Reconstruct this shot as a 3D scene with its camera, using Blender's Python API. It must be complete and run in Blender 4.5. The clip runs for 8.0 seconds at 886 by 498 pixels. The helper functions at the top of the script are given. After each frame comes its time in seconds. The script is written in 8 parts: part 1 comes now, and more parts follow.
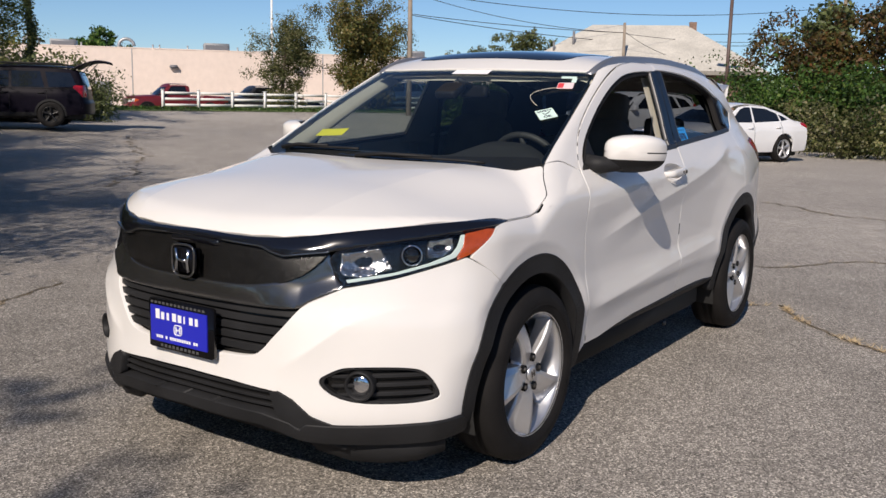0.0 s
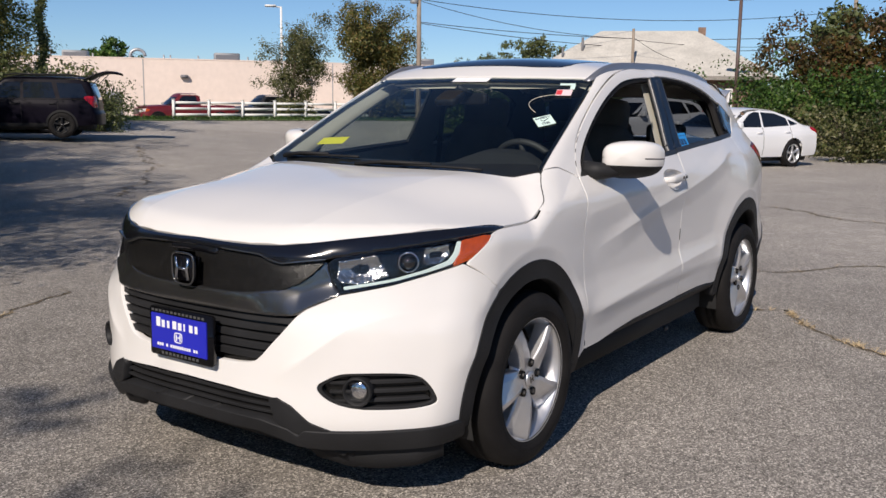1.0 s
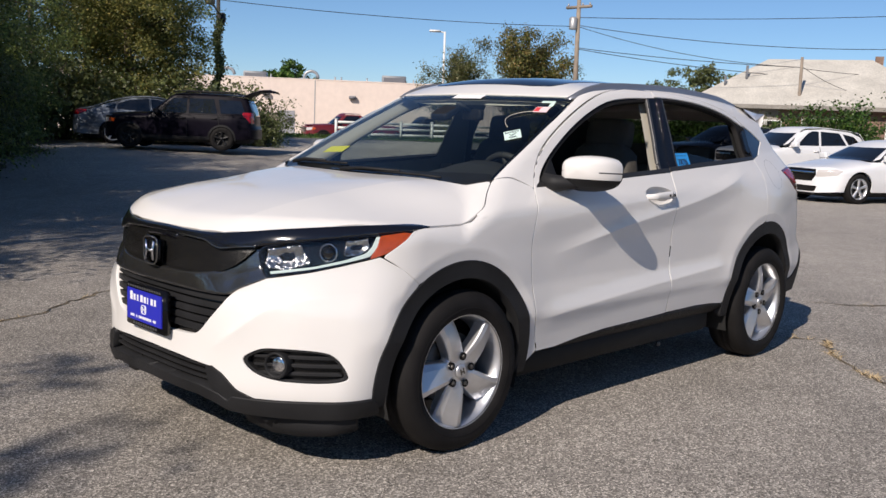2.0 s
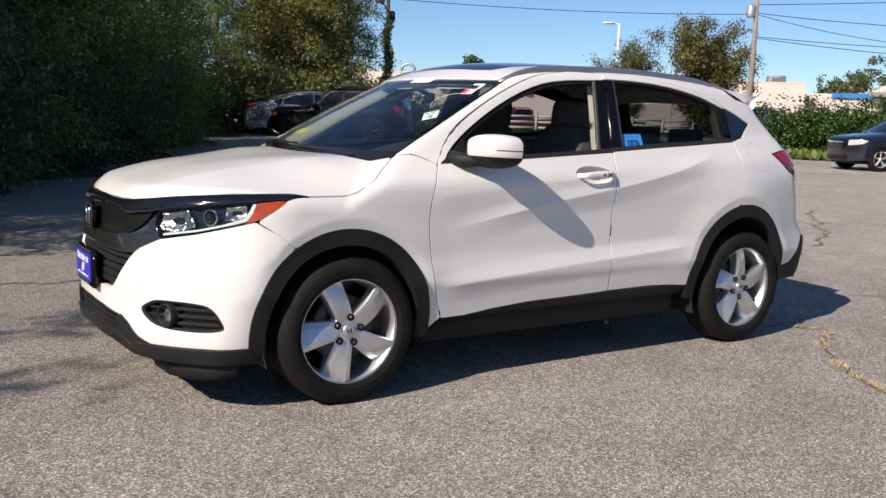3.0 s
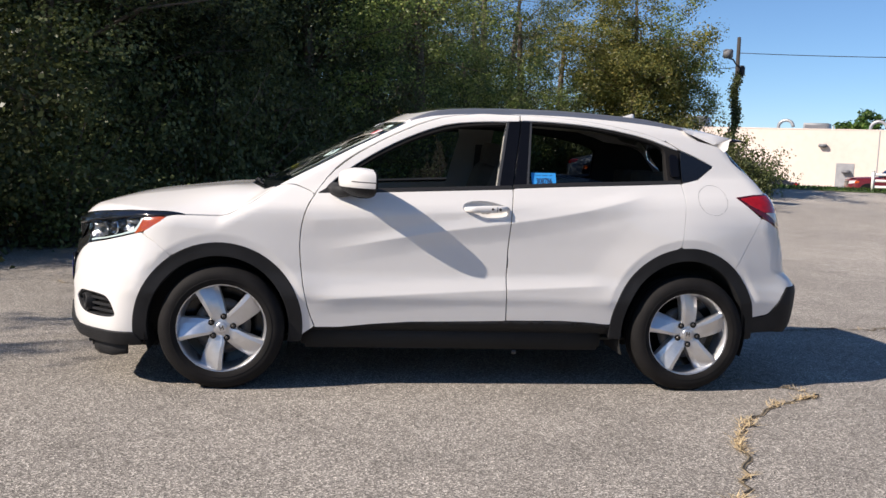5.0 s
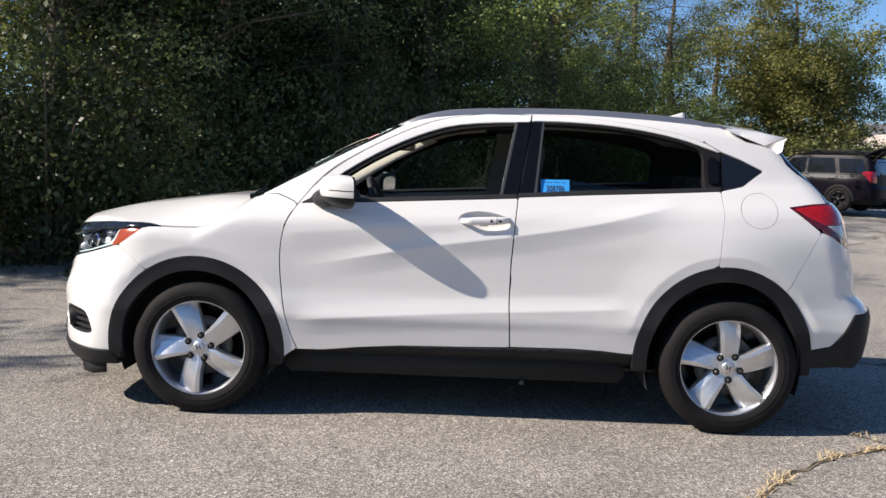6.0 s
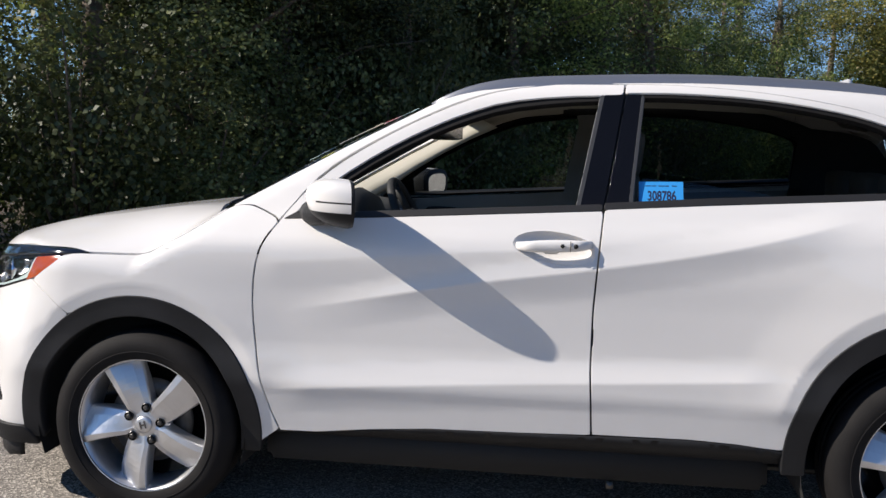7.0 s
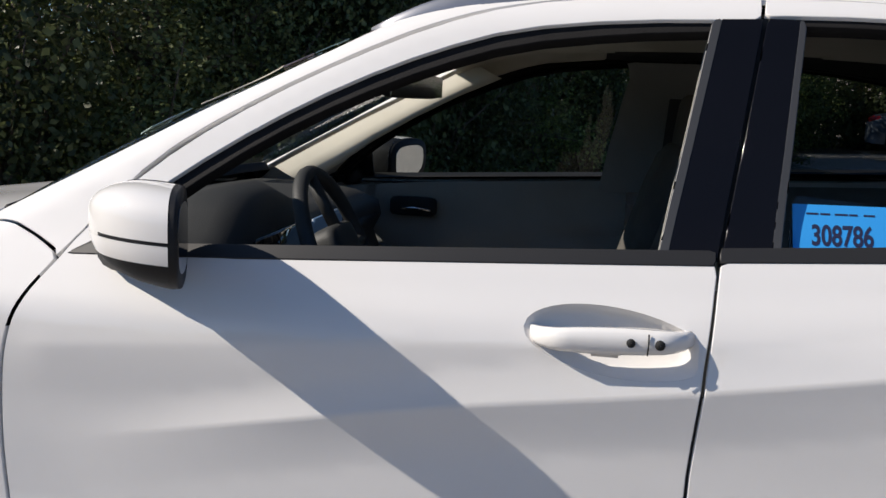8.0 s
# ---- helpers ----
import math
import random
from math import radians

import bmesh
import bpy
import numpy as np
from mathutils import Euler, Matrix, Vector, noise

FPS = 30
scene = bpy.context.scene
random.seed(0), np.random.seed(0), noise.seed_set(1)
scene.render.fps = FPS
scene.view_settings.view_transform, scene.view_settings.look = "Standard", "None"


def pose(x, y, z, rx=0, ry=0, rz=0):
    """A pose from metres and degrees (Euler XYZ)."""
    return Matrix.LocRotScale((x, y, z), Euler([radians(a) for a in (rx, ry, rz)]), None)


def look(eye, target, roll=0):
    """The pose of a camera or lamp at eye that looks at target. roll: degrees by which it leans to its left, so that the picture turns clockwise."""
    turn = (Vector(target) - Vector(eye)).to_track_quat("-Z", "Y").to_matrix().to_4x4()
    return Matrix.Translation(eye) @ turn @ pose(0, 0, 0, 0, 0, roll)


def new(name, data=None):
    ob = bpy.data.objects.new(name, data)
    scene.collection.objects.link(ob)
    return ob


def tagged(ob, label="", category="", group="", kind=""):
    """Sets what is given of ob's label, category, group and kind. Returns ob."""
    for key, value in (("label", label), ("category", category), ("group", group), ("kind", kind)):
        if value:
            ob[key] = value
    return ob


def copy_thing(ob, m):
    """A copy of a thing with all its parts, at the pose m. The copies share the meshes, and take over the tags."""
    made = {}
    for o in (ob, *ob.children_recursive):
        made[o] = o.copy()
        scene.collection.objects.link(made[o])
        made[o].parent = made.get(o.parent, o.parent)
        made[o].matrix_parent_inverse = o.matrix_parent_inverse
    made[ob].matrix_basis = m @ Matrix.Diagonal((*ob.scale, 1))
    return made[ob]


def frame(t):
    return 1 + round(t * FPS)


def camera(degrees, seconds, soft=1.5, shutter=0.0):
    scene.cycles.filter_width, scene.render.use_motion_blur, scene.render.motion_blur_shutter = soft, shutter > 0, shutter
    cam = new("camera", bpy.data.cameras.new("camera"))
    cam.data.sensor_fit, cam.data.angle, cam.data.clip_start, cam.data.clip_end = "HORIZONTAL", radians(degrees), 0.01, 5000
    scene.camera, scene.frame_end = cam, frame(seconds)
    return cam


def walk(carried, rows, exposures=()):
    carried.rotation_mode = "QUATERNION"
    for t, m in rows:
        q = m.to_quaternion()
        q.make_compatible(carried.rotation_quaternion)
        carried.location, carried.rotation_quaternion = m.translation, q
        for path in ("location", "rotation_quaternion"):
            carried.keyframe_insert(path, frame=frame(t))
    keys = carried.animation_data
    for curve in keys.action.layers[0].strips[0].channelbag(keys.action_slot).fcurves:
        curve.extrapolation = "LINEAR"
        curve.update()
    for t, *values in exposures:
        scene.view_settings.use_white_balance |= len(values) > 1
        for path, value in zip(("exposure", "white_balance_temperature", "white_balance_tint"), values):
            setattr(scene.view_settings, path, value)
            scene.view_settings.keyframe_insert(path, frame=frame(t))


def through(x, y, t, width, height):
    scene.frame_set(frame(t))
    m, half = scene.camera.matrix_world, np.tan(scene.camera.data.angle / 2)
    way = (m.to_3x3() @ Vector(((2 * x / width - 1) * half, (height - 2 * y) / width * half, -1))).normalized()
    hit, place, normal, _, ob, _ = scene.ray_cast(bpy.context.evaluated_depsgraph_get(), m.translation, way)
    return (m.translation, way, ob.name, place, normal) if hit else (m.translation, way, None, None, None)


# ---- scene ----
cam = camera(51.4, 8.0)

PATH = [
    (0, (-2.969, -2.424, 1.351), (-1.324, -1.334, 1.024), 1.3),
    (0.5, (-2.969, -2.435, 1.349), (-1.322, -1.348, 1.024), 1.3),
    (1, (-2.962, -2.479, 1.354), (-1.329, -1.367, 1.042), 0.8),
    (1.5, (-2.884, -2.855, 1.341), (-1.342, -1.61, 1.066), 1.4),
    (3, (-1.843, -4.414, 1.304), (-0.758, -2.76, 1.01), 1.9),
    (3.5, (-1.352, -4.932, 1.314), (-0.458, -3.164, 1.039), 1.2),
    (4, (-0.785, -5.322, 1.291), (-0.072, -3.47, 1.048), 1.5),
    (4.5, (-0.2, -5.672, 1.306), (0.294, -3.746, 1.094), 2.2),
    (5.15, (0.62, -5.82, 1.288), (0.855, -3.85, 1.088), 2.4),
    (5.8, (1.294, -5.554, 1.275), (1.274, -3.563, 1.086), 2.3),
    (6, (1.363, -5.336, 1.279), (1.291, -3.346, 1.095), 1.8),
    (6.5, (1.45, -4.631, 1.314), (1.259, -2.65, 1.115), 1.2),
    (7, (1.458, -3.825, 1.311), (1.183, -1.856, 1.095), 1.1),
    (7.5, (1.42, -3.007, 1.307), (1.151, -1.038, 1.085), 1.4),
    (8, (1.337, -2.245, 1.357), (1.060, -0.286, 1.029), 2.6),
]
EXPOSURES = [(0, 0.10, 6500, 10), (1.5, 0.10, 6350, 10), (3.0, 0.42, 6500, 10), (4.5, 0.52, 6480, 10), (6.0, 0.69, 6350, 8), (7.0, 0.54, 6250, 8), (8.0, 0.40, 6300, 7)]
walk(cam, [(t, look(eye, target, roll)) for t, eye, target, roll in PATH], EXPOSURES)

# ---- world, sun and exposure ----
SUN_WAY = Vector((1.30, 0.375, -1.0)).normalized()
world = bpy.data.worlds.new("sky")
scene.world = world
world.use_nodes = True
wn = world.node_tree.nodes
sky = wn.new("ShaderNodeTexSky")
sky.sky_type = "NISHITA"
sky.sun_disc = False
sky.sun_elevation = math.asin(-SUN_WAY.z)
sky.sun_rotation = math.atan2(-SUN_WAY.x, -SUN_WAY.y) % (2 * math.pi)
sky.altitude = 0
sky.air_density = 0.8
sky.dust_density = 0.05
sky.ozone_density = 6.5
wn["Background"].inputs["Strength"].default_value = 0.085
world.node_tree.links.new(sky.outputs[0], wn["Background"].inputs[0])

sun_data = bpy.data.lights.new("sun", "SUN")
sun_data.energy = 4.6
sun_data.angle = radians(0.53)
sun_data.color = (1.0, 0.888, 0.782)
sun = new("sun", sun_data)
sun.matrix_world = look((-20, -6, 15), Vector((-20, -6, 15)) + SUN_WAY)


# ---- materials ----
def shader(name, color=(0.5, 0.5, 0.5), rough=0.5, metal=0.0, spec=0.5, coat=0.0, var=0.0, var_scale=4.0,
           var2=0.0, var2_scale=60.0, bump=0.0, bump_scale=80.0, rough_var=0.0, per_object=0.0, tint=None):
    m = bpy.data.materials.new(name)
    m.use_nodes = True
    nt = m.node_tree
    b = nt.nodes["Principled BSDF"]
    b.inputs["Roughness"].default_value = rough
    b.inputs["Metallic"].default_value = metal
    b.inputs["Specular IOR Level"].default_value = spec
    b.inputs["Coat Weight"].default_value = coat
    b.inputs["Coat Roughness"].default_value = 0.03
    b.inputs["Base Color"].default_value = (*color, 1)
    co = nt.nodes.new("ShaderNodeTexCoord")

    def tex(scale, detail=4):
        n = nt.nodes.new("ShaderNodeTexNoise")
        n.inputs["Scale"].default_value = scale
        n.inputs["Detail"].default_value = detail
        nt.links.new(co.outputs["Object"], n.inputs["Vector"])
        return n

    def mixed(factor_socket, low, high):
        r = nt.nodes.new("ShaderNodeMapRange")
        r.inputs["From Min"].default_value = 0.3
        r.inputs["From Max"].default_value = 0.7
        r.inputs["To Min"].default_value = low
        r.inputs["To Max"].default_value = high
        nt.links.new(factor_socket, r.inputs["Value"])
        return r.outputs["Result"]

    last = None
    for amount, scale in ((var, var_scale), (var2, var2_scale)):
        if amount:
            gain = mixed(tex(scale).outputs["Fac"], 1 - amount, 1 + amount)
            last = (last, gain)
    if per_object:
        info = nt.nodes.new("ShaderNodeObjectInfo")
        r = nt.nodes.new("ShaderNodeMapRange")
        r.inputs["To Min"].default_value = 1 - per_object
        r.inputs["To Max"].default_value = 1 + per_object
        nt.links.new(info.outputs["Random"], r.inputs["Value"])
        last = (last, r.outputs["Result"])
    chain = []
    while last:
        chain.append(last[1])
        last = last[0]
    value = None
    for sock in chain:
        if value is None:
            value = sock
        else:
            mul = nt.nodes.new("ShaderNodeMath")
            mul.operation = "MULTIPLY"
            nt.links.new(value, mul.inputs[0])
            nt.links.new(sock, mul.inputs[1])
            value = mul.outputs[0]
    if value is not None:
        mx = nt.nodes.new("ShaderNodeVectorMath")
        mx.operation = "SCALE"
        mx.inputs[0].default_value = color
        nt.links.new(value, mx.inputs["Scale"])
        nt.links.new(mx.outputs[0], b.inputs["Base Color"])
    if rough_var:
        nt.links.new(mixed(tex(var_scale * 2).outputs["Fac"], rough - rough_var, rough + rough_var), b.inputs["Roughness"])
    if bump:
        bn = nt.nodes.new("ShaderNodeBump")
        bn.inputs["Strength"].default_value = bump
        bn.inputs["Distance"].default_value = 0.01
        nt.links.new(tex(bump_scale, 3).outputs["Fac"], bn.inputs["Height"])
        nt.links.new(bn.outputs["Normal"], b.inputs["Normal"])
    return m


def glass_shader(name, tint, rough=0.0, reflect=1.0):
    """A thin pane: it lets tinted light straight through and mirrors by Fresnel."""
    m = bpy.data.materials.new(name)
    m.use_nodes = True
    nt = m.node_tree
    nt.nodes.remove(nt.nodes["Principled BSDF"])
    out = nt.nodes["Material Output"]
    tr = nt.nodes.new("ShaderNodeBsdfTransparent")
    tr.inputs[0].default_value = (*tint, 1)
    gl = nt.nodes.new("ShaderNodeBsdfGlossy")
    gl.inputs["Roughness"].default_value = rough
    fr = nt.nodes.new("ShaderNodeLayerWeight")
    fr.inputs["Blend"].default_value = 0.5
    po = nt.nodes.new("ShaderNodeMath")
    po.operation = "POWER"
    po.inputs[1].default_value = 4.6
    sc = nt.nodes.new("ShaderNodeMath")
    sc.operation = "MULTIPLY_ADD"
    sc.inputs[1].default_value = 0.93 * reflect
    sc.inputs[2].default_value = 0.06 * reflect
    mix = nt.nodes.new("ShaderNodeMixShader")
    nt.links.new(fr.outputs["Facing"], po.inputs[0])
    nt.links.new(po.outputs[0], sc.inputs[0])
    nt.links.new(sc.outputs[0], mix.inputs[0])
    nt.links.new(tr.outputs[0], mix.inputs[1])
    nt.links.new(gl.outputs[0], mix.inputs[2])
    nt.links.new(mix.outputs[0], out.inputs[0])
    return m


def asphalt_shader():
    m = bpy.data.materials.new("worn_asphalt")
    m.use_nodes = True
    nt = m.node_tree
    b = nt.nodes["Principled BSDF"]
    co = nt.nodes.new("ShaderNodeTexCoord")

    def noise_node(scale, detail=4, rough=0.55):
        n = nt.nodes.new("ShaderNodeTexNoise")
        n.inputs["Scale"].default_value = scale
        n.inputs["Detail"].default_value = detail
        n.inputs["Roughness"].default_value = rough
        nt.links.new(co.outputs["Object"], n.inputs["Vector"])
        return n.outputs["Fac"]

    def span(sock, a0, a1, b0, b1):
        r = nt.nodes.new("ShaderNodeMapRange")
        for key, v in (("From Min", a0), ("From Max", a1), ("To Min", b0), ("To Max", b1)):
            r.inputs[key].default_value = v
        nt.links.new(sock, r.inputs["Value"])
        return r.outputs["Result"]

    def times(a, c):
        n = nt.nodes.new("ShaderNodeMath")
        n.operation = "MULTIPLY"
        nt.links.new(a, n.inputs[0])
        nt.links.new(c, n.inputs[1])
        return n.outputs[0]

    vor = nt.nodes.new("ShaderNodeTexVoronoi")
    vor.inputs["Scale"].default_value = 165
    nt.links.new(co.outputs["Object"], vor.inputs["Vector"])
    sep = nt.nodes.new("ShaderNodeSeparateColor")
    nt.links.new(vor.outputs["Color"], sep.inputs[0])
    ramp = nt.nodes.new("ShaderNodeValToRGB")
    e = ramp.color_ramp.elements
    e[0].position, e[0].color = 0.0, (0.085, 0.077, 0.067, 1)
    e[1].position, e[1].color = 1.0, (0.70, 0.64, 0.56, 1)
    for pos, col in ((0.45, (0.225, 0.204, 0.178, 1)), (0.78, (0.35, 0.318, 0.278, 1)), (0.9, (0.52, 0.473, 0.415, 1))):
        n = e.new(pos)
        n.color = col
    nt.links.new(sep.outputs[0], ramp.inputs[0])
    gain = times(span(noise_node(0.22), 0.3, 0.7, 0.84, 1.14), span(noise_node(2.3, 6), 0.3, 0.7, 0.86, 1.12))
    # colour gets paler along X, up to 1.32 times at 8.5 m
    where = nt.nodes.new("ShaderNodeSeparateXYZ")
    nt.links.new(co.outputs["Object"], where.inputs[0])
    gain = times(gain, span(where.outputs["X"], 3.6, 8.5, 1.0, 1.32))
    gain = times(gain, span(noise_node(23, 3), 0.3, 0.7, 0.87, 1.12))
    sc = nt.nodes.new("ShaderNodeVectorMath")
    sc.operation = "SCALE"
    nt.links.new(ramp.outputs[0], sc.inputs[0])
    nt.links.new(gain, sc.inputs["Scale"])
    nt.links.new(sc.outputs[0], b.inputs["Base Color"])
    b.inputs["Roughness"].default_value = 0.85
    b.inputs["Specular IOR Level"].default_value = 0.35
    bump = nt.nodes.new("ShaderNodeBump")
    bump.inputs["Strength"].default_value = 0.45
    bump.inputs["Distance"].default_value = 0.006
    nt.links.new(times(vor.outputs["Distance"], span(noise_node(40, 3), 0.2, 0.8, 0.4, 1.4)), bump.inputs["Height"])
    nt.links.new(bump.outputs[0], b.inputs["Normal"])
    return m


def leaf_shader(name, low, high, deep=(0.03, 0.05, 0.012), through=0.35):
    """Leaves: each island its own green, with some light through the blade."""
    m = bpy.data.materials.new(name)
    m.use_nodes = True
    nt = m.node_tree
    b = nt.nodes["Principled BSDF"]
    geo = nt.nodes.new("ShaderNodeNewGeometry")
    ramp = nt.nodes.new("ShaderNodeValToRGB")
    e = ramp.color_ramp.elements
    e[0].position, e[0].color = 0.0, (*deep, 1)
    e[1].position, e[1].color = 1.0, (*high, 1)
    n = e.new(0.5)
    n.color = (*low, 1)
    # only the last few leaves reach the high colour: painted specks of light
    n = e.new(0.93)
    n.color = (*[0.5 * (a + c) for a, c in zip(low, high)], 1)
    nt.links.new(geo.outputs["Random Per Island"], ramp.inputs[0])
    # boughs of fresher and duller leaves, and a tone of its own for each plant
    patch = nt.nodes.new("ShaderNodeTexNoise")
    patch.inputs["Scale"].default_value = 0.75
    patch.inputs["Detail"].default_value = 2.0
    nt.links.new(geo.outputs["Position"], patch.inputs["Vector"])
    info = nt.nodes.new("ShaderNodeObjectInfo")
    tone = nt.nodes.new("ShaderNodeMath")
    tone.operation = "MULTIPLY_ADD"
    tone.inputs[1].default_value = 0.5
    nt.links.new(info.outputs["Random"], tone.inputs[0])
    nt.links.new(patch.outputs[0], tone.inputs[2])
    spread = nt.nodes.new("ShaderNodeMapRange")
    spread.inputs[1].default_value, spread.inputs[2].default_value = 0.45, 1.05
    spread.inputs[3].default_value, spread.inputs[4].default_value = 0.6, 1.5
    nt.links.new(tone.outputs[0], spread.inputs[0])
    hue = nt.nodes.new("ShaderNodeHueSaturation")
    nt.links.new(spread.outputs[0], hue.inputs["Value"])
    nt.links.new(ramp.outputs[0], hue.inputs["Color"])
    nt.links.new(hue.outputs[0], b.inputs["Base Color"])
    b.inputs["Roughness"].default_value = 0.42
    b.inputs["Specular IOR Level"].default_value = 0.36
    tl = nt.nodes.new("ShaderNodeBsdfTranslucent")
    nt.links.new(hue.outputs[0], tl.inputs[0])
    mix = nt.nodes.new("ShaderNodeMixShader")
    mix.inputs[0].default_value = through
    nt.links.new(b.outputs[0], mix.inputs[1])
    nt.links.new(tl.outputs[0], mix.inputs[2])
    nt.links.new(mix.outputs[0], nt.nodes["Material Output"].inputs[0])
    return m


def lamp_glow(name, color, strength):
    m = bpy.data.materials.new(name)
    m.use_nodes = True
    b = m.node_tree.nodes["Principled BSDF"]
    b.inputs["Base Color"].default_value = (*color, 1)
    b.inputs["Emission Color"].default_value = (*color, 1)
    b.inputs["Emission Strength"].default_value = strength
    b.inputs["Roughness"].default_value = 0.3
    return m


ASPHALT = asphalt_shader()
WHITE = shader("pearl_white_paint", (0.735, 0.712, 0.682), 0.55, spec=0.12, coat=0.9, var=0.012, var_scale=3, rough_var=0.04)
SATIN = shader("black_cladding_plastic", (0.016, 0.016, 0.017), 0.55, spec=0.22, var=0.25, var_scale=6, bump=0.12, bump_scale=700)
GLOSSBLACK = shader("gloss_black_trim", (0.005, 0.005, 0.0065), 0.08, spec=0.24, coat=0.0, var=0.1)
RUBBER = shader("tyre_rubber", (0.011, 0.010, 0.0098), 0.75, spec=0.2, var=0.3, var_scale=9, bump=0.15, bump_scale=300)
ALLOY = shader("silver_alloy", (0.70, 0.70, 0.71), 0.37, metal=0.85, var=0.05, var_scale=12, rough_var=0.05)
DARKMETAL = shader("dark_brake_metal", (0.10, 0.095, 0.09), 0.5, metal=0.8, var=0.3, var_scale=20)
CHROME = shader("chrome", (0.75, 0.75, 0.76), 0.08, metal=1.0)
DARKCHROME = shader("smoked_chrome", (0.19, 0.186, 0.183), 0.12, metal=0.9, var=0.06)
PIANO = shader("piano_black_nose_bar", (0.006, 0.006, 0.008), 0.10, spec=0.5, coat=0.6)
MESHBLACK = shader("dark_mesh_panel", (0.009, 0.0085, 0.008), 0.26, spec=0.32, var=0.2, var_scale=30, bump=0.25, bump_scale=420)
GRILLEBLACK = shader("grille_black", (0.007, 0.0065, 0.006), 0.18, spec=0.4)
SPARKLE = shader("faceted_reflector", (0.46, 0.46, 0.46), 0.22, metal=0.95, bump=0.5, bump_scale=55)
BELTTRIM = shader("dark_belt_rubber", (0.022, 0.021, 0.020), 0.42, spec=0.4, var=0.1)
GREYTRIM = shader("grey_window_channel", (0.055, 0.055, 0.056), 0.4, metal=0.2)
SEAM = shader("seam_dark", (0.012, 0.012, 0.012), 0.8)
AMBER = shader("amber_lens", (0.44, 0.066, 0.009), 0.14, coat=0.4, var=0.2, var_scale=50)
REDLENS = shader("red_lens", (0.36, 0.006, 0.010), 0.10, coat=0.5, var=0.2, var_scale=40)
DARKREDLENS = shader("dark_red_lens", (0.085, 0.004, 0.007), 0.12, coat=0.9, var=0.2, var_scale=40)
CLEARLENS = shader("clear_lamp_lens", (0.55, 0.52, 0.5), 0.15, coat=0.6)
LAMPLENS = glass_shader("headlight_cover", (0.93, 0.94, 0.95), reflect=0.55)
WINDSHIELD = glass_shader("windshield_glass", (0.66, 0.73, 0.71), reflect=1.0)
CLEARPANE = glass_shader("clear_window_glass", (0.62, 0.68, 0.66))
PASSENGERPANE = glass_shader("passenger_window_glass", (0.68, 0.72, 0.70))
HATCHGLASS = glass_shader("dark_hatch_glass", (0.16, 0.17, 0.18))
TINTED = glass_shader("privacy_glass", (0.34, 0.36, 0.37))
BLACKGLASS = shader("black_glass", (0.008, 0.009, 0.011), 0.05, coat=0.5)
FABRIC = shader("charcoal_seat_cloth", (0.085, 0.078, 0.068), 0.9, var=0.15, var_scale=8, bump=0.3, bump_scale=400)
TRIM = shader("charcoal_dash_plastic", (0.028, 0.029, 0.029), 0.6, var=0.15, bump=0.1, bump_scale=300)
LINING = shader("grey_door_lining", (0.24, 0.245, 0.23), 0.7, var=0.1, bump=0.1, bump_scale=300)
BEIGE = shader("beige_pillar_lining", (0.58, 0.55, 0.46), 0.85, var=0.06)
STEELBLUE = lamp_glow("screen_glass", (0.05, 0.09, 0.16), 0.15)
DRL = lamp_glow("daytime_light", (0.55, 0.64, 0.60), 0.12)
BLUETAG = shader("bright_blue_card", (0.03, 0.30, 0.72), 0.6, var=0.05)
INK = shader("navy_ink", (0.008, 0.012, 0.05), 0.7)
PLATEBLUE = shader("royal_blue_plate", (0.018, 0.022, 0.42), 0.35, var=0.05)
PRINTWHITE = shader("white_print", (0.8, 0.8, 0.82), 0.5)
YELLOWTAG = shader("yellow_sticker", (0.75, 0.72, 0.06), 0.6)
PALEGREEN = shader("pale_green_sticker", (0.62, 0.78, 0.70), 0.6)
PINKTAG = shader("pink_sticker", (0.80, 0.62, 0.62), 0.6)
REDTAG = shader("red_print", (0.65, 0.05, 0.06), 0.6)
WHITETAG = shader("white_paper_sticker", (0.80, 0.80, 0.80), 0.6)


# ---- small builders ----
def mesh_of(name, bm):
    me = bpy.data.meshes.new(name)
    bm.to_mesh(me)
    bm.free()
    return me


def part(name, bm, material, parent, label="", smooth=True):
    """Links a bmesh as one mesh object under a thing or a part."""
    me = mesh_of(name, bm)
    me.materials.append(material)
    if smooth:
        me.polygons.foreach_set("use_smooth", [True] * len(me.polygons))
    ob = new(name, me)
    ob.parent = parent
    return tagged(ob, label)


def thing(name, label, category, group="", m=None, kind=""):
    ob = new(name)
    ob.empty_display_size = 0.1
    if m is not None:
        ob.matrix_world = m
    return tagged(ob, label, category, group, kind)


def box_bm(x0, x1, y0, y1, z0, z1, bevel=0.0, seg=2, bm=None, rot=None):
    out = bm or bmesh.new()
    r = bmesh.ops.create_cube(out, size=1)
    m = Matrix.Translation(((x0 + x1) / 2, (y0 + y1) / 2, (z0 + z1) / 2))
    if rot is not None:
        m = m @ rot
    m = m @ Matrix.Diagonal((x1 - x0, y1 - y0, z1 - z0, 1))
    bmesh.ops.transform(out, matrix=m, verts=r["verts"])
    if bevel:
        edges = list({e for v in r["verts"] for e in v.link_edges})
        bmesh.ops.bevel(out, geom=edges, offset=bevel, segments=seg, affect="EDGES", clamp_overlap=True)
    return out


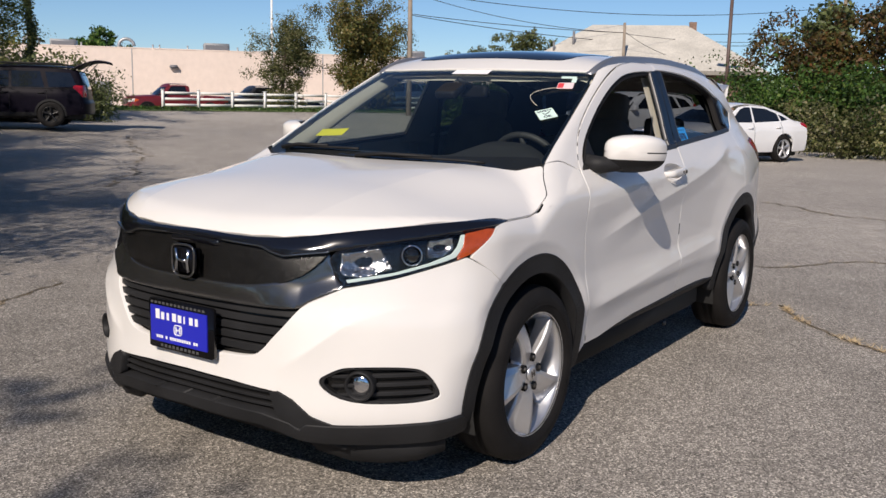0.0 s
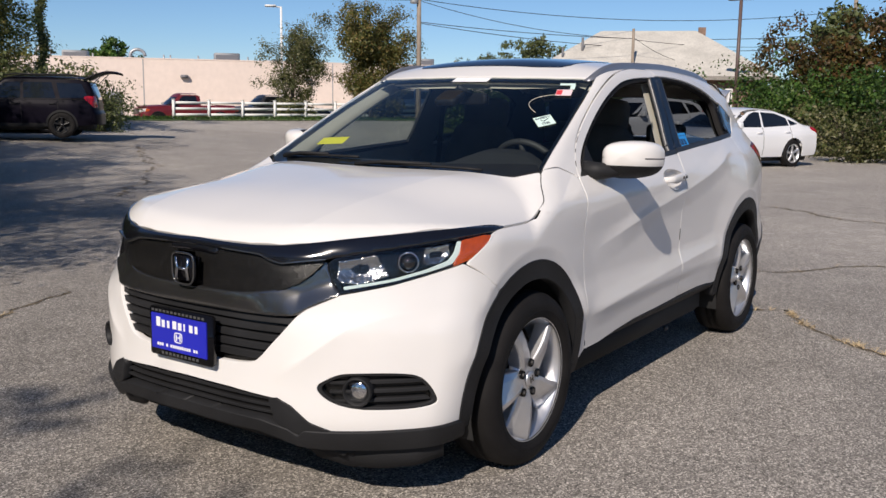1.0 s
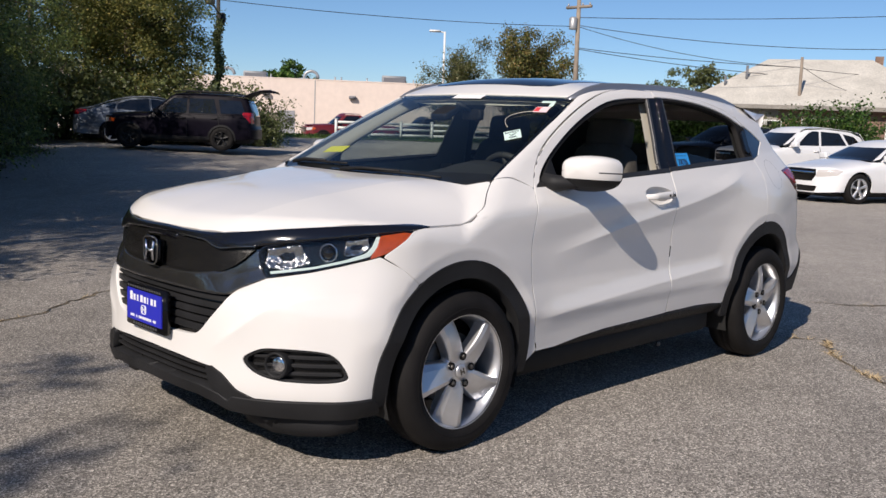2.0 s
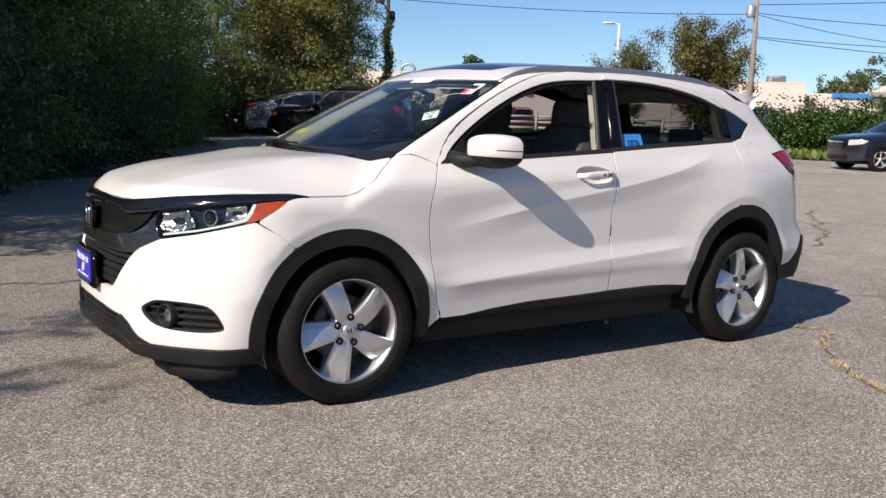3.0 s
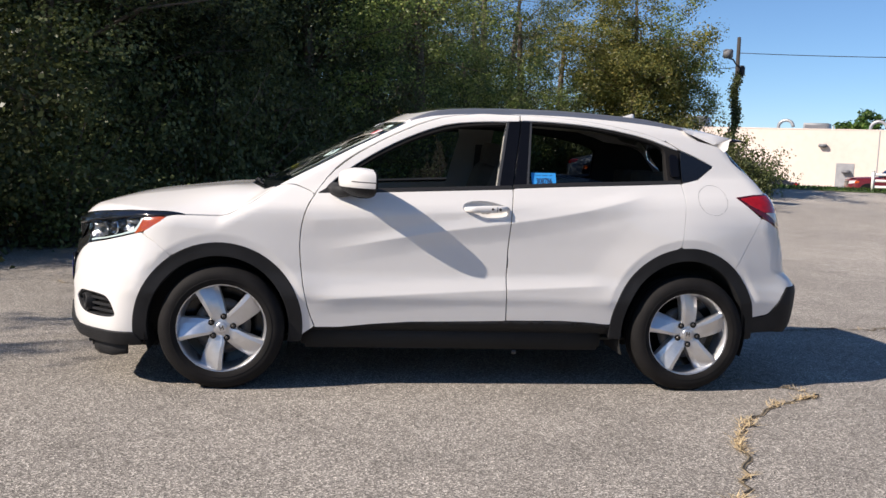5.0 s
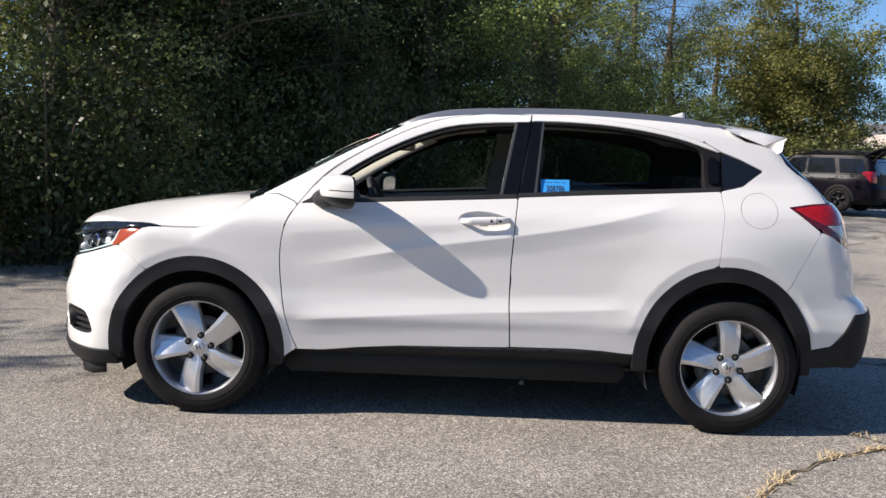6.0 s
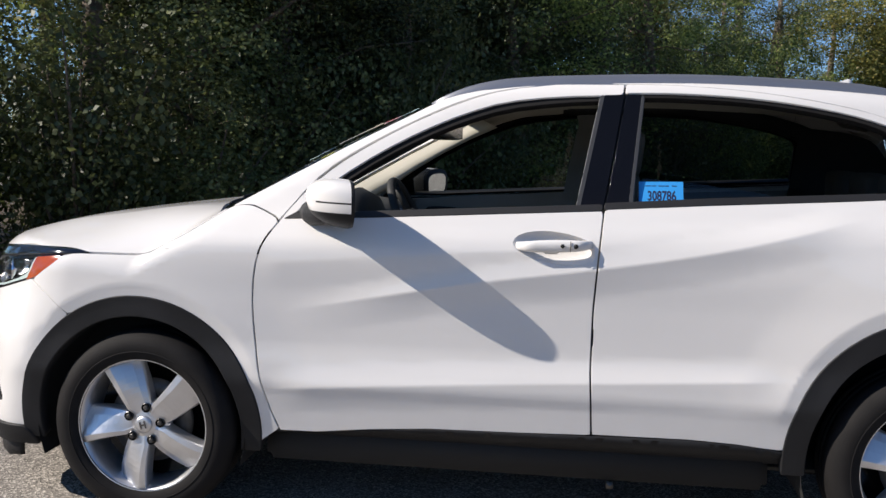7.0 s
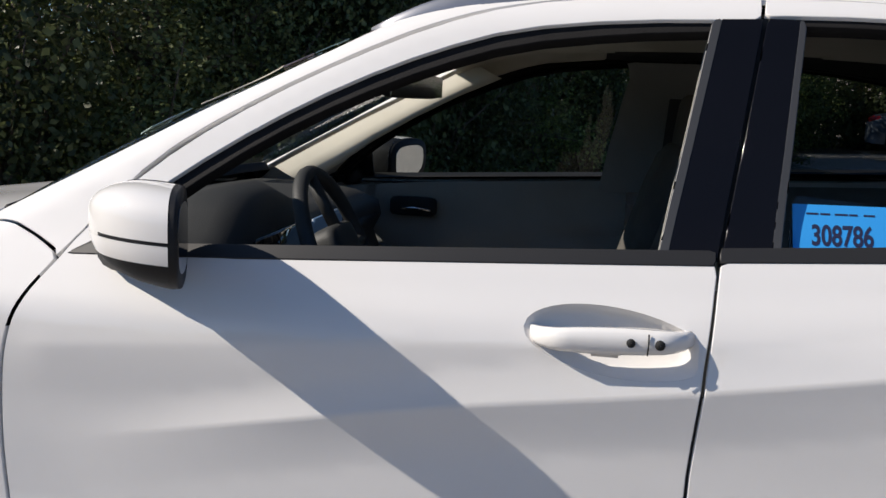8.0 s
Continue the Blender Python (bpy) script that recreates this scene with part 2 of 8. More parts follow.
def tube_bm(points, radii, sides=8, bm=None, caps=True):
    """A tube along points; radii is one number or one per point."""
    out = bm or bmesh.new()
    pts = [Vector(p) for p in points]
    rr = radii if hasattr(radii, "__len__") else [radii] * len(pts)
    rings = []
    side = None
    for i, p in enumerate(pts):
        d = (pts[min(i + 1, len(pts) - 1)] - pts[max(i - 1, 0)]).normalized()
        if side is None:
            side = d.orthogonal().normalized()
        side = (side - d * side.dot(d)).normalized()
        up = d.cross(side)
        rings.append([out.verts.new(p + (side * math.cos(a) + up * math.sin(a)) * rr[i])
                      for a in (2 * math.pi * k / sides for k in range(sides))])
    for a, b in zip(rings, rings[1:]):
        for k in range(sides):
            out.faces.new((a[k], a[(k + 1) % sides], b[(k + 1) % sides], b[k]))
    if caps and sides > 2:
        out.faces.new(rings[0][::-1])
        out.faces.new(rings[-1])
    return out


def lathe_bm(profile, steps=48, bm=None, axis="y"):
    """Turns a profile of (radius, along) about the y axis."""
    out = bm or bmesh.new()
    rings = []
    for r, h in profile:
        rings.append([out.verts.new((r * math.cos(a), h, r * math.sin(a)))
                      for a in (2 * math.pi * k / steps for k in range(steps))])
    for a, b in zip(rings, rings[1:]):
        for k in range(steps):
            out.faces.new((a[k], a[(k + 1) % steps], b[(k + 1) % steps], b[k]))
    return out


def spline(points):
    """A smooth function through (position, value) pairs: monotone cubic, flat ends."""
    xs = np.array([p[0] for p in points], float)
    ys = np.array([p[1] for p in points], float)
    d = np.diff(ys) / np.diff(xs)
    m = np.zeros(len(xs))
    for i in range(1, len(xs) - 1):
        if d[i - 1] * d[i] > 0:
            w1, w2 = 2 * (xs[i + 1] - xs[i]) + xs[i] - xs[i - 1], xs[i + 1] - xs[i] + 2 * (xs[i] - xs[i - 1])
            m[i] = (w1 + w2) / (w1 / d[i - 1] + w2 / d[i])
    m[0], m[-1] = d[0], d[-1]

    def f(x):
        x = np.clip(np.asarray(x, float), xs[0], xs[-1])
        i = np.clip(np.searchsorted(xs, x) - 1, 0, len(xs) - 2)
        h = xs[i + 1] - xs[i]
        t = (x - xs[i]) / h
        return ((2 * t**3 - 3 * t**2 + 1) * ys[i] + (t**3 - 2 * t**2 + t) * h * m[i]
                + (3 * t**2 - 2 * t**3) * ys[i + 1] + (t**3 - t**2) * h * m[i + 1])
    return f


def ramp01(a, b, x):
    t = np.clip((np.asarray(x, float) - a) / (b - a), 0, 1)
    return t * t * (3 - 2 * t)


def smax(a, b, k):
    h = np.clip(0.5 + 0.5 * (a - b) / k, 0, 1)
    return b + (a - b) * h + k * h * (1 - h)


def smin(a, b, k):
    return -smax(-a, -b, k)


def chaikin(pts, n=3, closed=True):
    """Rounds a polygon by cutting its corners; a point given twice stays sharper."""
    p = np.array(pts, float)
    for _ in range(n):
        q = np.roll(p, -1, axis=0) if closed else p[1:]
        a = p if closed else p[:-1]
        cut = np.empty((2 * len(a), p.shape[1]))
        cut[0::2], cut[1::2] = 0.75 * a + 0.25 * q, 0.25 * a + 0.75 * q
        p = cut if closed else np.vstack([p[:1], cut, p[-1:]])
    return p


def even(pts, step, closed=True):
    p = np.vstack([pts, pts[:1]]) if closed else np.array(pts)
    seg = np.linalg.norm(np.diff(p, axis=0), axis=1)
    keep = np.r_[True, seg > 1e-7]
    p = p[keep]
    s = np.r_[0, np.cumsum(np.linalg.norm(np.diff(p, axis=0), axis=1))]
    n = max(8, int(round(s[-1] / step)))
    u = np.linspace(0, s[-1], n, endpoint=not closed)
    return np.stack([np.interp(u, s, p[:, 0]), np.interp(u, s, p[:, 1])], 1)


def inside(poly, q):
    x, y = q[:, 0], q[:, 1]
    r = np.zeros(len(q), bool)
    for (x0, y0), (x1, y1) in zip(poly, np.roll(poly, -1, axis=0)):
        c = (y0 > y) != (y1 > y)
        with np.errstate(divide="ignore", invalid="ignore"):
            r ^= c & (x < (x1 - x0) * (y - y0) / (y1 - y0) + x0)
    return r


def off_edges(poly, q, d):
    """Which of the points q keep at least d from the polygon's edge."""
    ok = np.ones(len(q), bool)
    for a, b in zip(poly, np.roll(poly, -1, axis=0)):
        ab = b - a
        t = np.clip(((q - a) @ ab) / max(ab @ ab, 1e-12), 0, 1)
        ok &= np.linalg.norm(q - (a + t[:, None] * ab), axis=1) > d
    return ok


# ---- vehicle bodies: a smooth solid, cut into panels ----
from mathutils.geometry import delaunay_2d_cdt


class Shell:
    """A vehicle body as a smooth solid f(x, |y|, z) < 0, with x from nose to tail and y = 0 in the middle."""

    def __init__(self, f, reach=1.25, centre_front=0.15, centre_rear=2.6):
        self.f, self.reach, self.cf, self.cr = f, reach, centre_front, centre_rear

    def _cast(self, at, lo, hi, n=48):
        """The outermost crossing along the ray at(u), with u running inwards from lo to hi."""
        us = np.linspace(lo, hi, n)
        size = len(at(lo)[0])
        found = np.zeros(size, bool)
        a, b = np.full(size, lo, float), np.full(size, hi, float)
        for u0, u1 in zip(us, us[1:]):
            x, y, z = at(np.full(size, u1))
            hit = (self.f(x, np.abs(y), z) < 0) & ~found
            a[hit], b[hit] = u0, u1
            found |= hit
        for _ in range(18):
            mid = 0.5 * (a + b)
            x, y, z = at(mid)
            inn = self.f(x, np.abs(y), z) < 0
            b = np.where(inn, mid, b)
            a = np.where(inn, a, mid)
        return np.stack(at(b), 1)

    def side(self, p):
        x, z = np.asarray(p)[:, 0], np.asarray(p)[:, 1]
        return self._cast(lambda u: (x, -(self.reach - u * np.ones(len(x))), z), 0.0, self.reach)

    def top(self, p):
        x, y = np.asarray(p)[:, 0], np.asarray(p)[:, 1]
        return self._cast(lambda u: (x, y, 2.4 - u * np.ones(len(x))), 0.0, 2.2, 60)

    def front(self, p):
        """p: the angle in degrees about a point inside, from straight ahead to the left side, and the height."""
        a, z = np.radians(np.asarray(p)[:, 0]), np.asarray(p)[:, 1]
        return self._cast(lambda u: (self.cf - (1.7 - u) * np.cos(a), -(1.7 - u) * np.sin(a), z), 0.0, 1.6)

    def rear(self, p):
        a, z = np.radians(np.asarray(p)[:, 0]), np.asarray(p)[:, 1]
        return self._cast(lambda u: (self.cr + (1.7 - u) * np.cos(a), -(1.7 - u) * np.sin(a), z), 0.0, 1.6)

    def normal(self, p):
        e = 0.002
        x, y, z = p[:, 0], np.abs(p[:, 1]), p[:, 2]
        g = np.stack([self.f(x + e, y, z) - self.f(x - e, y, z),
                      (self.f(x, y + e, z) - self.f(x, np.abs(y - e), z)) * np.sign(np.where(p[:, 1] == 0, 1, p[:, 1])),
                      self.f(x, y, z + e) - self.f(x, y, z - e)], 1)
        return g / np.maximum(np.linalg.norm(g, axis=1), 1e-9)[:, None]

    def th(self, x, y):
        return math.degrees(math.atan2(abs(y), self.cf - x))

    def thr(self, x, y):
        return math.degrees(math.atan2(abs(y), x - self.cr))


def panel_data(shell, outline, how, step=0.03, holes=(), lift=0.0, depth=0.015, scale=1.0, edge=None, lip=0.0025, lines=(), bare=None):
    """A panel of the shell within an outline: points, triangles, normals. scale: outline units per metre across."""
    edge = edge or step * 0.6
    proj = {"side": shell.side, "top": shell.top, "front": shell.front, "rear": shell.rear}[how]
    sc = np.array([scale, 1.0])
    span = np.ptp(np.asarray(outline) / sc, axis=0).min()
    edge = max(0.004, min(edge, span * 0.3))
    loops = [even(np.asarray(o) / sc, edge) for o in (outline, *holes)]
    outer = loops[0]
    lo, hi = outer.min(0), outer.max(0)
    gx, gy = np.arange(lo[0] + step * 0.5, hi[0], step), np.arange(lo[1] + step * 0.5, hi[1], step * 0.87)
    grid = np.array([(x + (step * 0.5 if j % 2 else 0), y) for j, y in enumerate(gy) for x in gx]).reshape(-1, 2)
    ok = inside(outer, grid)
    for h in loops[1:]:
        ok &= ~inside(h, grid)
    grid = grid[ok]
    for l in loops:
        if len(grid):
            grid = grid[off_edges(l, grid, edge * 0.6)]
    extra = []
    for line in lines:
        line = even(np.asarray(line) / sc, 0.012, closed=False)
        line = line[inside(outer, line)]
        for h in loops[1:]:
            line = line[~inside(h, line)]
        if len(line):
            line = line[off_edges(outer, line, 0.006)]
        extra += [q for q in line if not extra or min((q[0] - e[0]) ** 2 + (q[1] - e[1]) ** 2 for e in extra) > 0.0055**2]
    if extra:
        extra = np.array(extra)
        gap = np.min(np.linalg.norm(grid[:, None, :] - extra[None, :, :], axis=2), axis=1)
        grid = np.vstack([grid[gap > 0.010], extra])
    pts, edges, n = [], [], 0
    for l in loops:
        pts += [tuple(p) for p in l]
        edges += [(n + i, n + (i + 1) % len(l)) for i in range(len(l))]
        n += len(l)
    pts += [tuple(p) for p in grid]
    vs, es, fs, *_ = delaunay_2d_cdt([Vector(p) for p in pts], edges, [], 0, 1e-6)
    flat = np.array([tuple(v) for v in vs])
    mid = flat[np.array([tuple(f) for f in fs], int).reshape(-1, 3)].mean(1)
    keep = inside(outer, mid)
    for h in loops[1:]:
        keep &= ~inside(h, mid)
    fs = [f for f, k in zip(fs, keep) if k]
    used = sorted({i for f in fs for i in f})
    place = {old: i for i, old in enumerate(used)}
    fs = [tuple(place[i] for i in f) for f in fs]
    flat = flat[used]
    P = proj(flat * sc)
    N = shell.normal(P)
    P = P + N * (lift if isinstance(lift, (int, float)) else lift(P)[:, None])
    tri = [tuple(f) for f in fs]
    # turn all the same way
    good = []
    for t in tri:
        g = np.cross(P[t[1]] - P[t[0]], P[t[2]] - P[t[0]])
        good.append(t if g @ N[t[0]] > 0 else t[::-1])
    # the edge: a small rounded lip and a flange that goes inwards
    count = {}
    for t in good:
        for a, b in ((t[0], t[1]), (t[1], t[2]), (t[2], t[0])):
            count[(a, b)] = count.get((a, b), 0) + 1
    rim = [(a, b) for (a, b) in count if (b, a) not in count]
    if how in ("front", "rear"):
        rim = [(a, b) for a, b in rim if abs(P[a][1]) > 0.003 or abs(P[b][1]) > 0.003]
    if bare:
        rim = [(a, b) for a, b in rim if not (bare(P[a]) and bare(P[b]))]
    V, NN, F = list(P), list(N), list(good)
    if depth:
        inner = {}
        mid = {}
        out = {}
        for a, b in rim:
            tangent = P[b] - P[a]
            o = np.cross(tangent, N[a])
            o = o / max(np.linalg.norm(o), 1e-9)
            for k in (a, b):
                out[k] = out.get(k, 0) + o
        for k, o in out.items():
            o = o / max(np.linalg.norm(o), 1e-9)
            mid[k] = len(V)
            V.append(P[k] + o * lip * 0.7 - N[k] * lip)
            nn = o * 0.9 + N[k] * 0.45
            NN.append(nn / np.linalg.norm(nn))
            inner[k] = len(V)
            V.append(P[k] + o * lip * 0.7 - N[k] * depth)
            NN.append(o)
        for a, b in rim:
            F.append((b, a, mid[a], mid[b]))
            F.append((mid[b], mid[a], inner[a], inner[b]))
    return np.array(V), F, np.array(NN)


def panel(name, shell, outline, how, material, parent, label="", step=0.03, holes=(), lift=0.0, depth=0.015, scale=1.0,
          mirror="", edge=None, lip=0.0025, flat=False, lines=(), bare=None):
    """A body panel as a part. mirror: "join" adds the other side to the same mesh, "copy" makes a second part."""
    V, F, N = panel_data(shell, outline, how, step, holes, lift, depth, scale, edge, lip, lines, bare)
    made = []
    for s in ((1,) if mirror != "copy" else (1, -1)):
        v, f, n = V, F, N
        flip = np.array([1, -1, 1])
        if s < 0:
            v, f, n = V * flip, [t[::-1] for t in F], N * flip
        if mirror == "join":
            v, n = np.vstack([V, V * flip]), np.vstack([N, N * flip])
            f = list(F) + [tuple(i + len(V) for i in t[::-1]) for t in F]
        me = bpy.data.meshes.new(name)
        me.from_pydata([tuple(p) for p in v], [], f)
        me.materials.append(material)
        me.polygons.foreach_set("use_smooth", [True] * len(me.polygons))
        me.update()
        if not flat:
            me.normals_split_custom_set_from_vertices([tuple(q) for q in n])
        ob = new(name, me)
        ob.parent = parent
        made.append(tagged(ob, label))
    return made if len(made) > 1 else made[0]


# ---- the white crossover: its solid ----
belt = spline([(-0.9, 0.98), (0.2, 1.045), (0.49, 1.064), (1.0, 1.098), (1.56, 1.13), (2.1, 1.163), (2.53, 1.187), (3.3, 1.22)])
wall = spline([(0.1, 0.76), (0.2, 0.81), (0.28, 0.846), (0.36, 0.859), (0.47, 0.876), (0.52, 0.884), (0.56, 0.880), (0.66, 0.868), (0.8, 0.871),
               (0.93, 0.878), (0.99, 0.876), (1.03, 0.868), (1.09, 0.842), (1.13, 0.822), (1.16, 0.804), (1.30, 0.748), (1.45, 0.685), (1.56, 0.638), (1.75, 0.55)])
crease_z = spline([(0.3, 0.72), (0.6, 0.776), (0.9, 0.834), (1.17, 0.883), (1.49, 0.930), (1.89, 1.0), (2.17, 1.068), (2.32, 1.108), (2.6, 1.16)])
ledge_z = spline([(0.3, 0.477), (0.5, 0.495), (0.87, 0.524), (1.25, 0.551), (1.64, 0.574), (2.05, 0.599), (2.3, 0.612)])
hood_c = spline([(-1.0, 0.70), (-0.9, 0.83), (-0.86, 0.872), (-0.8, 0.918), (-0.713, 0.956), (-0.444, 1.025), (-0.11, 1.066), (0.1, 1.085), (0.4, 1.10), (0.7, 1.11)])
hood_d = spline([(-0.9, 0.04), (-0.6, 0.072), (-0.3, 0.095), (0.1, 0.112), (0.25, 0.085), (0.7, 0.05)])
hood_fold = spline([(-0.9, 0.33), (-0.8, 0.36), (-0.7, 0.405), (-0.5, 0.424), (-0.27, 0.428), (0.0, 0.46), (0.14, 0.482)])
roof_c = spline([(0.5, 1.38), (0.7, 1.463), (0.9, 1.535), (1.1, 1.572), (1.4, 1.595), (1.8, 1.602), (2.2, 1.588), (2.6, 1.552), (2.9, 1.508), (3.1, 1.47)])
tail_x = spline([(0.1, 3.22), (0.25, 3.31), (0.4, 3.41), (0.58, 3.43), (0.64, 3.40), (0.70, 3.345), (0.78, 3.335), (0.92, 3.30), (1.08, 3.25),
                 (1.14, 3.20), (1.25, 3.085), (1.40, 2.935), (1.44, 2.92), (1.56, 2.80)])
nose_x = spline([(0.1, 0.11), (0.22, 0.008), (0.28, -0.022), (0.34, -0.030), (0.45, -0.026), (0.55, -0.024), (0.62, -0.018), (0.69, -0.002), (0.78, 0.006), (0.86, 0.022), (0.95, 0.07)])
bow = spline([(0.1, 0.60), (0.45, 0.60), (0.60, 0.61), (0.70, 0.67), (0.80, 0.73), (0.95, 0.74)])


fold_z = spline([(0.30, 0.40), (0.40, 0.47), (0.47, 0.515), (0.541, 0.575), (0.619, 0.636), (0.725, 0.672), (0.85, 0.682)])


FLARES = ((-0.018, 0.335, 0.440, 0.453), (2.582, 0.345, 0.435, 0.479))


def ridge(d, above, below, soft=0.002):
    """1 on a pressed edge at d = 0, falling to 0 over the widths above and below it."""
    k = np.clip(1 - (np.sqrt(d * d + soft * soft) - soft) / np.where(d > 0, above, below), 0, 1)
    return k**1.4


def crossover(x, y, z, dent=0.0):
    b = belt(x) - 1.13
    zz = np.where(z > 0.9, z - b * ramp01(0.9, 1.08, z), z)
    w = wall(zz)
    up = ramp01(0.95, 1.25, z)
    k = (x - 1.6) / 1.15
    w = w - up * np.where(k < 0, 0.040, 0.066) * k * k - 0.085 * ramp01(2.5, 3.6, x) * (1 - up)
    # flanks: wheel bulges, waist between, shoulder crease and lower scoop
    w = w + 0.016 * np.exp(-((x - 0.0) / 0.42) ** 2) * np.exp(-((z - 0.66) / 0.26) ** 2)
    w = w + 0.030 * np.exp(-((x - 2.62) / 0.46) ** 2) * np.exp(-((z - 0.72) / 0.26) ** 2)
    on = ramp01(0.48, 0.95, x) * (1 - ramp01(2.1, 2.42, x))
    w = w + on * 0.0115 * ridge(z - crease_z(x), 0.060, 0.095)
    on = ramp01(0.42, 0.62, x) * (1 - ramp01(1.98, 2.16, x))
    w = w + on * 0.0115 * ridge(z - ledge_z(x), 0.075, 0.09)
    on = ramp01(0.40, 0.50, x) * (1 - ramp01(1.9, 2.3, x))
    w = w + on * 0.0035 * ridge(z - (0.92 + (x - 0.44) * 0.082), 0.06, 0.09, 0.003)
    # rolled flares round the wheel openings
    for cx, cz, rx, rz in FLARES:
        rho = np.sqrt(((x - cx) / rx) ** 2 + ((z - cz) / rz) ** 2)
        w = w + 0.009 * ramp01(0.42, 0.60, z) * ridge((rho - 1) * 0.445 - 0.046, 0.17, 0.075)
    cup = ((x - 1.412) / 0.140) ** 2 + ((z - 1.002 + 0.10 * (x - 1.412)) / 0.051) ** 2
    if dent:
        w = w - dent * np.clip(1 - cup, 0, 1) ** 0.65 * np.sqrt(np.clip((1.534 - x) / 0.022, 0, 1))
    side = (y - w) * 0.96
    yy = np.maximum(y, 1e-4)
    d = z - fold_z(yy)
    soft = np.sqrt(d * d + 0.006**2) - 0.006
    fold = 0.013 * ramp01(0.36, 0.50, yy) * (1 - ramp01(0.68, 0.84, yy)) * np.exp(-soft / np.where(d > 0, 0.045, 0.08))
    front = (-0.868 + nose_x(z) + bow(z) * yy**3.1 - fold - x) / np.sqrt(1 + (2.17 * yy**2.1) ** 2)
    tail = (x - tail_x(z) + 0.38 * yy**4) / np.sqrt(1 + (1.52 * yy**3) ** 2) * np.where(z > 1.1, 0.78, 1.0)
    hood = hood_c(x) - hood_d(x) * (yy / 0.8) ** (2.4 + 3.4 * ramp01(-0.35, 0.22, x))
    hood = hood + 0.009 * ridge(yy - hood_fold(x), 0.26, 0.40, 0.002) * ramp01(-0.88, -0.70, x) * (1 - 0.75 * ramp01(-0.05, 0.14, x))
    f_hood = (z - hood) * 0.95
    screen = 1.085 + 0.522 * (x - 0.25 + 0.12 * (1 - (yy / 0.72) ** 2)) + 0.016 * np.sin(np.clip((x - 0.2) / 0.7, 0, 1) * math.pi)
    roof = roof_c(x) - 0.050 * (yy / 0.6) ** 2.2
    cab = smax((z - screen) * 0.88, z - roof, 0.05)
    upper = smin(f_hood, cab, 0.012)
    out = smax(side, upper, 0.05)
    out = smax(out, front, 0.05)
    out = smax(out, tail, 0.05)
    return smax(out, 0.20 - z, 0.03)


HR = Shell(crossover)
HR_CUP = Shell(lambda x, y, z: crossover(x, y, z, 0.034))


# ---- the white crossover: panels ----
def arch_line(cx, cz, rx, rz, z_end, n=26):
    """Points over a wheel arch from front to back, open below z_end."""
    a = math.asin(max(-0.98, (z_end - cz) / rz))
    angles = np.linspace(math.pi - a, a, n)
    return [(cx + rx * math.cos(t), cz + rz * math.sin(t)) for t in angles]


ARCH_F = arch_line(-0.018, 0.335, 0.435, 0.448, 0.275)
ARCH_R = arch_line(2.582, 0.345, 0.430, 0.474, 0.33)
GAP_TOP = [(0.47, 1.055), (0.56, 1.172), (0.66, 1.255), (0.8, 1.342), (0.94, 1.414), (1.08, 1.475), (1.22, 1.517), (1.4, 1.537), (1.62, 1.541),
           (1.8, 1.539), (2.06, 1.519), (2.34, 1.472), (2.48, 1.428), (2.566, 1.378)]


def curve(pts, n=2):
    return [tuple(p) for p in chaikin(pts, n, closed=False)]


car = thing("crossover_suv", "white compact crossover with black cladding, parked on worn asphalt", "car")

# hood
tip = HR.front(np.array([(HR.th(-0.868 + 0.70 * y**3.1, y), z) for y, z in ((0.0, 0.887), (0.12, 0.887), (0.25, 0.888), (0.38, 0.891), (0.50, 0.900), (0.60, 0.913), (0.68, 0.925), (0.75, 0.936), (0.81, 0.945))]))
hood_half = [(p[0], -p[1]) for p in tip] + curve([(-0.33, 0.846), (-0.20, 0.850), (0.08, 0.842), (0.125, 0.836), (0.16, 0.81), (0.20, 0.778), (0.262, 0.744)], 2)
hood_back = curve([(0.20, 0.66), (0.14, 0.45), (0.11, 0.25), (0.10, 0.0)], 2)
hood_left = [(x, -y) for x, y in hood_half + hood_back]
hood_full = hood_left + [(x, -y) for x, y in reversed(hood_left)][1:-1]
HOOD_LINES = [[(x, s * (float(hood_fold(x)) + o)) for x in np.linspace(-0.85, 0.12, 50)] for s in (-1, 1) for o in (-0.028, -0.012, -0.005, 0.0, 0.005, 0.012, 0.028)]
panel("hood", HR, hood_full, "top", WHITE, car, step=0.024, depth=0.02, edge=0.014, lip=0.0015, lines=HOOD_LINES)

# front doors, rear doors
CREASES = [[(x, float(crease_z(x)) + o) for x in np.linspace(0.45, 2.5, 60)] for o in (0.0, -0.006, 0.006, -0.015, 0.015, -0.027, 0.027)]
CREASES += [[(x, 0.92 + (x - 0.44) * 0.082 + o) for x in np.linspace(0.45, 2.3, 60)] for o in (0.0, -0.008, 0.008)]
CREASES += [[(x, float(ledge_z(x)) + o) for x in np.linspace(0.45, 2.2, 60)] for o in (0.0, -0.006, 0.006, -0.015, 0.015, -0.027, 0.027)]
ROLLS = [[(cx + (rx + o) * math.cos(a), cz + (rz + o) * math.sin(a)) for a in np.linspace(0.15, math.pi - 0.15, 70)] for cx, cz, rx, rz in FLARES for o in (0.034, 0.046, 0.058, 0.072)]
CUP = [(min(1.534, 1.412 + 0.140 * math.cos(a)), 1.002 - 0.10 * 0.140 * math.cos(a) + 0.051 * math.sin(a)) for a in np.linspace(0, 2 * math.pi, 72, endpoint=False)]


def by_cup(p):
    return 0.94 < p[2] < 1.06 and 1.26 < p[0] < 1.5385


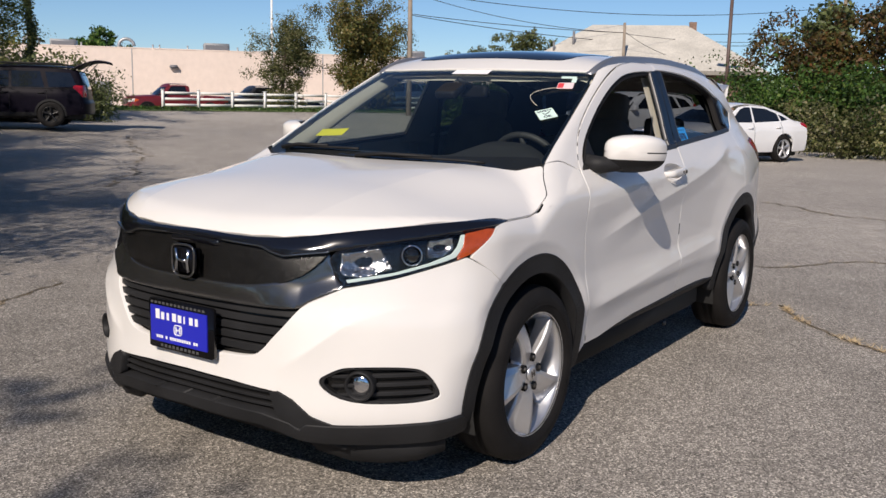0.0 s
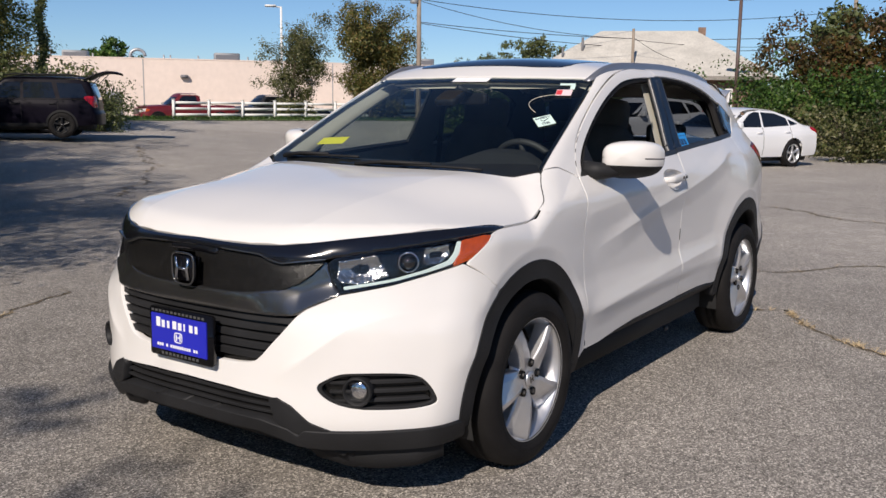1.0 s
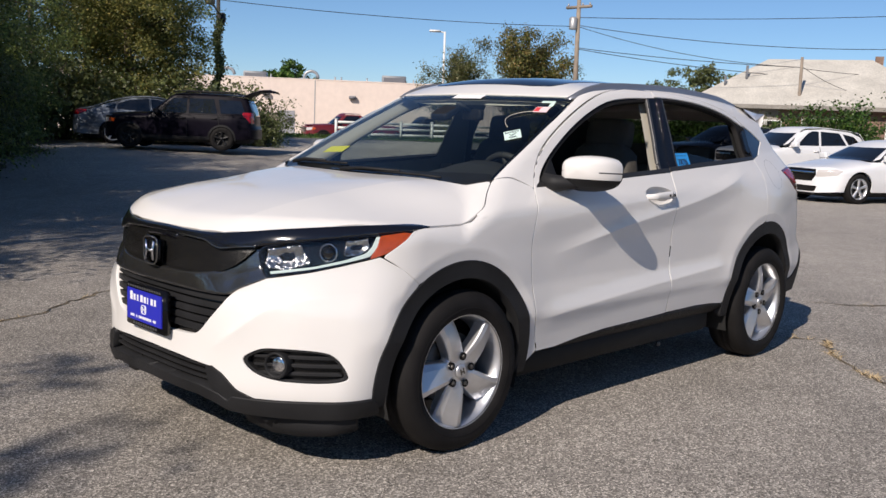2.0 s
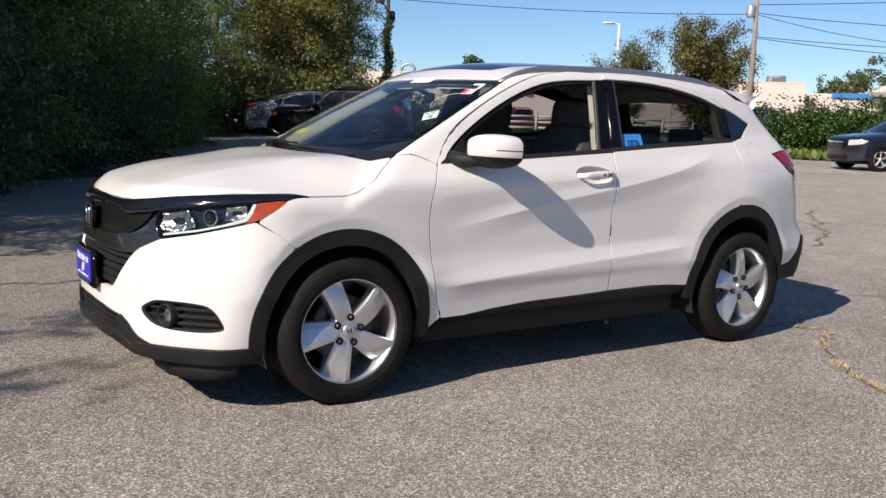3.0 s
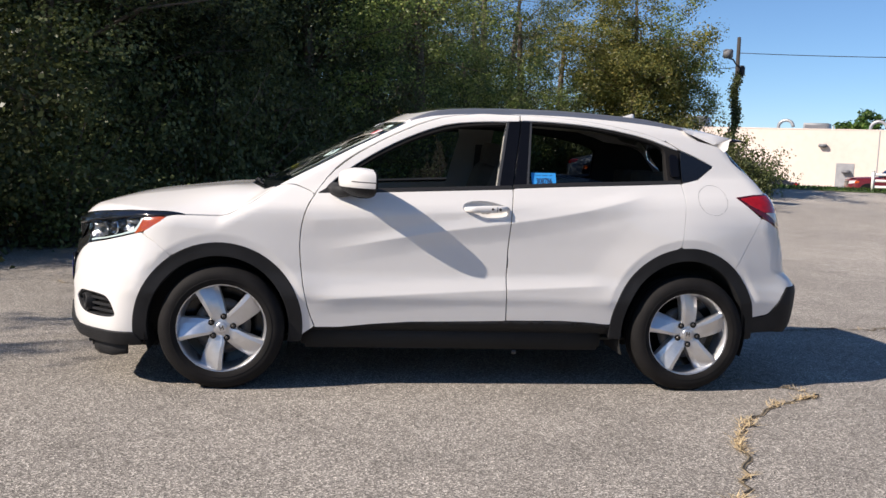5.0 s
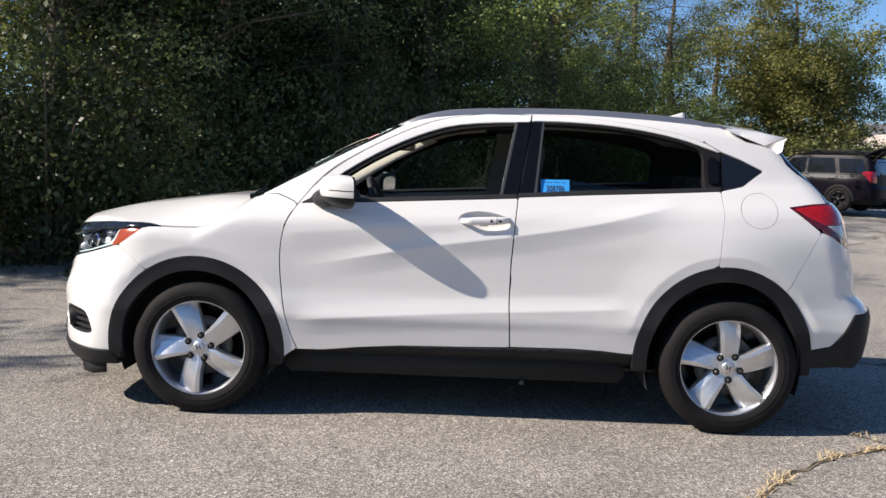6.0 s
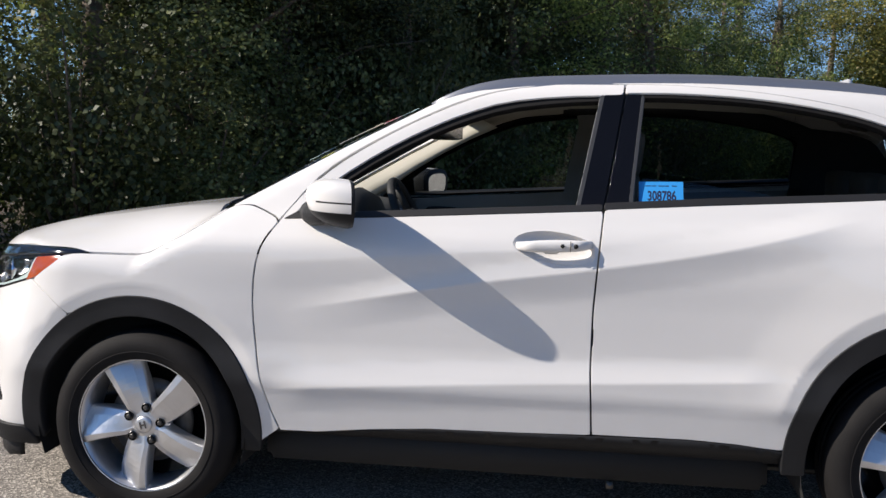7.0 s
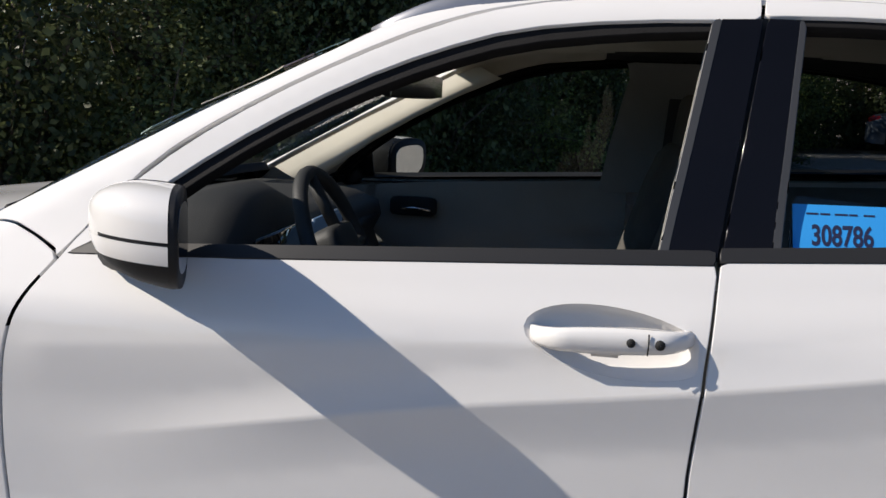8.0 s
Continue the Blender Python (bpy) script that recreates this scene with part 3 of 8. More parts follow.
DOOR_F = [(0.405, 0.85), (0.405, 0.75), (0.415, 0.65), (0.435, 0.52), (0.462, 0.42), (0.493, 0.343)]
front_edge = curve([(0.478, 1.058), (0.447, 1.01), (0.42, 0.94), *DOOR_F], 2)
seam_up = [(1.539, 0.393), (1.529, 0.6), (1.531, 0.8), (1.541, 0.97), (1.555, 1.112)]
frame_in = [(1.612, 1.503), (1.4, 1.497), (1.22, 1.477), (1.08, 1.434), (0.94, 1.374), (0.8, 1.299), (0.66, 1.208), (0.56, 1.128), (0.512, 1.070)]
door_front = list(reversed(front_edge)) + curve(GAP_TOP[:8], 1)[1:] + [(1.616, 1.537)] + curve(frame_in, 1) \
    + [(0.8, 1.078), (1.2, 1.101), (1.552, 1.121)] + list(reversed(seam_up)) + [(1.3, 0.386), (1.0, 0.380), (0.8, 0.365), (0.62, 0.345)]
doors = panel("front_door", HR, door_front, "side", WHITE, car, step=0.021, mirror="copy", edge=0.014, lines=CREASES, holes=[CUP], bare=by_cup)
for ob, d in zip(panel("handle_cup", HR_CUP, CUP, "side", WHITE, car, step=0.009, depth=0, edge=0.014, mirror="copy", flat=True), doors):
    ob.parent = d
arch_r_outer = [p for p in ARCH_R if p[0] < 2.54]
door_rear = [(1.548, 0.395), (1.85, 0.398), (2.0, 0.392), (2.08, 0.384), (2.146, 0.380)] + [(x - 0.006, z + 0.006) for x, z in arch_r_outer[1:]] \
    + [(2.528, 0.835), (2.538, 0.95), (2.552, 1.08), (2.546, 1.185), (2.3, 1.170), (1.9, 1.148), (1.564, 1.126), (1.550, 0.97), (1.540, 0.8), (1.538, 0.6)]
rear_doors = panel("rear_door", HR, door_rear, "side", WHITE, car, step=0.021, mirror="copy", edge=0.014, lines=CREASES + ROLLS)
strip = [(1.626, 1.537)] + curve([(1.66, 1.538), (1.8, 1.536), (2.06, 1.516), (2.34, 1.468), (2.48, 1.424), (2.556, 1.378)], 2) + curve([(2.50, 1.396), (2.34, 1.450), (2.06, 1.497), (1.8, 1.512), (1.66, 1.511)], 2) + [(1.622, 1.510)]
for i, d in enumerate(panel("window_frame", HR, strip, "side", WHITE, rear_doors[0], step=0.02, mirror="copy", edge=0.012)):
    d.parent = rear_doors[i]

# dark strip added behind the gap between the doors, as its shade
panel("door_gap_seal", HR, [(1.518, 0.40), (1.510, 0.6), (1.512, 0.8), (1.520, 0.93), (1.560, 0.93), (1.556, 0.8), (1.554, 0.6), (1.562, 0.40)], "side", SEAM, car, step=0.05, lift=-0.010, depth=0, mirror="copy")

# front fenders
gap_line = [(p[0], p[2]) for p in HR.top(np.array([(x, -y) for x, y in hood_half if x > -0.26]))]
fend = [(-0.266, 0.720)] + [p for p in ARCH_F if p[0] > -0.25] + [(0.42, 0.30), (0.482, 0.345)] \
    + [(x - 0.008, z) for x, z in reversed(front_edge[1:])] + [] + [(p[0], p[2] - 0.005) for p in HR.top(np.array([(0.458, -0.802), (0.42, -0.786), (0.37, -0.770), (0.32, -0.757), (0.287, -0.745)]))] \
    + [(x + 0.003, z - 0.0078 + 0.0035 * float(ramp01(0.02, 0.07, x)) - 0.035 * float(ramp01(0.10, 0.19, x))) for x, z in reversed(gap_line)] + [(-0.29, 0.918), (-0.32, 0.893), (-0.4145, 0.829), (-0.340, 0.779)]
panel("front_fender", HR, fend, "side", WHITE, car, step=0.025, mirror="copy", edge=0.015, lines=ROLLS, bare=lambda p: 0.12 < p[0] < 0.455 and p[2] > 0.94)
shoulder = [(x + 0.004, -y - 0.003) for x, y in hood_half if x > 0.05] + [(0.284, -0.746), (0.316, -0.758), (0.366, -0.771), (0.416, -0.787), (0.452, -0.802)] \
    + [(x, -abs(float(HR.side(np.array([[x, z]]))[0][1])) + 0.0015) for x, z in ((0.445, 1.03), (0.40, 1.03), (0.33, 1.035), (0.26, 1.02), (0.20, 1.0), (0.15, 0.975), (0.11, 0.957), (0.07, 0.950))]
panel("fender_shoulder", HR, shoulder, "top", WHITE, car, step=0.02, lift=-0.0012, depth=0, mirror="copy", edge=0.012)

# bodyside above the doors: A-pillar, cant rail
side_gap = HR.side(np.array(curve(GAP_TOP[:13], 1)))
outer_xy = [(p[0], p[1] - 0.004) for p in side_gap]
outer_xy = [(x, y + 0.010 - 0.007 * float(ramp01(1.4, 1.9, x))) for x, y in outer_xy]
inner_xy = [(0.285, -0.742), (0.40, -0.722), (0.60, -0.694), (0.80, -0.662), (0.93, -0.637), (0.988, -0.624), (1.1, -0.602), (1.25, -0.593), (1.6, -0.590), (2.2, -0.585), (2.46, -0.58)]
foot = [(0.462, -0.800), (0.42, -0.784), (0.37, -0.768), (0.32, -0.755)]
pill = [(x, y) for x, y in outer_xy] + list(reversed(inner_xy)) + foot[::-1]
panel("roof_side", HR, pill, "top", WHITE, car, step=0.022, mirror="copy", edge=0.012, lip=0.001)

# roof, windshield, sunroof
roof_half = [(0.90, 0.0), (0.912, 0.25), (0.942, 0.45), (0.973, 0.565), (0.991, 0.616), (1.02, 0.613), (1.1, 0.596), (1.25, 0.587), (1.6, 0.584), (2.2, 0.579), (2.46, 0.575), (2.62, 0.56), (2.66, 0.4), (2.68, 0.0)]
roof_full = [(x, -y) for x, y in roof_half] + [(x, y) for x, y in reversed(roof_half)][1:-1]
sunroof_half = [(1.02, 0.0), (1.025, 0.3), (1.05, 0.41), (1.10, 0.44), (1.55, 0.44), (1.61, 0.41), (1.63, 0.3), (1.635, 0.0)]
sunroof = [(x, -y) for x, y in sunroof_half] + [(x, y) for x, y in reversed(sunroof_half)][1:-1]
panel("roof", HR, roof_full, "top", WHITE, car, step=0.03, holes=[sunroof], edge=0.02)
panel("sunroof", HR, [(1.3275 + (x - 1.3275) * 0.985, y * 0.985) for x, y in sunroof], "top", BLACKGLASS, car, "dark tinted sunroof glass", step=0.05, lift=0.002)
ws_half = [(0.108, 0.0), (0.118, 0.25), (0.15, 0.45), (0.215, 0.66), (0.280, 0.738), (0.40, 0.717), (0.60, 0.689), (0.80, 0.657), (0.93, 0.632), (0.978, 0.614), (0.966, 0.56), (0.936, 0.45), (0.906, 0.25), (0.894, 0.0)]
ws_full = [(x, -y) for x, y in ws_half] + [(x, y) for x, y in reversed(ws_half)][1:-1]
windshield = panel("windshield", HR, ws_full, "top", WINDSHIELD, car, "clear laminated windshield with paper stickers", step=0.04, lift=-0.004, depth=0)
windshield.visible_shadow = False
band = [(0.976, -0.610), (0.966, -0.567), (0.934, -0.45), (0.904, -0.25), (0.892, 0.0), (0.904, 0.25), (0.934, 0.45), (0.966, 0.567), (0.976, 0.610), (0.945, 0.605), (0.93, 0.56), (0.90, 0.45), (0.872, 0.25), (0.860, 0.0), (0.872, -0.25), (0.90, -0.45), (0.93, -0.56), (0.945, -0.605)]
panel("windshield_band", HR, band, "top", BLACKGLASS, car, step=0.03, lift=-0.007, depth=0)
for s in (1, -1):
    edge_band = [(0.275, -0.738 * s), (0.6, -0.691 * s), (0.95, -0.626 * s), (0.93, -0.617 * s), (0.6, -0.680 * s), (0.29, -0.722 * s)]
    panel("windshield_edge", HR, edge_band if s > 0 else edge_band[::-1], "top", BLACKGLASS, car, step=0.03, lift=-0.007, depth=0)
cowl = [(0.098, 0.0), (0.11, -0.25), (0.14, -0.45), (0.20, -0.66), (0.272, -0.738), (0.31, -0.70), (0.24, -0.45), (0.20, -0.25), (0.185, 0.0), (0.20, 0.25), (0.24, 0.45), (0.31, 0.70), (0.272, 0.738), (0.20, 0.66), (0.14, 0.45), (0.11, 0.25)]
panel("cowl", HR, cowl, "top", SATIN, car, step=0.03, lift=-0.012, depth=0.03)

# rear quarters and tail
quarter = [(2.532, 0.832)] + [p for p in ARCH_R if 2.54 < p[0] < 2.88] + [(2.885, 0.748), (2.93, 0.83), (3.0, 0.96), (3.022, 1.005), (2.95, 1.062), (2.872, 1.122),
           (2.98, 1.137), (3.072, 1.142), (3.045, 1.200), (3.003, 1.243), (2.938, 1.283), (2.888, 1.325), (2.866, 1.370), (2.853, 1.405), (2.80, 1.458), (2.70, 1.485), (2.55, 1.515), (2.46, 1.53), (2.468, 1.442), (2.50, 1.42), (2.572, 1.38),
           (2.65, 1.350), (2.772, 1.292), (2.66, 1.212), (2.551, 1.187), (2.556, 1.08), (2.542, 0.95)]
panel("rear_quarter", HR, quarter, "side", WHITE, car, step=0.022, mirror="copy", edge=0.012, lip=0.0015, lines=ROLLS)
fuel = [(2.730 + 0.096 * math.cos(a) * (1.0 if math.cos(a) < 0 else 0.88), 1.100 + 0.085 * math.sin(a)) for a in np.linspace(0, 2 * math.pi, 40, endpoint=False)]
ring = [(2.730 + (x - 2.730) * 0.988, 1.100 + (z - 1.100) * 0.988) for x, z in fuel]
panel("fuel_door_seam", HR, fuel, "side", SEAM, car, step=0.02, holes=[ring], lift=0.0006, depth=0, edge=0.008)
glass_q = [(2.562, 1.193), (2.65, 1.214), (2.764, 1.292), (2.65, 1.344), (2.566, 1.372)]
panel("quarter_window", HR, glass_q, "side", BLACKGLASS, car, step=0.03, lift=-0.003, mirror="copy")
tg = HR.thr


def on_quarter(x, z):
    p = HR.side(np.array([[x, z]]))[0]
    return (tg(p[0], p[1]), z)


tail_lamp = [(tg(2.876, 0.81), 1.120), (tg(3.0, 0.79), 1.138), (tg(3.12, 0.70), 1.146), (tg(3.19, 0.56), 1.139), (tg(3.23, 0.50), 1.05), (tg(3.23, 0.60), 0.99), (tg(3.205, 0.71), 0.918),
             (tg(3.106, 0.79), 0.962), (tg(3.03, 0.815), 1.012), (tg(2.946, 0.82), 1.066)]
lamps_r = panel("tail_light", HR, tail_lamp, "rear", DARKREDLENS, car, "red and clear tail light", step=0.02, scale=60, mirror="copy", lift=0.003)
red_in = [(tg(2.905, 0.81), 1.112), (tg(3.0, 0.79), 1.128), (tg(3.12, 0.70), 1.136), (tg(3.185, 0.56), 1.129), (tg(3.222, 0.54), 1.05), (tg(3.205, 0.66), 1.040), (tg(3.11, 0.77), 1.042), (tg(3.035, 0.805), 1.042), (tg(2.962, 0.815), 1.076)]
clear_in = [(tg(3.048, 0.80), 1.036), (tg(3.11, 0.77), 1.036), (tg(3.205, 0.66), 1.034), (tg(3.222, 0.6), 1.034), (tg(3.212, 0.69), 0.953), (tg(3.12, 0.775), 0.988)]
for name, shape, mat in (("red_lens", red_in, REDLENS), ("clear_lens", clear_in, CLEARLENS)):
    for ob, lamp in zip(panel(name, HR, shape, "rear", mat, car, step=0.02, scale=60, lift=0.006, mirror="copy"), lamps_r):
        ob.parent = lamp
rear_bumper = [on_quarter(2.8885, 0.745), on_quarter(2.9335, 0.83), on_quarter(3.0035, 0.96), on_quarter(3.0255, 1.005), (tg(3.10, 0.78), 0.966), (tg(3.20, 0.71), 0.918), (tg(3.27, 0.5), 0.90), (0.0, 0.90), (0.0, 0.62), (tg(3.38, 0.4), 0.62),
               (tg(3.21, 0.8), 0.61), (tg(3.12, 0.84), 0.45), (tg(3.0, 0.87), 0.425), on_quarter(2.955, 0.53), on_quarter(2.932, 0.60), on_quarter(2.902, 0.655), on_quarter(2.866, 0.708)]
panel("rear_bumper", HR, rear_bumper, "rear", WHITE, car, step=0.03, scale=60, mirror="join")
rear_low = [(tg(2.985, 0.87), 0.415), (tg(3.12, 0.84), 0.442), (tg(3.215, 0.8), 0.602), (tg(3.38, 0.4), 0.612), (0.0, 0.612), (0.0, 0.30), (tg(3.3, 0.4), 0.30), (tg(3.15, 0.78), 0.345), (tg(3.0, 0.85), 0.335)]
panel("lower_rear_bumper", HR, rear_low, "rear", SATIN, car, "black textured lower rear bumper", step=0.03, scale=60, mirror="join", lift=0.004)
tailgate = [(tg(3.18, 0.49), 0.905), (tg(3.2, 0.5), 1.05), (tg(3.19, 0.55), 1.145), (tg(3.11, 0.69), 1.15), (0.0, 1.15), (0.0, 0.905)]
panel("tailgate", HR, tailgate, "rear", WHITE, car, step=0.03, scale=60, mirror="join")
rear_glass = [on_quarter(3.074, 1.146), on_quarter(3.048, 1.202), on_quarter(3.006, 1.246), on_quarter(2.941, 1.286), on_quarter(2.892, 1.327), on_quarter(2.870, 1.371), on_quarter(2.857, 1.405), (0.0, 1.42), (0.0, 1.155)]
panel("rear_window", HR, rear_glass, "rear", HATCHGLASS, car, "dark tinted rear window", step=0.04, scale=60, mirror="join", lift=-0.004, depth=0).visible_shadow = False
spoil = bmesh.new()
prev = None
for k in range(25):
    y = -0.66 + 1.32 * k / 24
    e = (y / 0.66) ** 2
    top = HR.top(np.array([[2.60, y * 0.95], [2.68, y], [2.78, y]]))[:, 2]
    tip_x = 2.925 - 0.035 * e**2
    tip_z = 1.484 - 0.022 * e
    prof = [(2.60, top[0] - 0.003), (2.68, top[1] + 0.002), (2.78, top[2] + 0.006), (tip_x - 0.006, tip_z),
            (tip_x, tip_z - 0.008), (tip_x - 0.012, tip_z - 0.018), (2.87, 1.438 - 0.045 * e**2), (2.82, 1.41 - 0.05 * e**2)]
    ringv = [spoil.verts.new((a, y, b)) for a, b in prof]
    if prev:
        for i in range(len(prof) - 1):
            spoil.faces.new((prev[i], prev[i + 1], ringv[i + 1], ringv[i]))
    else:
        spoil.faces.new(ringv)
    prev = ringv
spoil.faces.new(prev[::-1])
part("roof_spoiler", spoil, WHITE, car)

# cladding: wheel arches, sills
for cx, cz, rx, rz, z0, z1, name in ((-0.018, 0.335, 0.440, 0.453, 0.262, 0.262, "front"), (2.582, 0.345, 0.435, 0.479, 0.30, 0.36, "rear")):
    outer = arch_line(cx, cz, rx, rz, z0, 40)
    inner = arch_line(cx, cz, rx - 0.066, rz - 0.066, z0, 40)
    panel("wheel_arch_cladding", HR, outer + inner[::-1], "side", SATIN, car, step=0.022, mirror="copy", lift=0.007, depth=0.045, edge=0.016, lip=0.006)
sill = [(0.392, 0.272), (0.41, 0.315), (0.47, 0.338), (0.62, 0.339), (0.8, 0.360), (1.0, 0.375), (1.3, 0.381), (1.85, 0.391), (2.05, 0.384), (2.14, 0.37), (2.17, 0.36), (2.165, 0.30), (2.0, 0.296), (1.0, 0.286), (0.5, 0.272)]
panel("sill_cladding", HR, sill, "side", SATIN, car, "black textured sill panel", step=0.025, mirror="copy", lift=lambda p: 0.004 - 0.085 * np.clip((0.372 - p[:, 2]) / 0.09, 0, 1) ** 1.2, depth=0.05, edge=0.016, lip=0.005, flat=True)

# front face
t_ = HR.th


def on_flank(x, z):
    p = HR.side(np.array([[x, z]]))[0]
    return (t_(p[0], p[1]), z)


def soft(pts, n=2):
    """Rounds an outline in angle and height, with its ends kept."""
    return [(a * 60, b) for a, b in chaikin([(a / 60, b) for a, b in pts], n, closed=False)]


grille_edge = [(0.0, 0.484), (8.8, 0.487), (14.0, 0.491), (16.6, 0.500), (18.4, 0.526), (20.2, 0.566), (22.6, 0.614), (24.6, 0.660), (26.4, 0.689), (29.4, 0.712), (32.6, 0.737)]
white_front = soft(grille_edge) + [(t_(-0.625, 0.691), 0.767), (t_(-0.53, 0.768), 0.795), (t_(-0.42, 0.83), 0.826), on_flank(-0.3425, 0.777), on_flank(-0.2685, 0.718)] \
    + [(t_(x, 0.88), z) for x, z in reversed([p for p in ARCH_F if p[0] < -0.28])] + \
    [(t_(-0.452, 0.845), 0.300), (t_(-0.62, 0.70), 0.297), (t_(-0.745, 0.545), 0.294), (t_(-0.785, 0.49), 0.318), (t_(-0.815, 0.42), 0.368), (t_(-0.83, 0.375), 0.392), (t_(-0.862, 0.2), 0.405), (0.0, 0.408)]
fog_shape = [(t_(-0.782, 0.487), 0.436), (t_(-0.742, 0.548), 0.482), (t_(-0.71, 0.585), 0.492), (t_(-0.60, 0.715), 0.490), (t_(-0.55, 0.755), 0.472), (t_(-0.51, 0.786), 0.392), (t_(-0.525, 0.775), 0.372), (t_(-0.60, 0.715), 0.362), (t_(-0.73, 0.565), 0.368)]
fog_smooth = [tuple(p) for p in chaikin([(a / 60, b) for a, b in fog_shape], 2)]
fog_smooth = [(a * 60, b) for a, b in fog_smooth]
panel("front_bumper", HR, white_front, "front", WHITE, car, step=0.026, scale=60, mirror="join", holes=[fog_smooth], edge=0.006, depth=0.03, lip=0.0018,
      lines=[[(t_(-0.868 + 0.70 * y**3.1, y), float(fold_z(y)) + o) for y in np.linspace(0.36, 0.84, 50)] for o in (-0.036, -0.022, -0.011, 0.0, 0.011, 0.022)])
lip_shape = [(0.0, 0.318), (t_(-0.865, 0.2), 0.316), (t_(-0.85, 0.33), 0.312), (t_(-0.815, 0.42), 0.290), (t_(-0.80, 0.45), 0.268), (t_(-0.79, 0.47), 0.290), (t_(-0.745, 0.548), 0.290), (t_(-0.62, 0.70), 0.293), (t_(-0.46, 0.845), 0.296), (t_(-0.44, 0.85), 0.28),
             (t_(-0.43, 0.855), 0.235), (t_(-0.62, 0.70), 0.232), (t_(-0.76, 0.52), 0.232), (t_(-0.80, 0.45), 0.236), (t_(-0.83, 0.39), 0.262), (t_(-0.85, 0.32), 0.276), (0.0, 0.282)]
panel("front_lip", HR, lip_shape, "front", SATIN, car, "black textured chin of the front bumper", step=0.025, scale=60, mirror="join", lift=0.014, depth=0.06, edge=0.014, lip=0.007)
chin_side = [(t_(-0.83, 0.385), 0.392), (t_(-0.81, 0.43), 0.370), (t_(-0.787, 0.485), 0.318), (t_(-0.75, 0.54), 0.293), (t_(-0.78, 0.50), 0.27), (t_(-0.815, 0.43), 0.285), (t_(-0.835, 0.385), 0.31), (t_(-0.84, 0.36), 0.385)]
panel("front_lip_corner", HR, chin_side, "front", SATIN, car, step=0.02, scale=60, mirror="copy", lift=0.008, depth=0.03, lip=0.004)
intake = [(0.0, 0.41), (t_(-0.862, 0.2), 0.406), (t_(-0.83, 0.38), 0.393), (t_(-0.80, 0.455), 0.33), (t_(-0.81, 0.44), 0.30), (0.0, 0.30)]
lower_intake = panel("lower_intake", HR, intake, "front", GRILLEBLACK, car, step=0.03, scale=60, mirror="join", lift=-0.03, depth=0)
for z in (0.338, 0.362, 0.386):
    bar = [(0.0, z + 0.006), (t_(-0.862, 0.2), z + 0.004), (t_(-0.835, 0.375), z), (t_(-0.835, 0.375), z - 0.006), (t_(-0.862, 0.2), z - 0.003), (0.0, z - 0.002)]
    panel("intake_bar", HR, bar, "front", SATIN, lower_intake, step=0.03, scale=60, mirror="join", lift=-0.014, depth=0.02)
low_shape = [(0.0, 0.676), (20.0, 0.676), (24.8, 0.674)] + soft([(24.6, 0.658), (22.6, 0.612), (20.2, 0.564), (18.4, 0.524), (16.6, 0.498), (14.0, 0.489), (8.8, 0.484), (0.0, 0.481)])
low_grille = panel("lower_grille", HR, low_shape, "front", GRILLEBLACK, car, step=0.03, scale=60, mirror="join", lift=-0.035, depth=0)
for k, (z, w) in enumerate(((0.652, 0.445), (0.620, 0.425), (0.588, 0.405), (0.556, 0.375), (0.524, 0.335))):
    w0 = -0.868 + 0.70 * w**3.1
    bar = [(0.0, z + 0.009), (t_(-0.862, w / 2), z + 0.009), (t_(w0, w), z + 0.008), (t_(w0, w), z - 0.010), (t_(-0.862, w / 2), z - 0.010), (0.0, z - 0.010)]
    panel("grille_slat", HR, bar, "front", SATIN, low_grille, step=0.03, scale=60, mirror="join", lift=-0.012, depth=0.02, lip=0.004)
MESH_TOP = [(0.0, 0.866), (9.7, 0.862), (17.5, 0.857), (20.0, 0.842), (21.8, 0.834), (26.0, 0.845), (29.6, 0.852)]
WING_TOP = [(29.6, 0.846), (28.6, 0.828), (26.9, 0.800), (24.7, 0.772), (20.5, 0.742), (13.3, 0.724), (6.0, 0.722), (0.0, 0.724)]
up_shape = soft(MESH_TOP) + soft([(a, z - 0.004) for a, z in WING_TOP])
panel("upper_grille", HR, up_shape, "front", MESHBLACK, car, "dark honeycomb upper grille under a smoked bar", step=0.016, scale=60, mirror="join", lift=-0.003, depth=0, edge=0.006)
bar_top = [(0.0, 0.884), (10.8, 0.879), (19.7, 0.884), (27.3, 0.900), (35.5, 0.919), (48.4, 0.936), (58.0, 0.942), (64.0, 0.942), (68.0, 0.931)]
bar_low = [(66.0, 0.928), (62.0, 0.924), (55.1, 0.916), (45.9, 0.896), (36.6, 0.875), (30.6, 0.856), (29.0, 0.849), (26.0, 0.843), (21.8, 0.832), (20.0, 0.839), (17.5, 0.854), (9.7, 0.859), (0.0, 0.862)]
panel("grille_bar", HR, soft(bar_top) + soft(bar_low), "front", PIANO, car, "gloss black bar across the nose", step=0.012, scale=60, mirror="join", edge=0.006,
      lift=lambda p: 0.003 + 0.011 * np.clip((0.888 - p[:, 2]) / 0.03, 0, 1) ** 1.5 * (1 - ramp01(0.40, 0.56, np.abs(p[:, 1]))), depth=0.02, lip=0.003, flat=True)
line_shape = [(8.0, 0.8605), (13.0, 0.8585), (17.4, 0.8560), (20.0, 0.8405), (21.8, 0.8335), (26.0, 0.8445), (30.0, 0.8525), (30.0, 0.8495), (26.0, 0.8410), (21.8, 0.8300), (19.7, 0.8375), (17.2, 0.8530), (13.0, 0.8555), (8.0, 0.8575)]
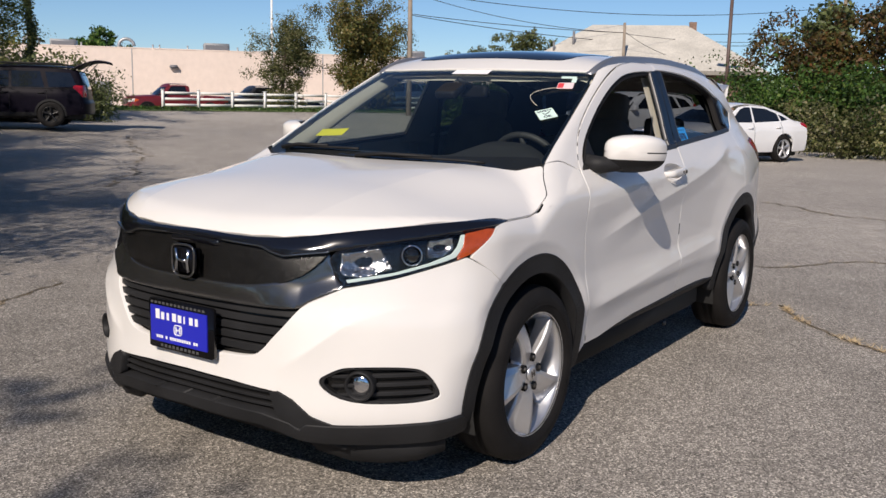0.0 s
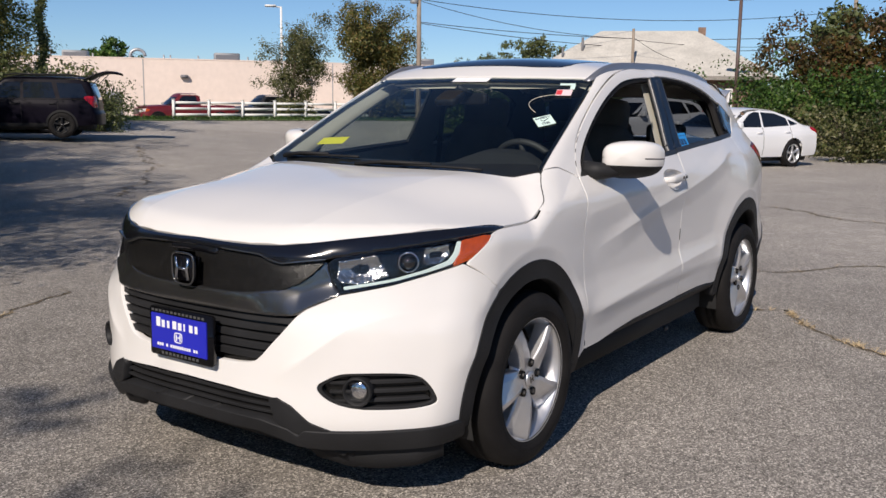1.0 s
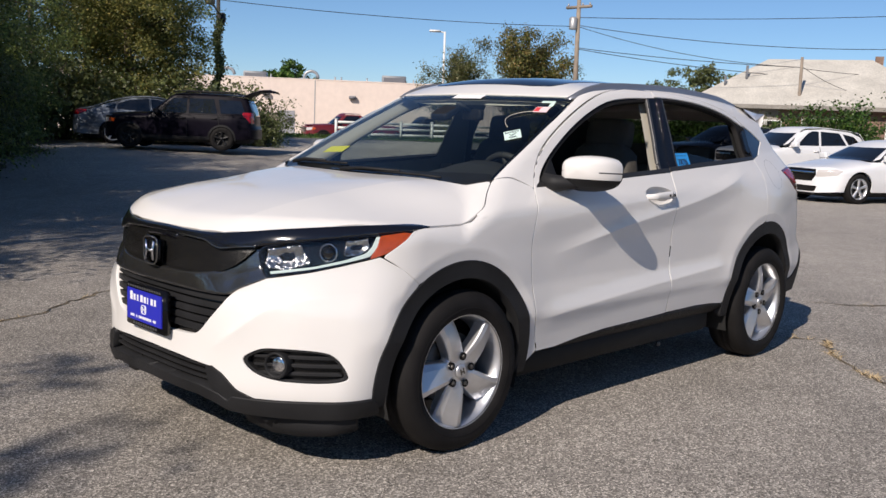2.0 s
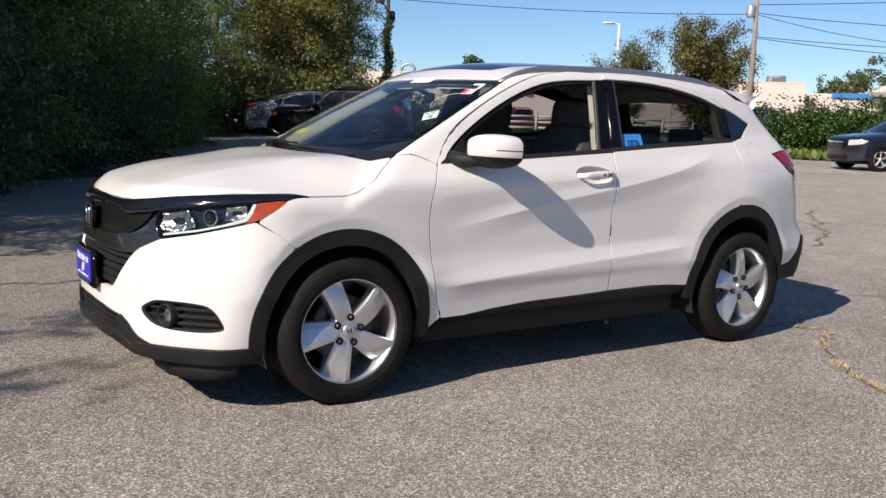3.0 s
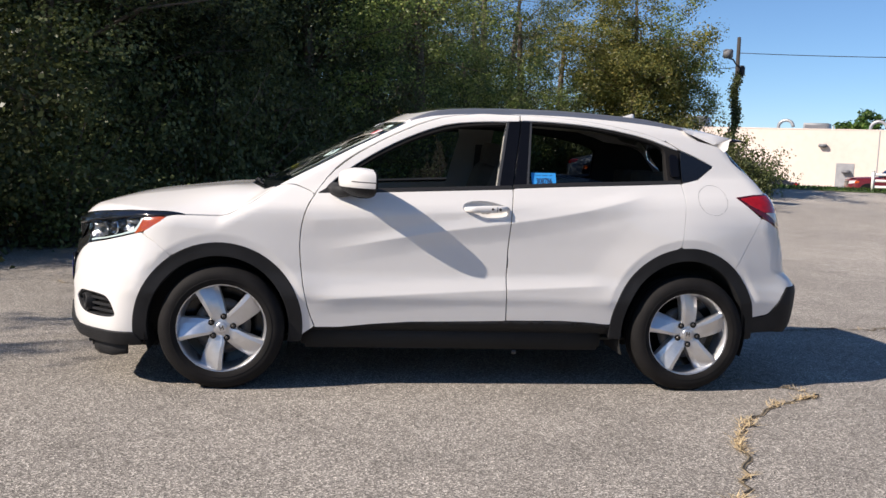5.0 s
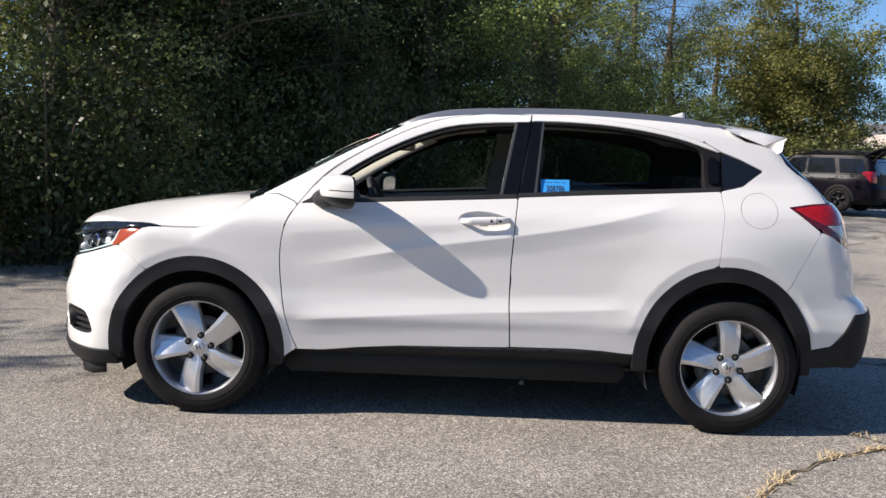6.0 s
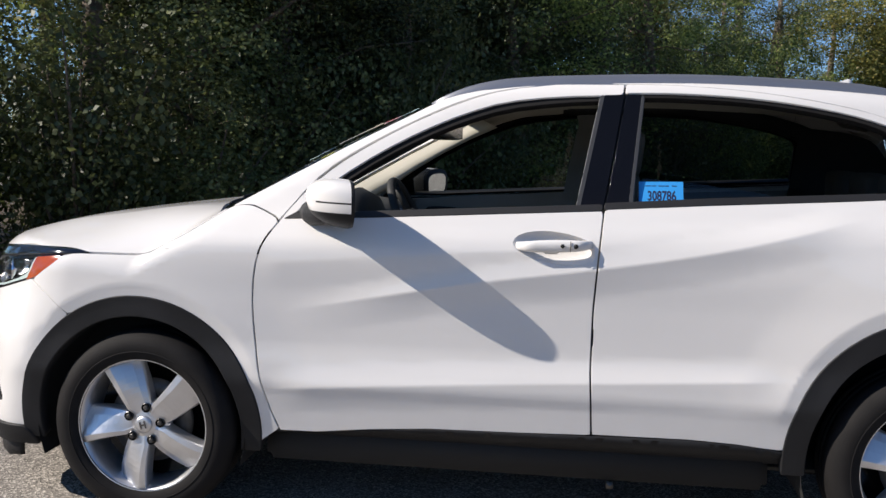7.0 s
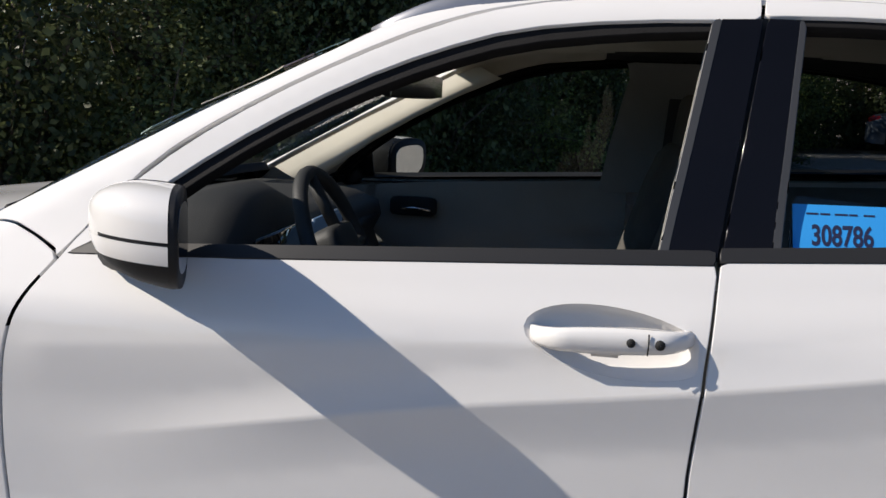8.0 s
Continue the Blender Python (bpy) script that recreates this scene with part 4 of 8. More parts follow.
panel("chrome_line", HR, line_shape, "front", DARKCHROME, car, "thin bright line below the nose bar", step=0.008, scale=60, mirror="copy", lift=0.0155, depth=0.010, lip=0.001, edge=0.004)
plinth = soft([(0.0, 0.876), (3.0, 0.876), (5.0, 0.872), (6.4, 0.864), (6.6, 0.848), (6.0, 0.842), (3.0, 0.846), (0.0, 0.846)])
panel("badge_plinth", HR, plinth, "front", PIANO, car, step=0.008, scale=60, mirror="join", depth=0.03, lip=0.006, lift=lambda p: 0.006 + 0.003 * (1 - np.clip(np.abs(p[:, 1]) / 0.12, 0, 1) ** 2), flat=True, edge=0.005)


def wing_form(p):
    """Rounded in the middle, leaning back to face the sky towards the head lights."""
    y, z = np.abs(p[:, 1]), p[:, 2]
    lean = ramp01(0.28, 0.48, y)
    round_ = 0.002 + 0.010 * np.sqrt(np.clip(1 - ((z - 0.702) / 0.046) ** 2, 0, 1))
    u = np.clip((z - 0.660 - 0.35 * np.clip(y - 0.45, 0, 1)) / 0.10, 0, 1)
    back = 0.010 - 0.026 * u * u * (3 - 2 * u)
    return round_ * (1 - lean) + back * lean


wing = soft(WING_TOP[::-1]) + [(29.9, 0.842)] + soft([(30.2, 0.815), (31.4, 0.760), (32.6, 0.743)]) + soft([(32.6, 0.740), (29.4, 0.715), (26.4, 0.692), (24.9, 0.670), (21.9, 0.664), (14.8, 0.664), (0.0, 0.662)])
panel("grille_wing", HR, wing, "front", DARKCHROME, car, "smoked chrome wing below the grille", step=0.009, edge=0.004, scale=60, mirror="join", depth=0.02, lip=0.003,
      lift=wing_form, flat=True)

# head lights
lamp_shape = [(t_(-0.735, 0.566), 0.744), (t_(-0.752, 0.535), 0.800), (t_(-0.755, 0.53), 0.845), (t_(-0.745, 0.555), 0.856), (t_(-0.70, 0.62), 0.874), (t_(-0.56, 0.75), 0.900), (t_(-0.40, 0.84), 0.922), (t_(-0.26, 0.876), 0.928), (t_(-0.30, 0.87), 0.903), (t_(-0.37, 0.85), 0.862), (t_(-0.43, 0.826), 0.830), (t_(-0.53, 0.765), 0.800), (t_(-0.625, 0.691), 0.772)]
lights = panel("headlight", HR, lamp_shape, "front", GRILLEBLACK, car, "headlight with projector, amber corner and light strip", step=0.025, scale=60, mirror="copy", lift=-0.035, depth=0)
covers = panel("lens_cover", HR, lamp_shape, "front", LAMPLENS, car, step=0.025, scale=60, mirror="copy", lift=0.0, depth=0)
rims = panel("lamp_rim", HR, lamp_shape, "front", GLOSSBLACK, car, step=0.025, scale=60, mirror="copy", lift=-0.004, depth=0.03,
             holes=[[(a * 0.955 + t_(-0.56, 0.74) * 0.045, b + (0.846 - b) * 0.10) for a, b in lamp_shape]])
amber = [(t_(-0.455, 0.812), 0.822), (t_(-0.40, 0.84), 0.842), (t_(-0.33, 0.863), 0.885), (t_(-0.295, 0.872), 0.914), (t_(-0.33, 0.86), 0.917), (t_(-0.42, 0.83), 0.905), (t_(-0.43, 0.825), 0.865)]
ambers = panel("amber_corner", HR, amber, "front", AMBER, car, "amber side marker", step=0.02, scale=60, mirror="copy", lift=-0.003, depth=0.012)
strip_l = [(t_(-0.735, 0.568), 0.752), (t_(-0.625, 0.691), 0.777), (t_(-0.53, 0.765), 0.804), (t_(-0.455, 0.812), 0.832), (t_(-0.432, 0.824), 0.865), (t_(-0.418, 0.83), 0.904), (t_(-0.432, 0.824), 0.904), (t_(-0.447, 0.816), 0.865), (t_(-0.467, 0.805), 0.840), (t_(-0.535, 0.761), 0.813), (t_(-0.625, 0.691), 0.787), (t_(-0.733, 0.570), 0.763)]
strips = panel("light_strip", HR, strip_l, "front", DRL, car, "white light guide strip", step=0.015, scale=60, mirror="copy", lift=-0.008, depth=0.008)
for group in (covers, rims, ambers, strips):
    for ob, lamp in zip(group, lights):
        ob.parent = lamp


def bowl(r, depth, rim=0.004):
    prof = [(r + rim, 0.0), (r + rim, 0.006), (r, 0.006)] + [(r * math.cos(a), -depth * math.sin(a) + 0.004) for a in np.linspace(0.1, math.pi / 2 - 0.02, 9)]
    return lathe_bm(prof, 28)


def set_facing(ob, where, way):
    """Turns a part made along +y so that +y faces the given way."""
    ob.matrix_local = Matrix.Translation(where) @ Vector(way).to_track_quat("Y", "Z").to_matrix().to_4x4()


def lamp_bowl(p):
    """Two hollow reflectors with a few upright flutes."""
    y, z = np.abs(p[:, 1]), p[:, 2]
    near = np.minimum(((y - 0.615) / 0.075) ** 2 + ((z - 0.822) / 0.052) ** 2, ((y - 0.785) / 0.042) ** 2 + ((z - 0.866) / 0.040) ** 2)
    return -0.040 + 0.030 * np.clip(near, 0, 1) + 0.0022 * np.abs(np.sin(y * 150))


for shape in ([(t_(-0.742, 0.553), 0.782), (t_(-0.738, 0.558), 0.848), (t_(-0.66, 0.655), 0.866), (t_(-0.632, 0.684), 0.80), (t_(-0.70, 0.61), 0.774)],
              [(t_(-0.535, 0.76), 0.832), (t_(-0.53, 0.765), 0.888), (t_(-0.46, 0.806), 0.898), (t_(-0.455, 0.81), 0.86), (t_(-0.49, 0.79), 0.835)]):
    for ob, lamp in zip(panel("reflector_bowl", HR, shape, "front", SPARKLE, car, step=0.010, scale=60, mirror="copy", depth=0.02, flat=True,
                              lift=lamp_bowl), lights):
        ob.parent = lamp
for lamp, s in zip(lights, (1, -1)):
    for name, (ang, z), r, inset, mat in (("projector_ring", (t_(-0.585, 0.73), 0.842), 0.030, 0.012, CHROME),):
        p = HR.front(np.array([[ang, z]]))
        n = HR.normal(p)[0]
        q = p[0] - n * inset
        way = Vector((n[0] * 0.95 - 0.3, n[1] * s * 0.8, n[2] * 0.4))
        set_facing(part(name, bowl(r, 0.045), mat, lamp), (q[0], q[1] * s, q[2]), way)
        if name == "projector_ring":
            ball = bmesh.new()
            bmesh.ops.create_uvsphere(ball, u_segments=20, v_segments=12, radius=0.024)
            set_facing(part("projector_lens", ball, BLACKGLASS, lamp), (q[0], q[1] * s, q[2]), way)

# fog lights
fog_in = [((a - t_(-0.65, 0.66)) * 1.02 + t_(-0.65, 0.66), (b - 0.425) * 1.02 + 0.425) for a, b in fog_smooth]
fogs = panel("fog_light", HR, fog_in, "front", GRILLEBLACK, car, "round fog light in a black slatted bezel", step=0.02, scale=60, mirror="copy", lift=-0.034, depth=0)
fog_hole = [((a - t_(-0.65, 0.66)) * 0.93 + t_(-0.65, 0.66), (b - 0.427) * 0.86 + 0.427) for a, b in fog_smooth]
bez = panel("bezel", HR, fog_in, "front", SATIN, car, step=0.014, scale=60, mirror="copy", lift=-0.006, depth=0.03, holes=[fog_hole], lip=0.003)
for ob, f in zip(bez, fogs):
    ob.parent = f
for z in (0.396, 0.426, 0.456):
    slat = [(t_(-0.745, 0.535), z), (t_(-0.65, 0.66), z + 0.006), (t_(-0.54, 0.76), z + 0.007), (t_(-0.53, 0.765), z - 0.002), (t_(-0.65, 0.66), z - 0.003), (t_(-0.745, 0.535), z - 0.006)]
    for ob, f in zip(panel("bezel_slat", HR, slat, "front", SATIN, car, step=0.02, scale=60, mirror="copy", lift=-0.012, depth=0.02), fogs):
        ob.parent = f
for f, s in zip(fogs, (1, -1)):
    p = HR.front(np.array([[t_(-0.70, 0.605), 0.427]]))[0]
    way = (-0.93, -0.36 * s, 0.0)
    set_facing(part("fog_housing", lathe_bm([(0.050, -0.04), (0.050, 0.004), (0.046, 0.010), (0.040, 0.006), (0.038, -0.02)], 32), SATIN, f), (p[0] + 0.005, p[1] * s, p[2]), way)
    set_facing(part("fog_lens", lathe_bm([(0.039, -0.012), (0.030, -0.004), (0.016, 0.0), (0.001, 0.001)], 28), CHROME, f), (p[0] + 0.008, p[1] * s, p[2]), way)


# ---- the white crossover: wheels, trim, cabin ----
def tyre_bm(r_out=0.333, r_rim=0.231, width=0.215):
    h = width / 2
    prof = [(r_rim, -h * 0.86), (r_rim + 0.012, -h * 0.98), (r_rim + 0.05, -h * 1.03), (r_out - 0.035, -h * 0.99), (r_out - 0.012, -h * 0.86), (r_out - 0.003, -h * 0.70),
            (r_out, -h * 0.5), (r_out, -h * 0.22)]
    prof += [(r_out - 0.007, -h * 0.20), (r_out - 0.007, -h * 0.14), (r_out, -h * 0.12), (r_out, h * 0.12), (r_out - 0.007, h * 0.14), (r_out - 0.007, h * 0.2), (r_out, h * 0.22), (r_out, h * 0.5),
             (r_out - 0.012, h * 0.86), (r_out - 0.035, h * 0.99), (r_out - 0.08, h * 1.02), (r_rim, h * 0.86)]
    return lathe_bm(prof, 72)


def rim_bm():
    """Lip and barrel; the outer face looks to -y."""
    prof = [(0.232, -0.096), (0.245, -0.100), (0.248, -0.096), (0.247, -0.090), (0.238, -0.088), (0.230, -0.080), (0.222, -0.055), (0.213, -0.01), (0.209, 0.07)]
    return lathe_bm(prof, 72)


def spoke_bm(skew=-0.12):
    """One broad blade that fans out from hub to rim, with a ridge and a falling flank, looking to -y."""
    bm = bmesh.new()
    rows = []
    for i in range(11):
        u = i / 10
        r = 0.036 + (0.235 - 0.036) * u
        half = min(0.0405 + 0.0235 * u, 0.60 * r)
        turn = skew * (u - 0.1)
        face = -0.076 - 0.010 * math.sin(u * math.pi) - 0.012 * u
        rows.append([])
        for w, d in ((-1.0, 0.060), (-1.0, 0.010), (-0.95, 0.003), (-0.62, 0.0), (-0.56, 0.001), (-0.1, 0.014 * u + 0.001), (0.5, 0.032 * u + 0.002), (0.93, 0.050 * u + 0.004), (1.0, 0.054 * u + 0.010), (1.0, 0.075)):
            a = turn + w * half / r
            rows[-1].append(bm.verts.new((r * math.sin(a), face + d, r * math.cos(a))))
    for a, b in zip(rows, rows[1:]):
        for k in range(len(a) - 1):
            bm.faces.new((a[k], b[k], b[k + 1], a[k + 1]))
    bmesh.ops.recalc_face_normals(bm, faces=bm.faces)
    return bm


def wheel(x, y, turn, s):
    """A wheel with its tyre; s = 1 on the left side, -1 on the right."""
    w = new("wheel")
    w.parent = car
    w.matrix_local = Matrix.Translation((x, y, 0.333)) @ (Matrix.Identity(4) if s > 0 else Matrix.Rotation(math.pi, 4, "Z")) @ Matrix.Rotation(turn, 4, "Y")
    part("tyre", tyre_bm(), RUBBER, w, "worn black rubber tyre")
    part("sidewall_rib", lathe_bm([(0.262, -0.109), (0.2635, -0.1112), (0.2665, -0.109)], 72), RUBBER, w)
    part("rim", rim_bm(), ALLOY, w, "silver alloy rim")
    hub = lathe_bm([(0.0305, -0.080), (0.030, -0.086), (0.02, -0.0885), (0.001, -0.089)], 32)
    part("centre_cap", hub, ALLOY, w)
    part("cap_mark", box_bm(-0.011, -0.006, -0.092, -0.088, -0.013, 0.013, bm=box_bm(0.006, 0.011, -0.092, -0.088, -0.013, 0.013, bm=box_bm(-0.008, 0.008, -0.0915, -0.088, -0.003, 0.003))), DARKCHROME, w, smooth=False)
    part("hub", lathe_bm([(0.085, -0.03), (0.078, -0.066), (0.060, -0.074), (0.030, -0.078)], 40), ALLOY, w)
    part("brake_disc", lathe_bm([(0.150, 0.0), (0.150, -0.02), (0.085, -0.022), (0.08, 0.0)], 40), DARKMETAL, w)
    part("barrel_back", lathe_bm([(0.212, 0.03), (0.15, 0.045), (0.01, 0.05)], 40), GRILLEBLACK, w)
    sp = mesh_of("spoke", spoke_bm())
    sp.materials.append(ALLOY)
    nut = mesh_of("lug_nut", lathe_bm([(0.0095, -0.070), (0.0095, -0.0855), (0.007, -0.0885), (0.001, -0.089)], 6))
    nut.materials.append(DARKMETAL)
    seat_ring = mesh_of("lug_seat", lathe_bm([(0.0165, -0.070), (0.0165, -0.0835), (0.0150, -0.0848), (0.0140, -0.0835), (0.0135, -0.079), (0.001, -0.079)], 20))
    seat_ring.materials.append(GRILLEBLACK)
    for k in range(5):
        for me, a, r in ((sp, 0, 0), (seat_ring, math.radians(25), 0.061), (nut, math.radians(25), 0.061)):
            ob = new(me.name, me)
            ob.parent = w
            ob.matrix_local = Matrix.Rotation(2 * math.pi * k / 5 + a, 4, "Y") @ Matrix.Translation((0, 0, r))
    return w


wheel(0.0, -0.785, math.radians(-16), 1)
wheel(2.61, -0.785, math.radians(6), 1)
wheel(0.0, 0.785, 0.3, -1)
wheel(2.61, 0.785, 0.9, -1)
for cx, cz, rx, rz in ((-0.018, 0.335, 0.385, 0.392), (2.582, 0.345, 0.38, 0.415)):
    for s in (-1, 1):
        liner = bmesh.new()
        ring_a, ring_b = [], []
        for t in np.linspace(math.radians(200), math.radians(-20), 25):
            ring_a.append(liner.verts.new((cx + rx * math.cos(t), s * 0.86, cz + rz * math.sin(t))))
            ring_b.append(liner.verts.new((cx + rx * math.cos(t), s * 0.55, cz + rz * math.sin(t))))
        for i in range(24):
            liner.faces.new((ring_a[i], ring_a[i + 1], ring_b[i + 1], ring_b[i]))
        liner.faces.new(ring_b)
        part("wheel_arch_liner", liner, SEAM, car)
# mud deflectors, floor pan, exhaust box
for s in (-1, 1):
    flap = bmesh.new()
    rows = []
    for x, y, z0 in ((-0.745, 0.40, 0.205), (-0.735, 0.46, 0.165), (-0.71, 0.58, 0.150), (-0.66, 0.68, 0.150), (-0.58, 0.765, 0.155), (-0.50, 0.815, 0.175)):
        rows.append([flap.verts.new((x + o, s * (y - o * 0.5), z)) for o, z in ((0.0, 0.245), (-0.004, 0.20), (0.0, z0), (0.012, z0), (0.012, 0.245))])
    for a, b in zip(rows, rows[1:]):
        for k in range(4):
            flap.faces.new((a[k], b[k], b[k + 1], a[k + 1]))
    flap.faces.new(rows[0])
    flap.faces.new(rows[-1][::-1])
    bmesh.ops.recalc_face_normals(flap, faces=flap.faces)
    part("air_deflector", flap, SATIN, car)
part("under_shield", box_bm(-0.74, -0.35, -0.60, 0.60, 0.175, 0.235, 0.02), SATIN, car)
part("floor_pan", box_bm(-0.62, 3.0, -0.60, 0.60, 0.235, 0.28, 0.02), SEAM, car)
for s in (-1, 1):
    part("sill_beam", box_bm(0.42, 2.12, min(s * 0.70, s * 0.80), max(s * 0.70, s * 0.80), 0.215, 0.36, 0.02), SEAM, car)
part("drip_valve", box_bm(1.60, 1.625, -0.80, -0.785, 0.19, 0.215, 0.003), DARKMETAL, car)
part("engine_bay", box_bm(-0.66, 0.25, -0.66, 0.66, 0.26, 0.86, 0.06), SEAM, car)

# black window surrounds and belt mouldings
belt_strip = [(0.492, 1.066), (0.8, 1.080), (1.2, 1.103), (1.553, 1.123), (1.553, 1.142), (1.2, 1.122), (0.8, 1.099), (0.53, 1.084)]
panel("belt_moulding", HR, belt_strip, "side", BELTTRIM, car, step=0.02, mirror="copy", lift=0.003, depth=0.025, edge=0.01)
belt_strip = [(1.562, 1.128), (1.9, 1.150), (2.3, 1.172), (2.545, 1.187), (2.545, 1.204), (2.3, 1.191), (1.9, 1.170), (1.562, 1.146)]
panel("belt_moulding", HR, belt_strip, "side", BELTTRIM, car, step=0.02, mirror="copy", lift=0.003, depth=0.025, edge=0.01)
run_out = frame_in
run_in = [(1.545, 1.486), (1.4, 1.478), (1.22, 1.455), (1.08, 1.410), (0.94, 1.350), (0.8, 1.275), (0.66, 1.180), (0.585, 1.118), (0.56, 1.088)]
panel("window_channel", HR, curve(run_out, 1) + curve(run_in[::-1], 1), "side", RUBBER, car, step=0.015, mirror="copy", lift=-0.010, depth=0.03, edge=0.012)
run_r_out = [(1.628, 1.510)] + curve([(1.66, 1.511), (1.8, 1.512), (2.06, 1.497), (2.34, 1.450), (2.50, 1.396), (2.556, 1.374)], 2) + [(2.556, 1.20), (2.476, 1.198)] + curve([(2.474, 1.36), (2.46, 1.395), (2.34, 1.436), (2.06, 1.484), (1.8, 1.500), (1.675, 1.500)], 2)
panel("window_channel", HR, run_r_out, "side", RUBBER, car, step=0.015, mirror="copy", lift=-0.010, depth=0.03, edge=0.012)
rear_pull = [(2.492, 1.235), (2.492, 1.34), (2.505, 1.352), (2.535, 1.345), (2.54, 1.33), (2.54, 1.235), (2.53, 1.225), (2.502, 1.225)]
panel("rear_door_pull", HR, rear_pull, "side", GLOSSBLACK, car, "hidden black rear door handle", step=0.015, mirror="copy", lift=0.004, edge=0.008)
post_f = [(1.556, 1.135), (1.616, 1.502), (1.553, 1.500), (1.484, 1.135)]
post_r = [(1.566, 1.140), (1.626, 1.503), (1.674, 1.502), (1.636, 1.143)]
for shape in (post_f, post_r):
    panel("pillar_cover", HR, shape, "side", GLOSSBLACK, car, "gloss black pillar cover", step=0.025, mirror="copy", lift=0.001, edge=0.012)
for shape in ([(1.471, 1.135), (1.483, 1.135), (1.552, 1.498), (1.547, 1.501), (1.539, 1.494)], [(1.637, 1.143), (1.648, 1.143), (1.682, 1.490), (1.679, 1.500), (1.675, 1.502)]):
    panel("bright_channel", HR, shape, "side", GREYTRIM, car, step=0.012, mirror="copy", lift=0.002, edge=0.006, depth=0.018, lip=0.003)
seal = [(1.548, 1.13), (1.575, 1.13), (1.636, 1.51), (1.606, 1.51)]
panel("pillar_seal", HR, seal, "side", SEAM, car, step=0.03, mirror="copy", lift=-0.010, depth=0)
tri = [(0.495, 1.070), (0.585, 1.120), (0.66, 1.188), (0.66, 1.09), (0.60, 1.078)]
panel("mirror_sail", HR, tri, "side", SATIN, car, step=0.02, mirror="copy", lift=0.001)

# glass: the front side windows are down, the rear ones up
low_pane = [(1.664, 1.135), (1.672, 1.236), (1.75, 1.232), (1.9, 1.217), (2.1, 1.193), (2.28, 1.168), (2.0, 1.150)]
for pane in panel("rear_side_window", HR, low_pane, "side", CLEARPANE, car, "tinted rear window almost fully lowered", step=0.03, lift=-0.022, depth=0.003, mirror="copy"):
    pane.visible_shadow = False

far_pane = [(0.58, 1.08), (0.60, 1.13), (0.66, 1.195), (0.8, 1.285), (0.94, 1.36), (1.08, 1.42), (1.22, 1.462), (1.4, 1.484), (1.535, 1.488), (1.46, 1.125), (1.2, 1.105), (0.8, 1.085)]
V, F, N = panel_data(HR, far_pane, "side", 0.04, lift=-0.018, depth=0.003)
me = bpy.data.meshes.new("passenger_window")
me.from_pydata([(p[0], -p[1], p[2]) for p in V], [], [t[::-1] for t in F])
me.materials.append(PASSENGERPANE)
far_window = new("passenger_window", me)
far_window.parent = car
far_window.visible_shadow = False
tagged(far_window, "raised passenger window")

far_rear = [(1.69, 1.14), (1.72, 1.49), (1.9, 1.492), (2.06, 1.480), (2.34, 1.432), (2.47, 1.385), (2.475, 1.195), (2.2, 1.172)]
V, F, N = panel_data(HR, far_rear, "side", 0.05, lift=-0.018, depth=0.003)
me = bpy.data.meshes.new("passenger_window")
me.from_pydata([(p[0], -p[1], p[2]) for p in V], [], [t[::-1] for t in F])
me.materials.append(TINTED)
far_window = new("passenger_window", me)
far_window.parent = car
far_window.visible_shadow = False
tagged(far_window, "raised dark tinted rear window")

# roof rails
for s in (-1, 1):
    bm = bmesh.new()
    xs = np.linspace(0.96, 2.64, 40)
    rows = []
    for i, x in enumerate(xs):
        e = min(1.0, i / 6, (39 - i) / 6)
        y = 0.603 - 0.02 * max(0, (x - 2.2) / 0.5) ** 2 - (0.008 if i in (0, 39) else 0)
        z0 = float(HR.top(np.array([[x, -y]]))[0][2]) - 0.004
        hgt = 0.005 + 0.028 * e**0.7
        rows.append([bm.verts.new((x, s * (y + o), z0 + h * hgt)) for o, h in ((0.017, -0.5), (0.015, 0.6), (0.006, 0.86), (-0.006, 0.86), (-0.015, 0.6), (-0.017, -0.3))])
    for a, b in zip(rows, rows[1:]):
        for k in range(5):
            bm.faces.new((a[k], a[k + 1], b[k + 1], b[k]))
    bm.faces.new(rows[0])
    bm.faces.new(rows[-1][::-1])
    bmesh.ops.recalc_face_normals(bm, faces=bm.faces)
    part("roof_rail", bm, shader("rail_silver", (0.34, 0.34, 0.355), 0.33, metal=0.7, var=0.05) if s < 0 else bpy.data.materials["rail_silver"], car, "satin silver roof rail")

# antenna fin
fin = bmesh.new()
rows = []
for x, h, w in ((2.36, 0.004, 0.028), (2.42, 0.016, 0.03), (2.47, 0.034, 0.026), (2.505, 0.050, 0.014), (2.52, 0.048, 0.010)):
    z = float(roof_c(x))
    rows.append([fin.verts.new((x, y, z + q)) for y, q in ((-w, -0.005), (-w * 0.55, h * 0.7), (0, h), (w * 0.55, h * 0.7), (w, -0.005))])
for a, b in zip(rows, rows[1:]):
    for k in range(4):
        fin.faces.new((a[k], a[k + 1], b[k + 1], b[k]))
fin.faces.new(rows[-1])
bmesh.ops.recalc_face_normals(fin, faces=fin.faces)
part("antenna_fin", fin, WHITE, car)


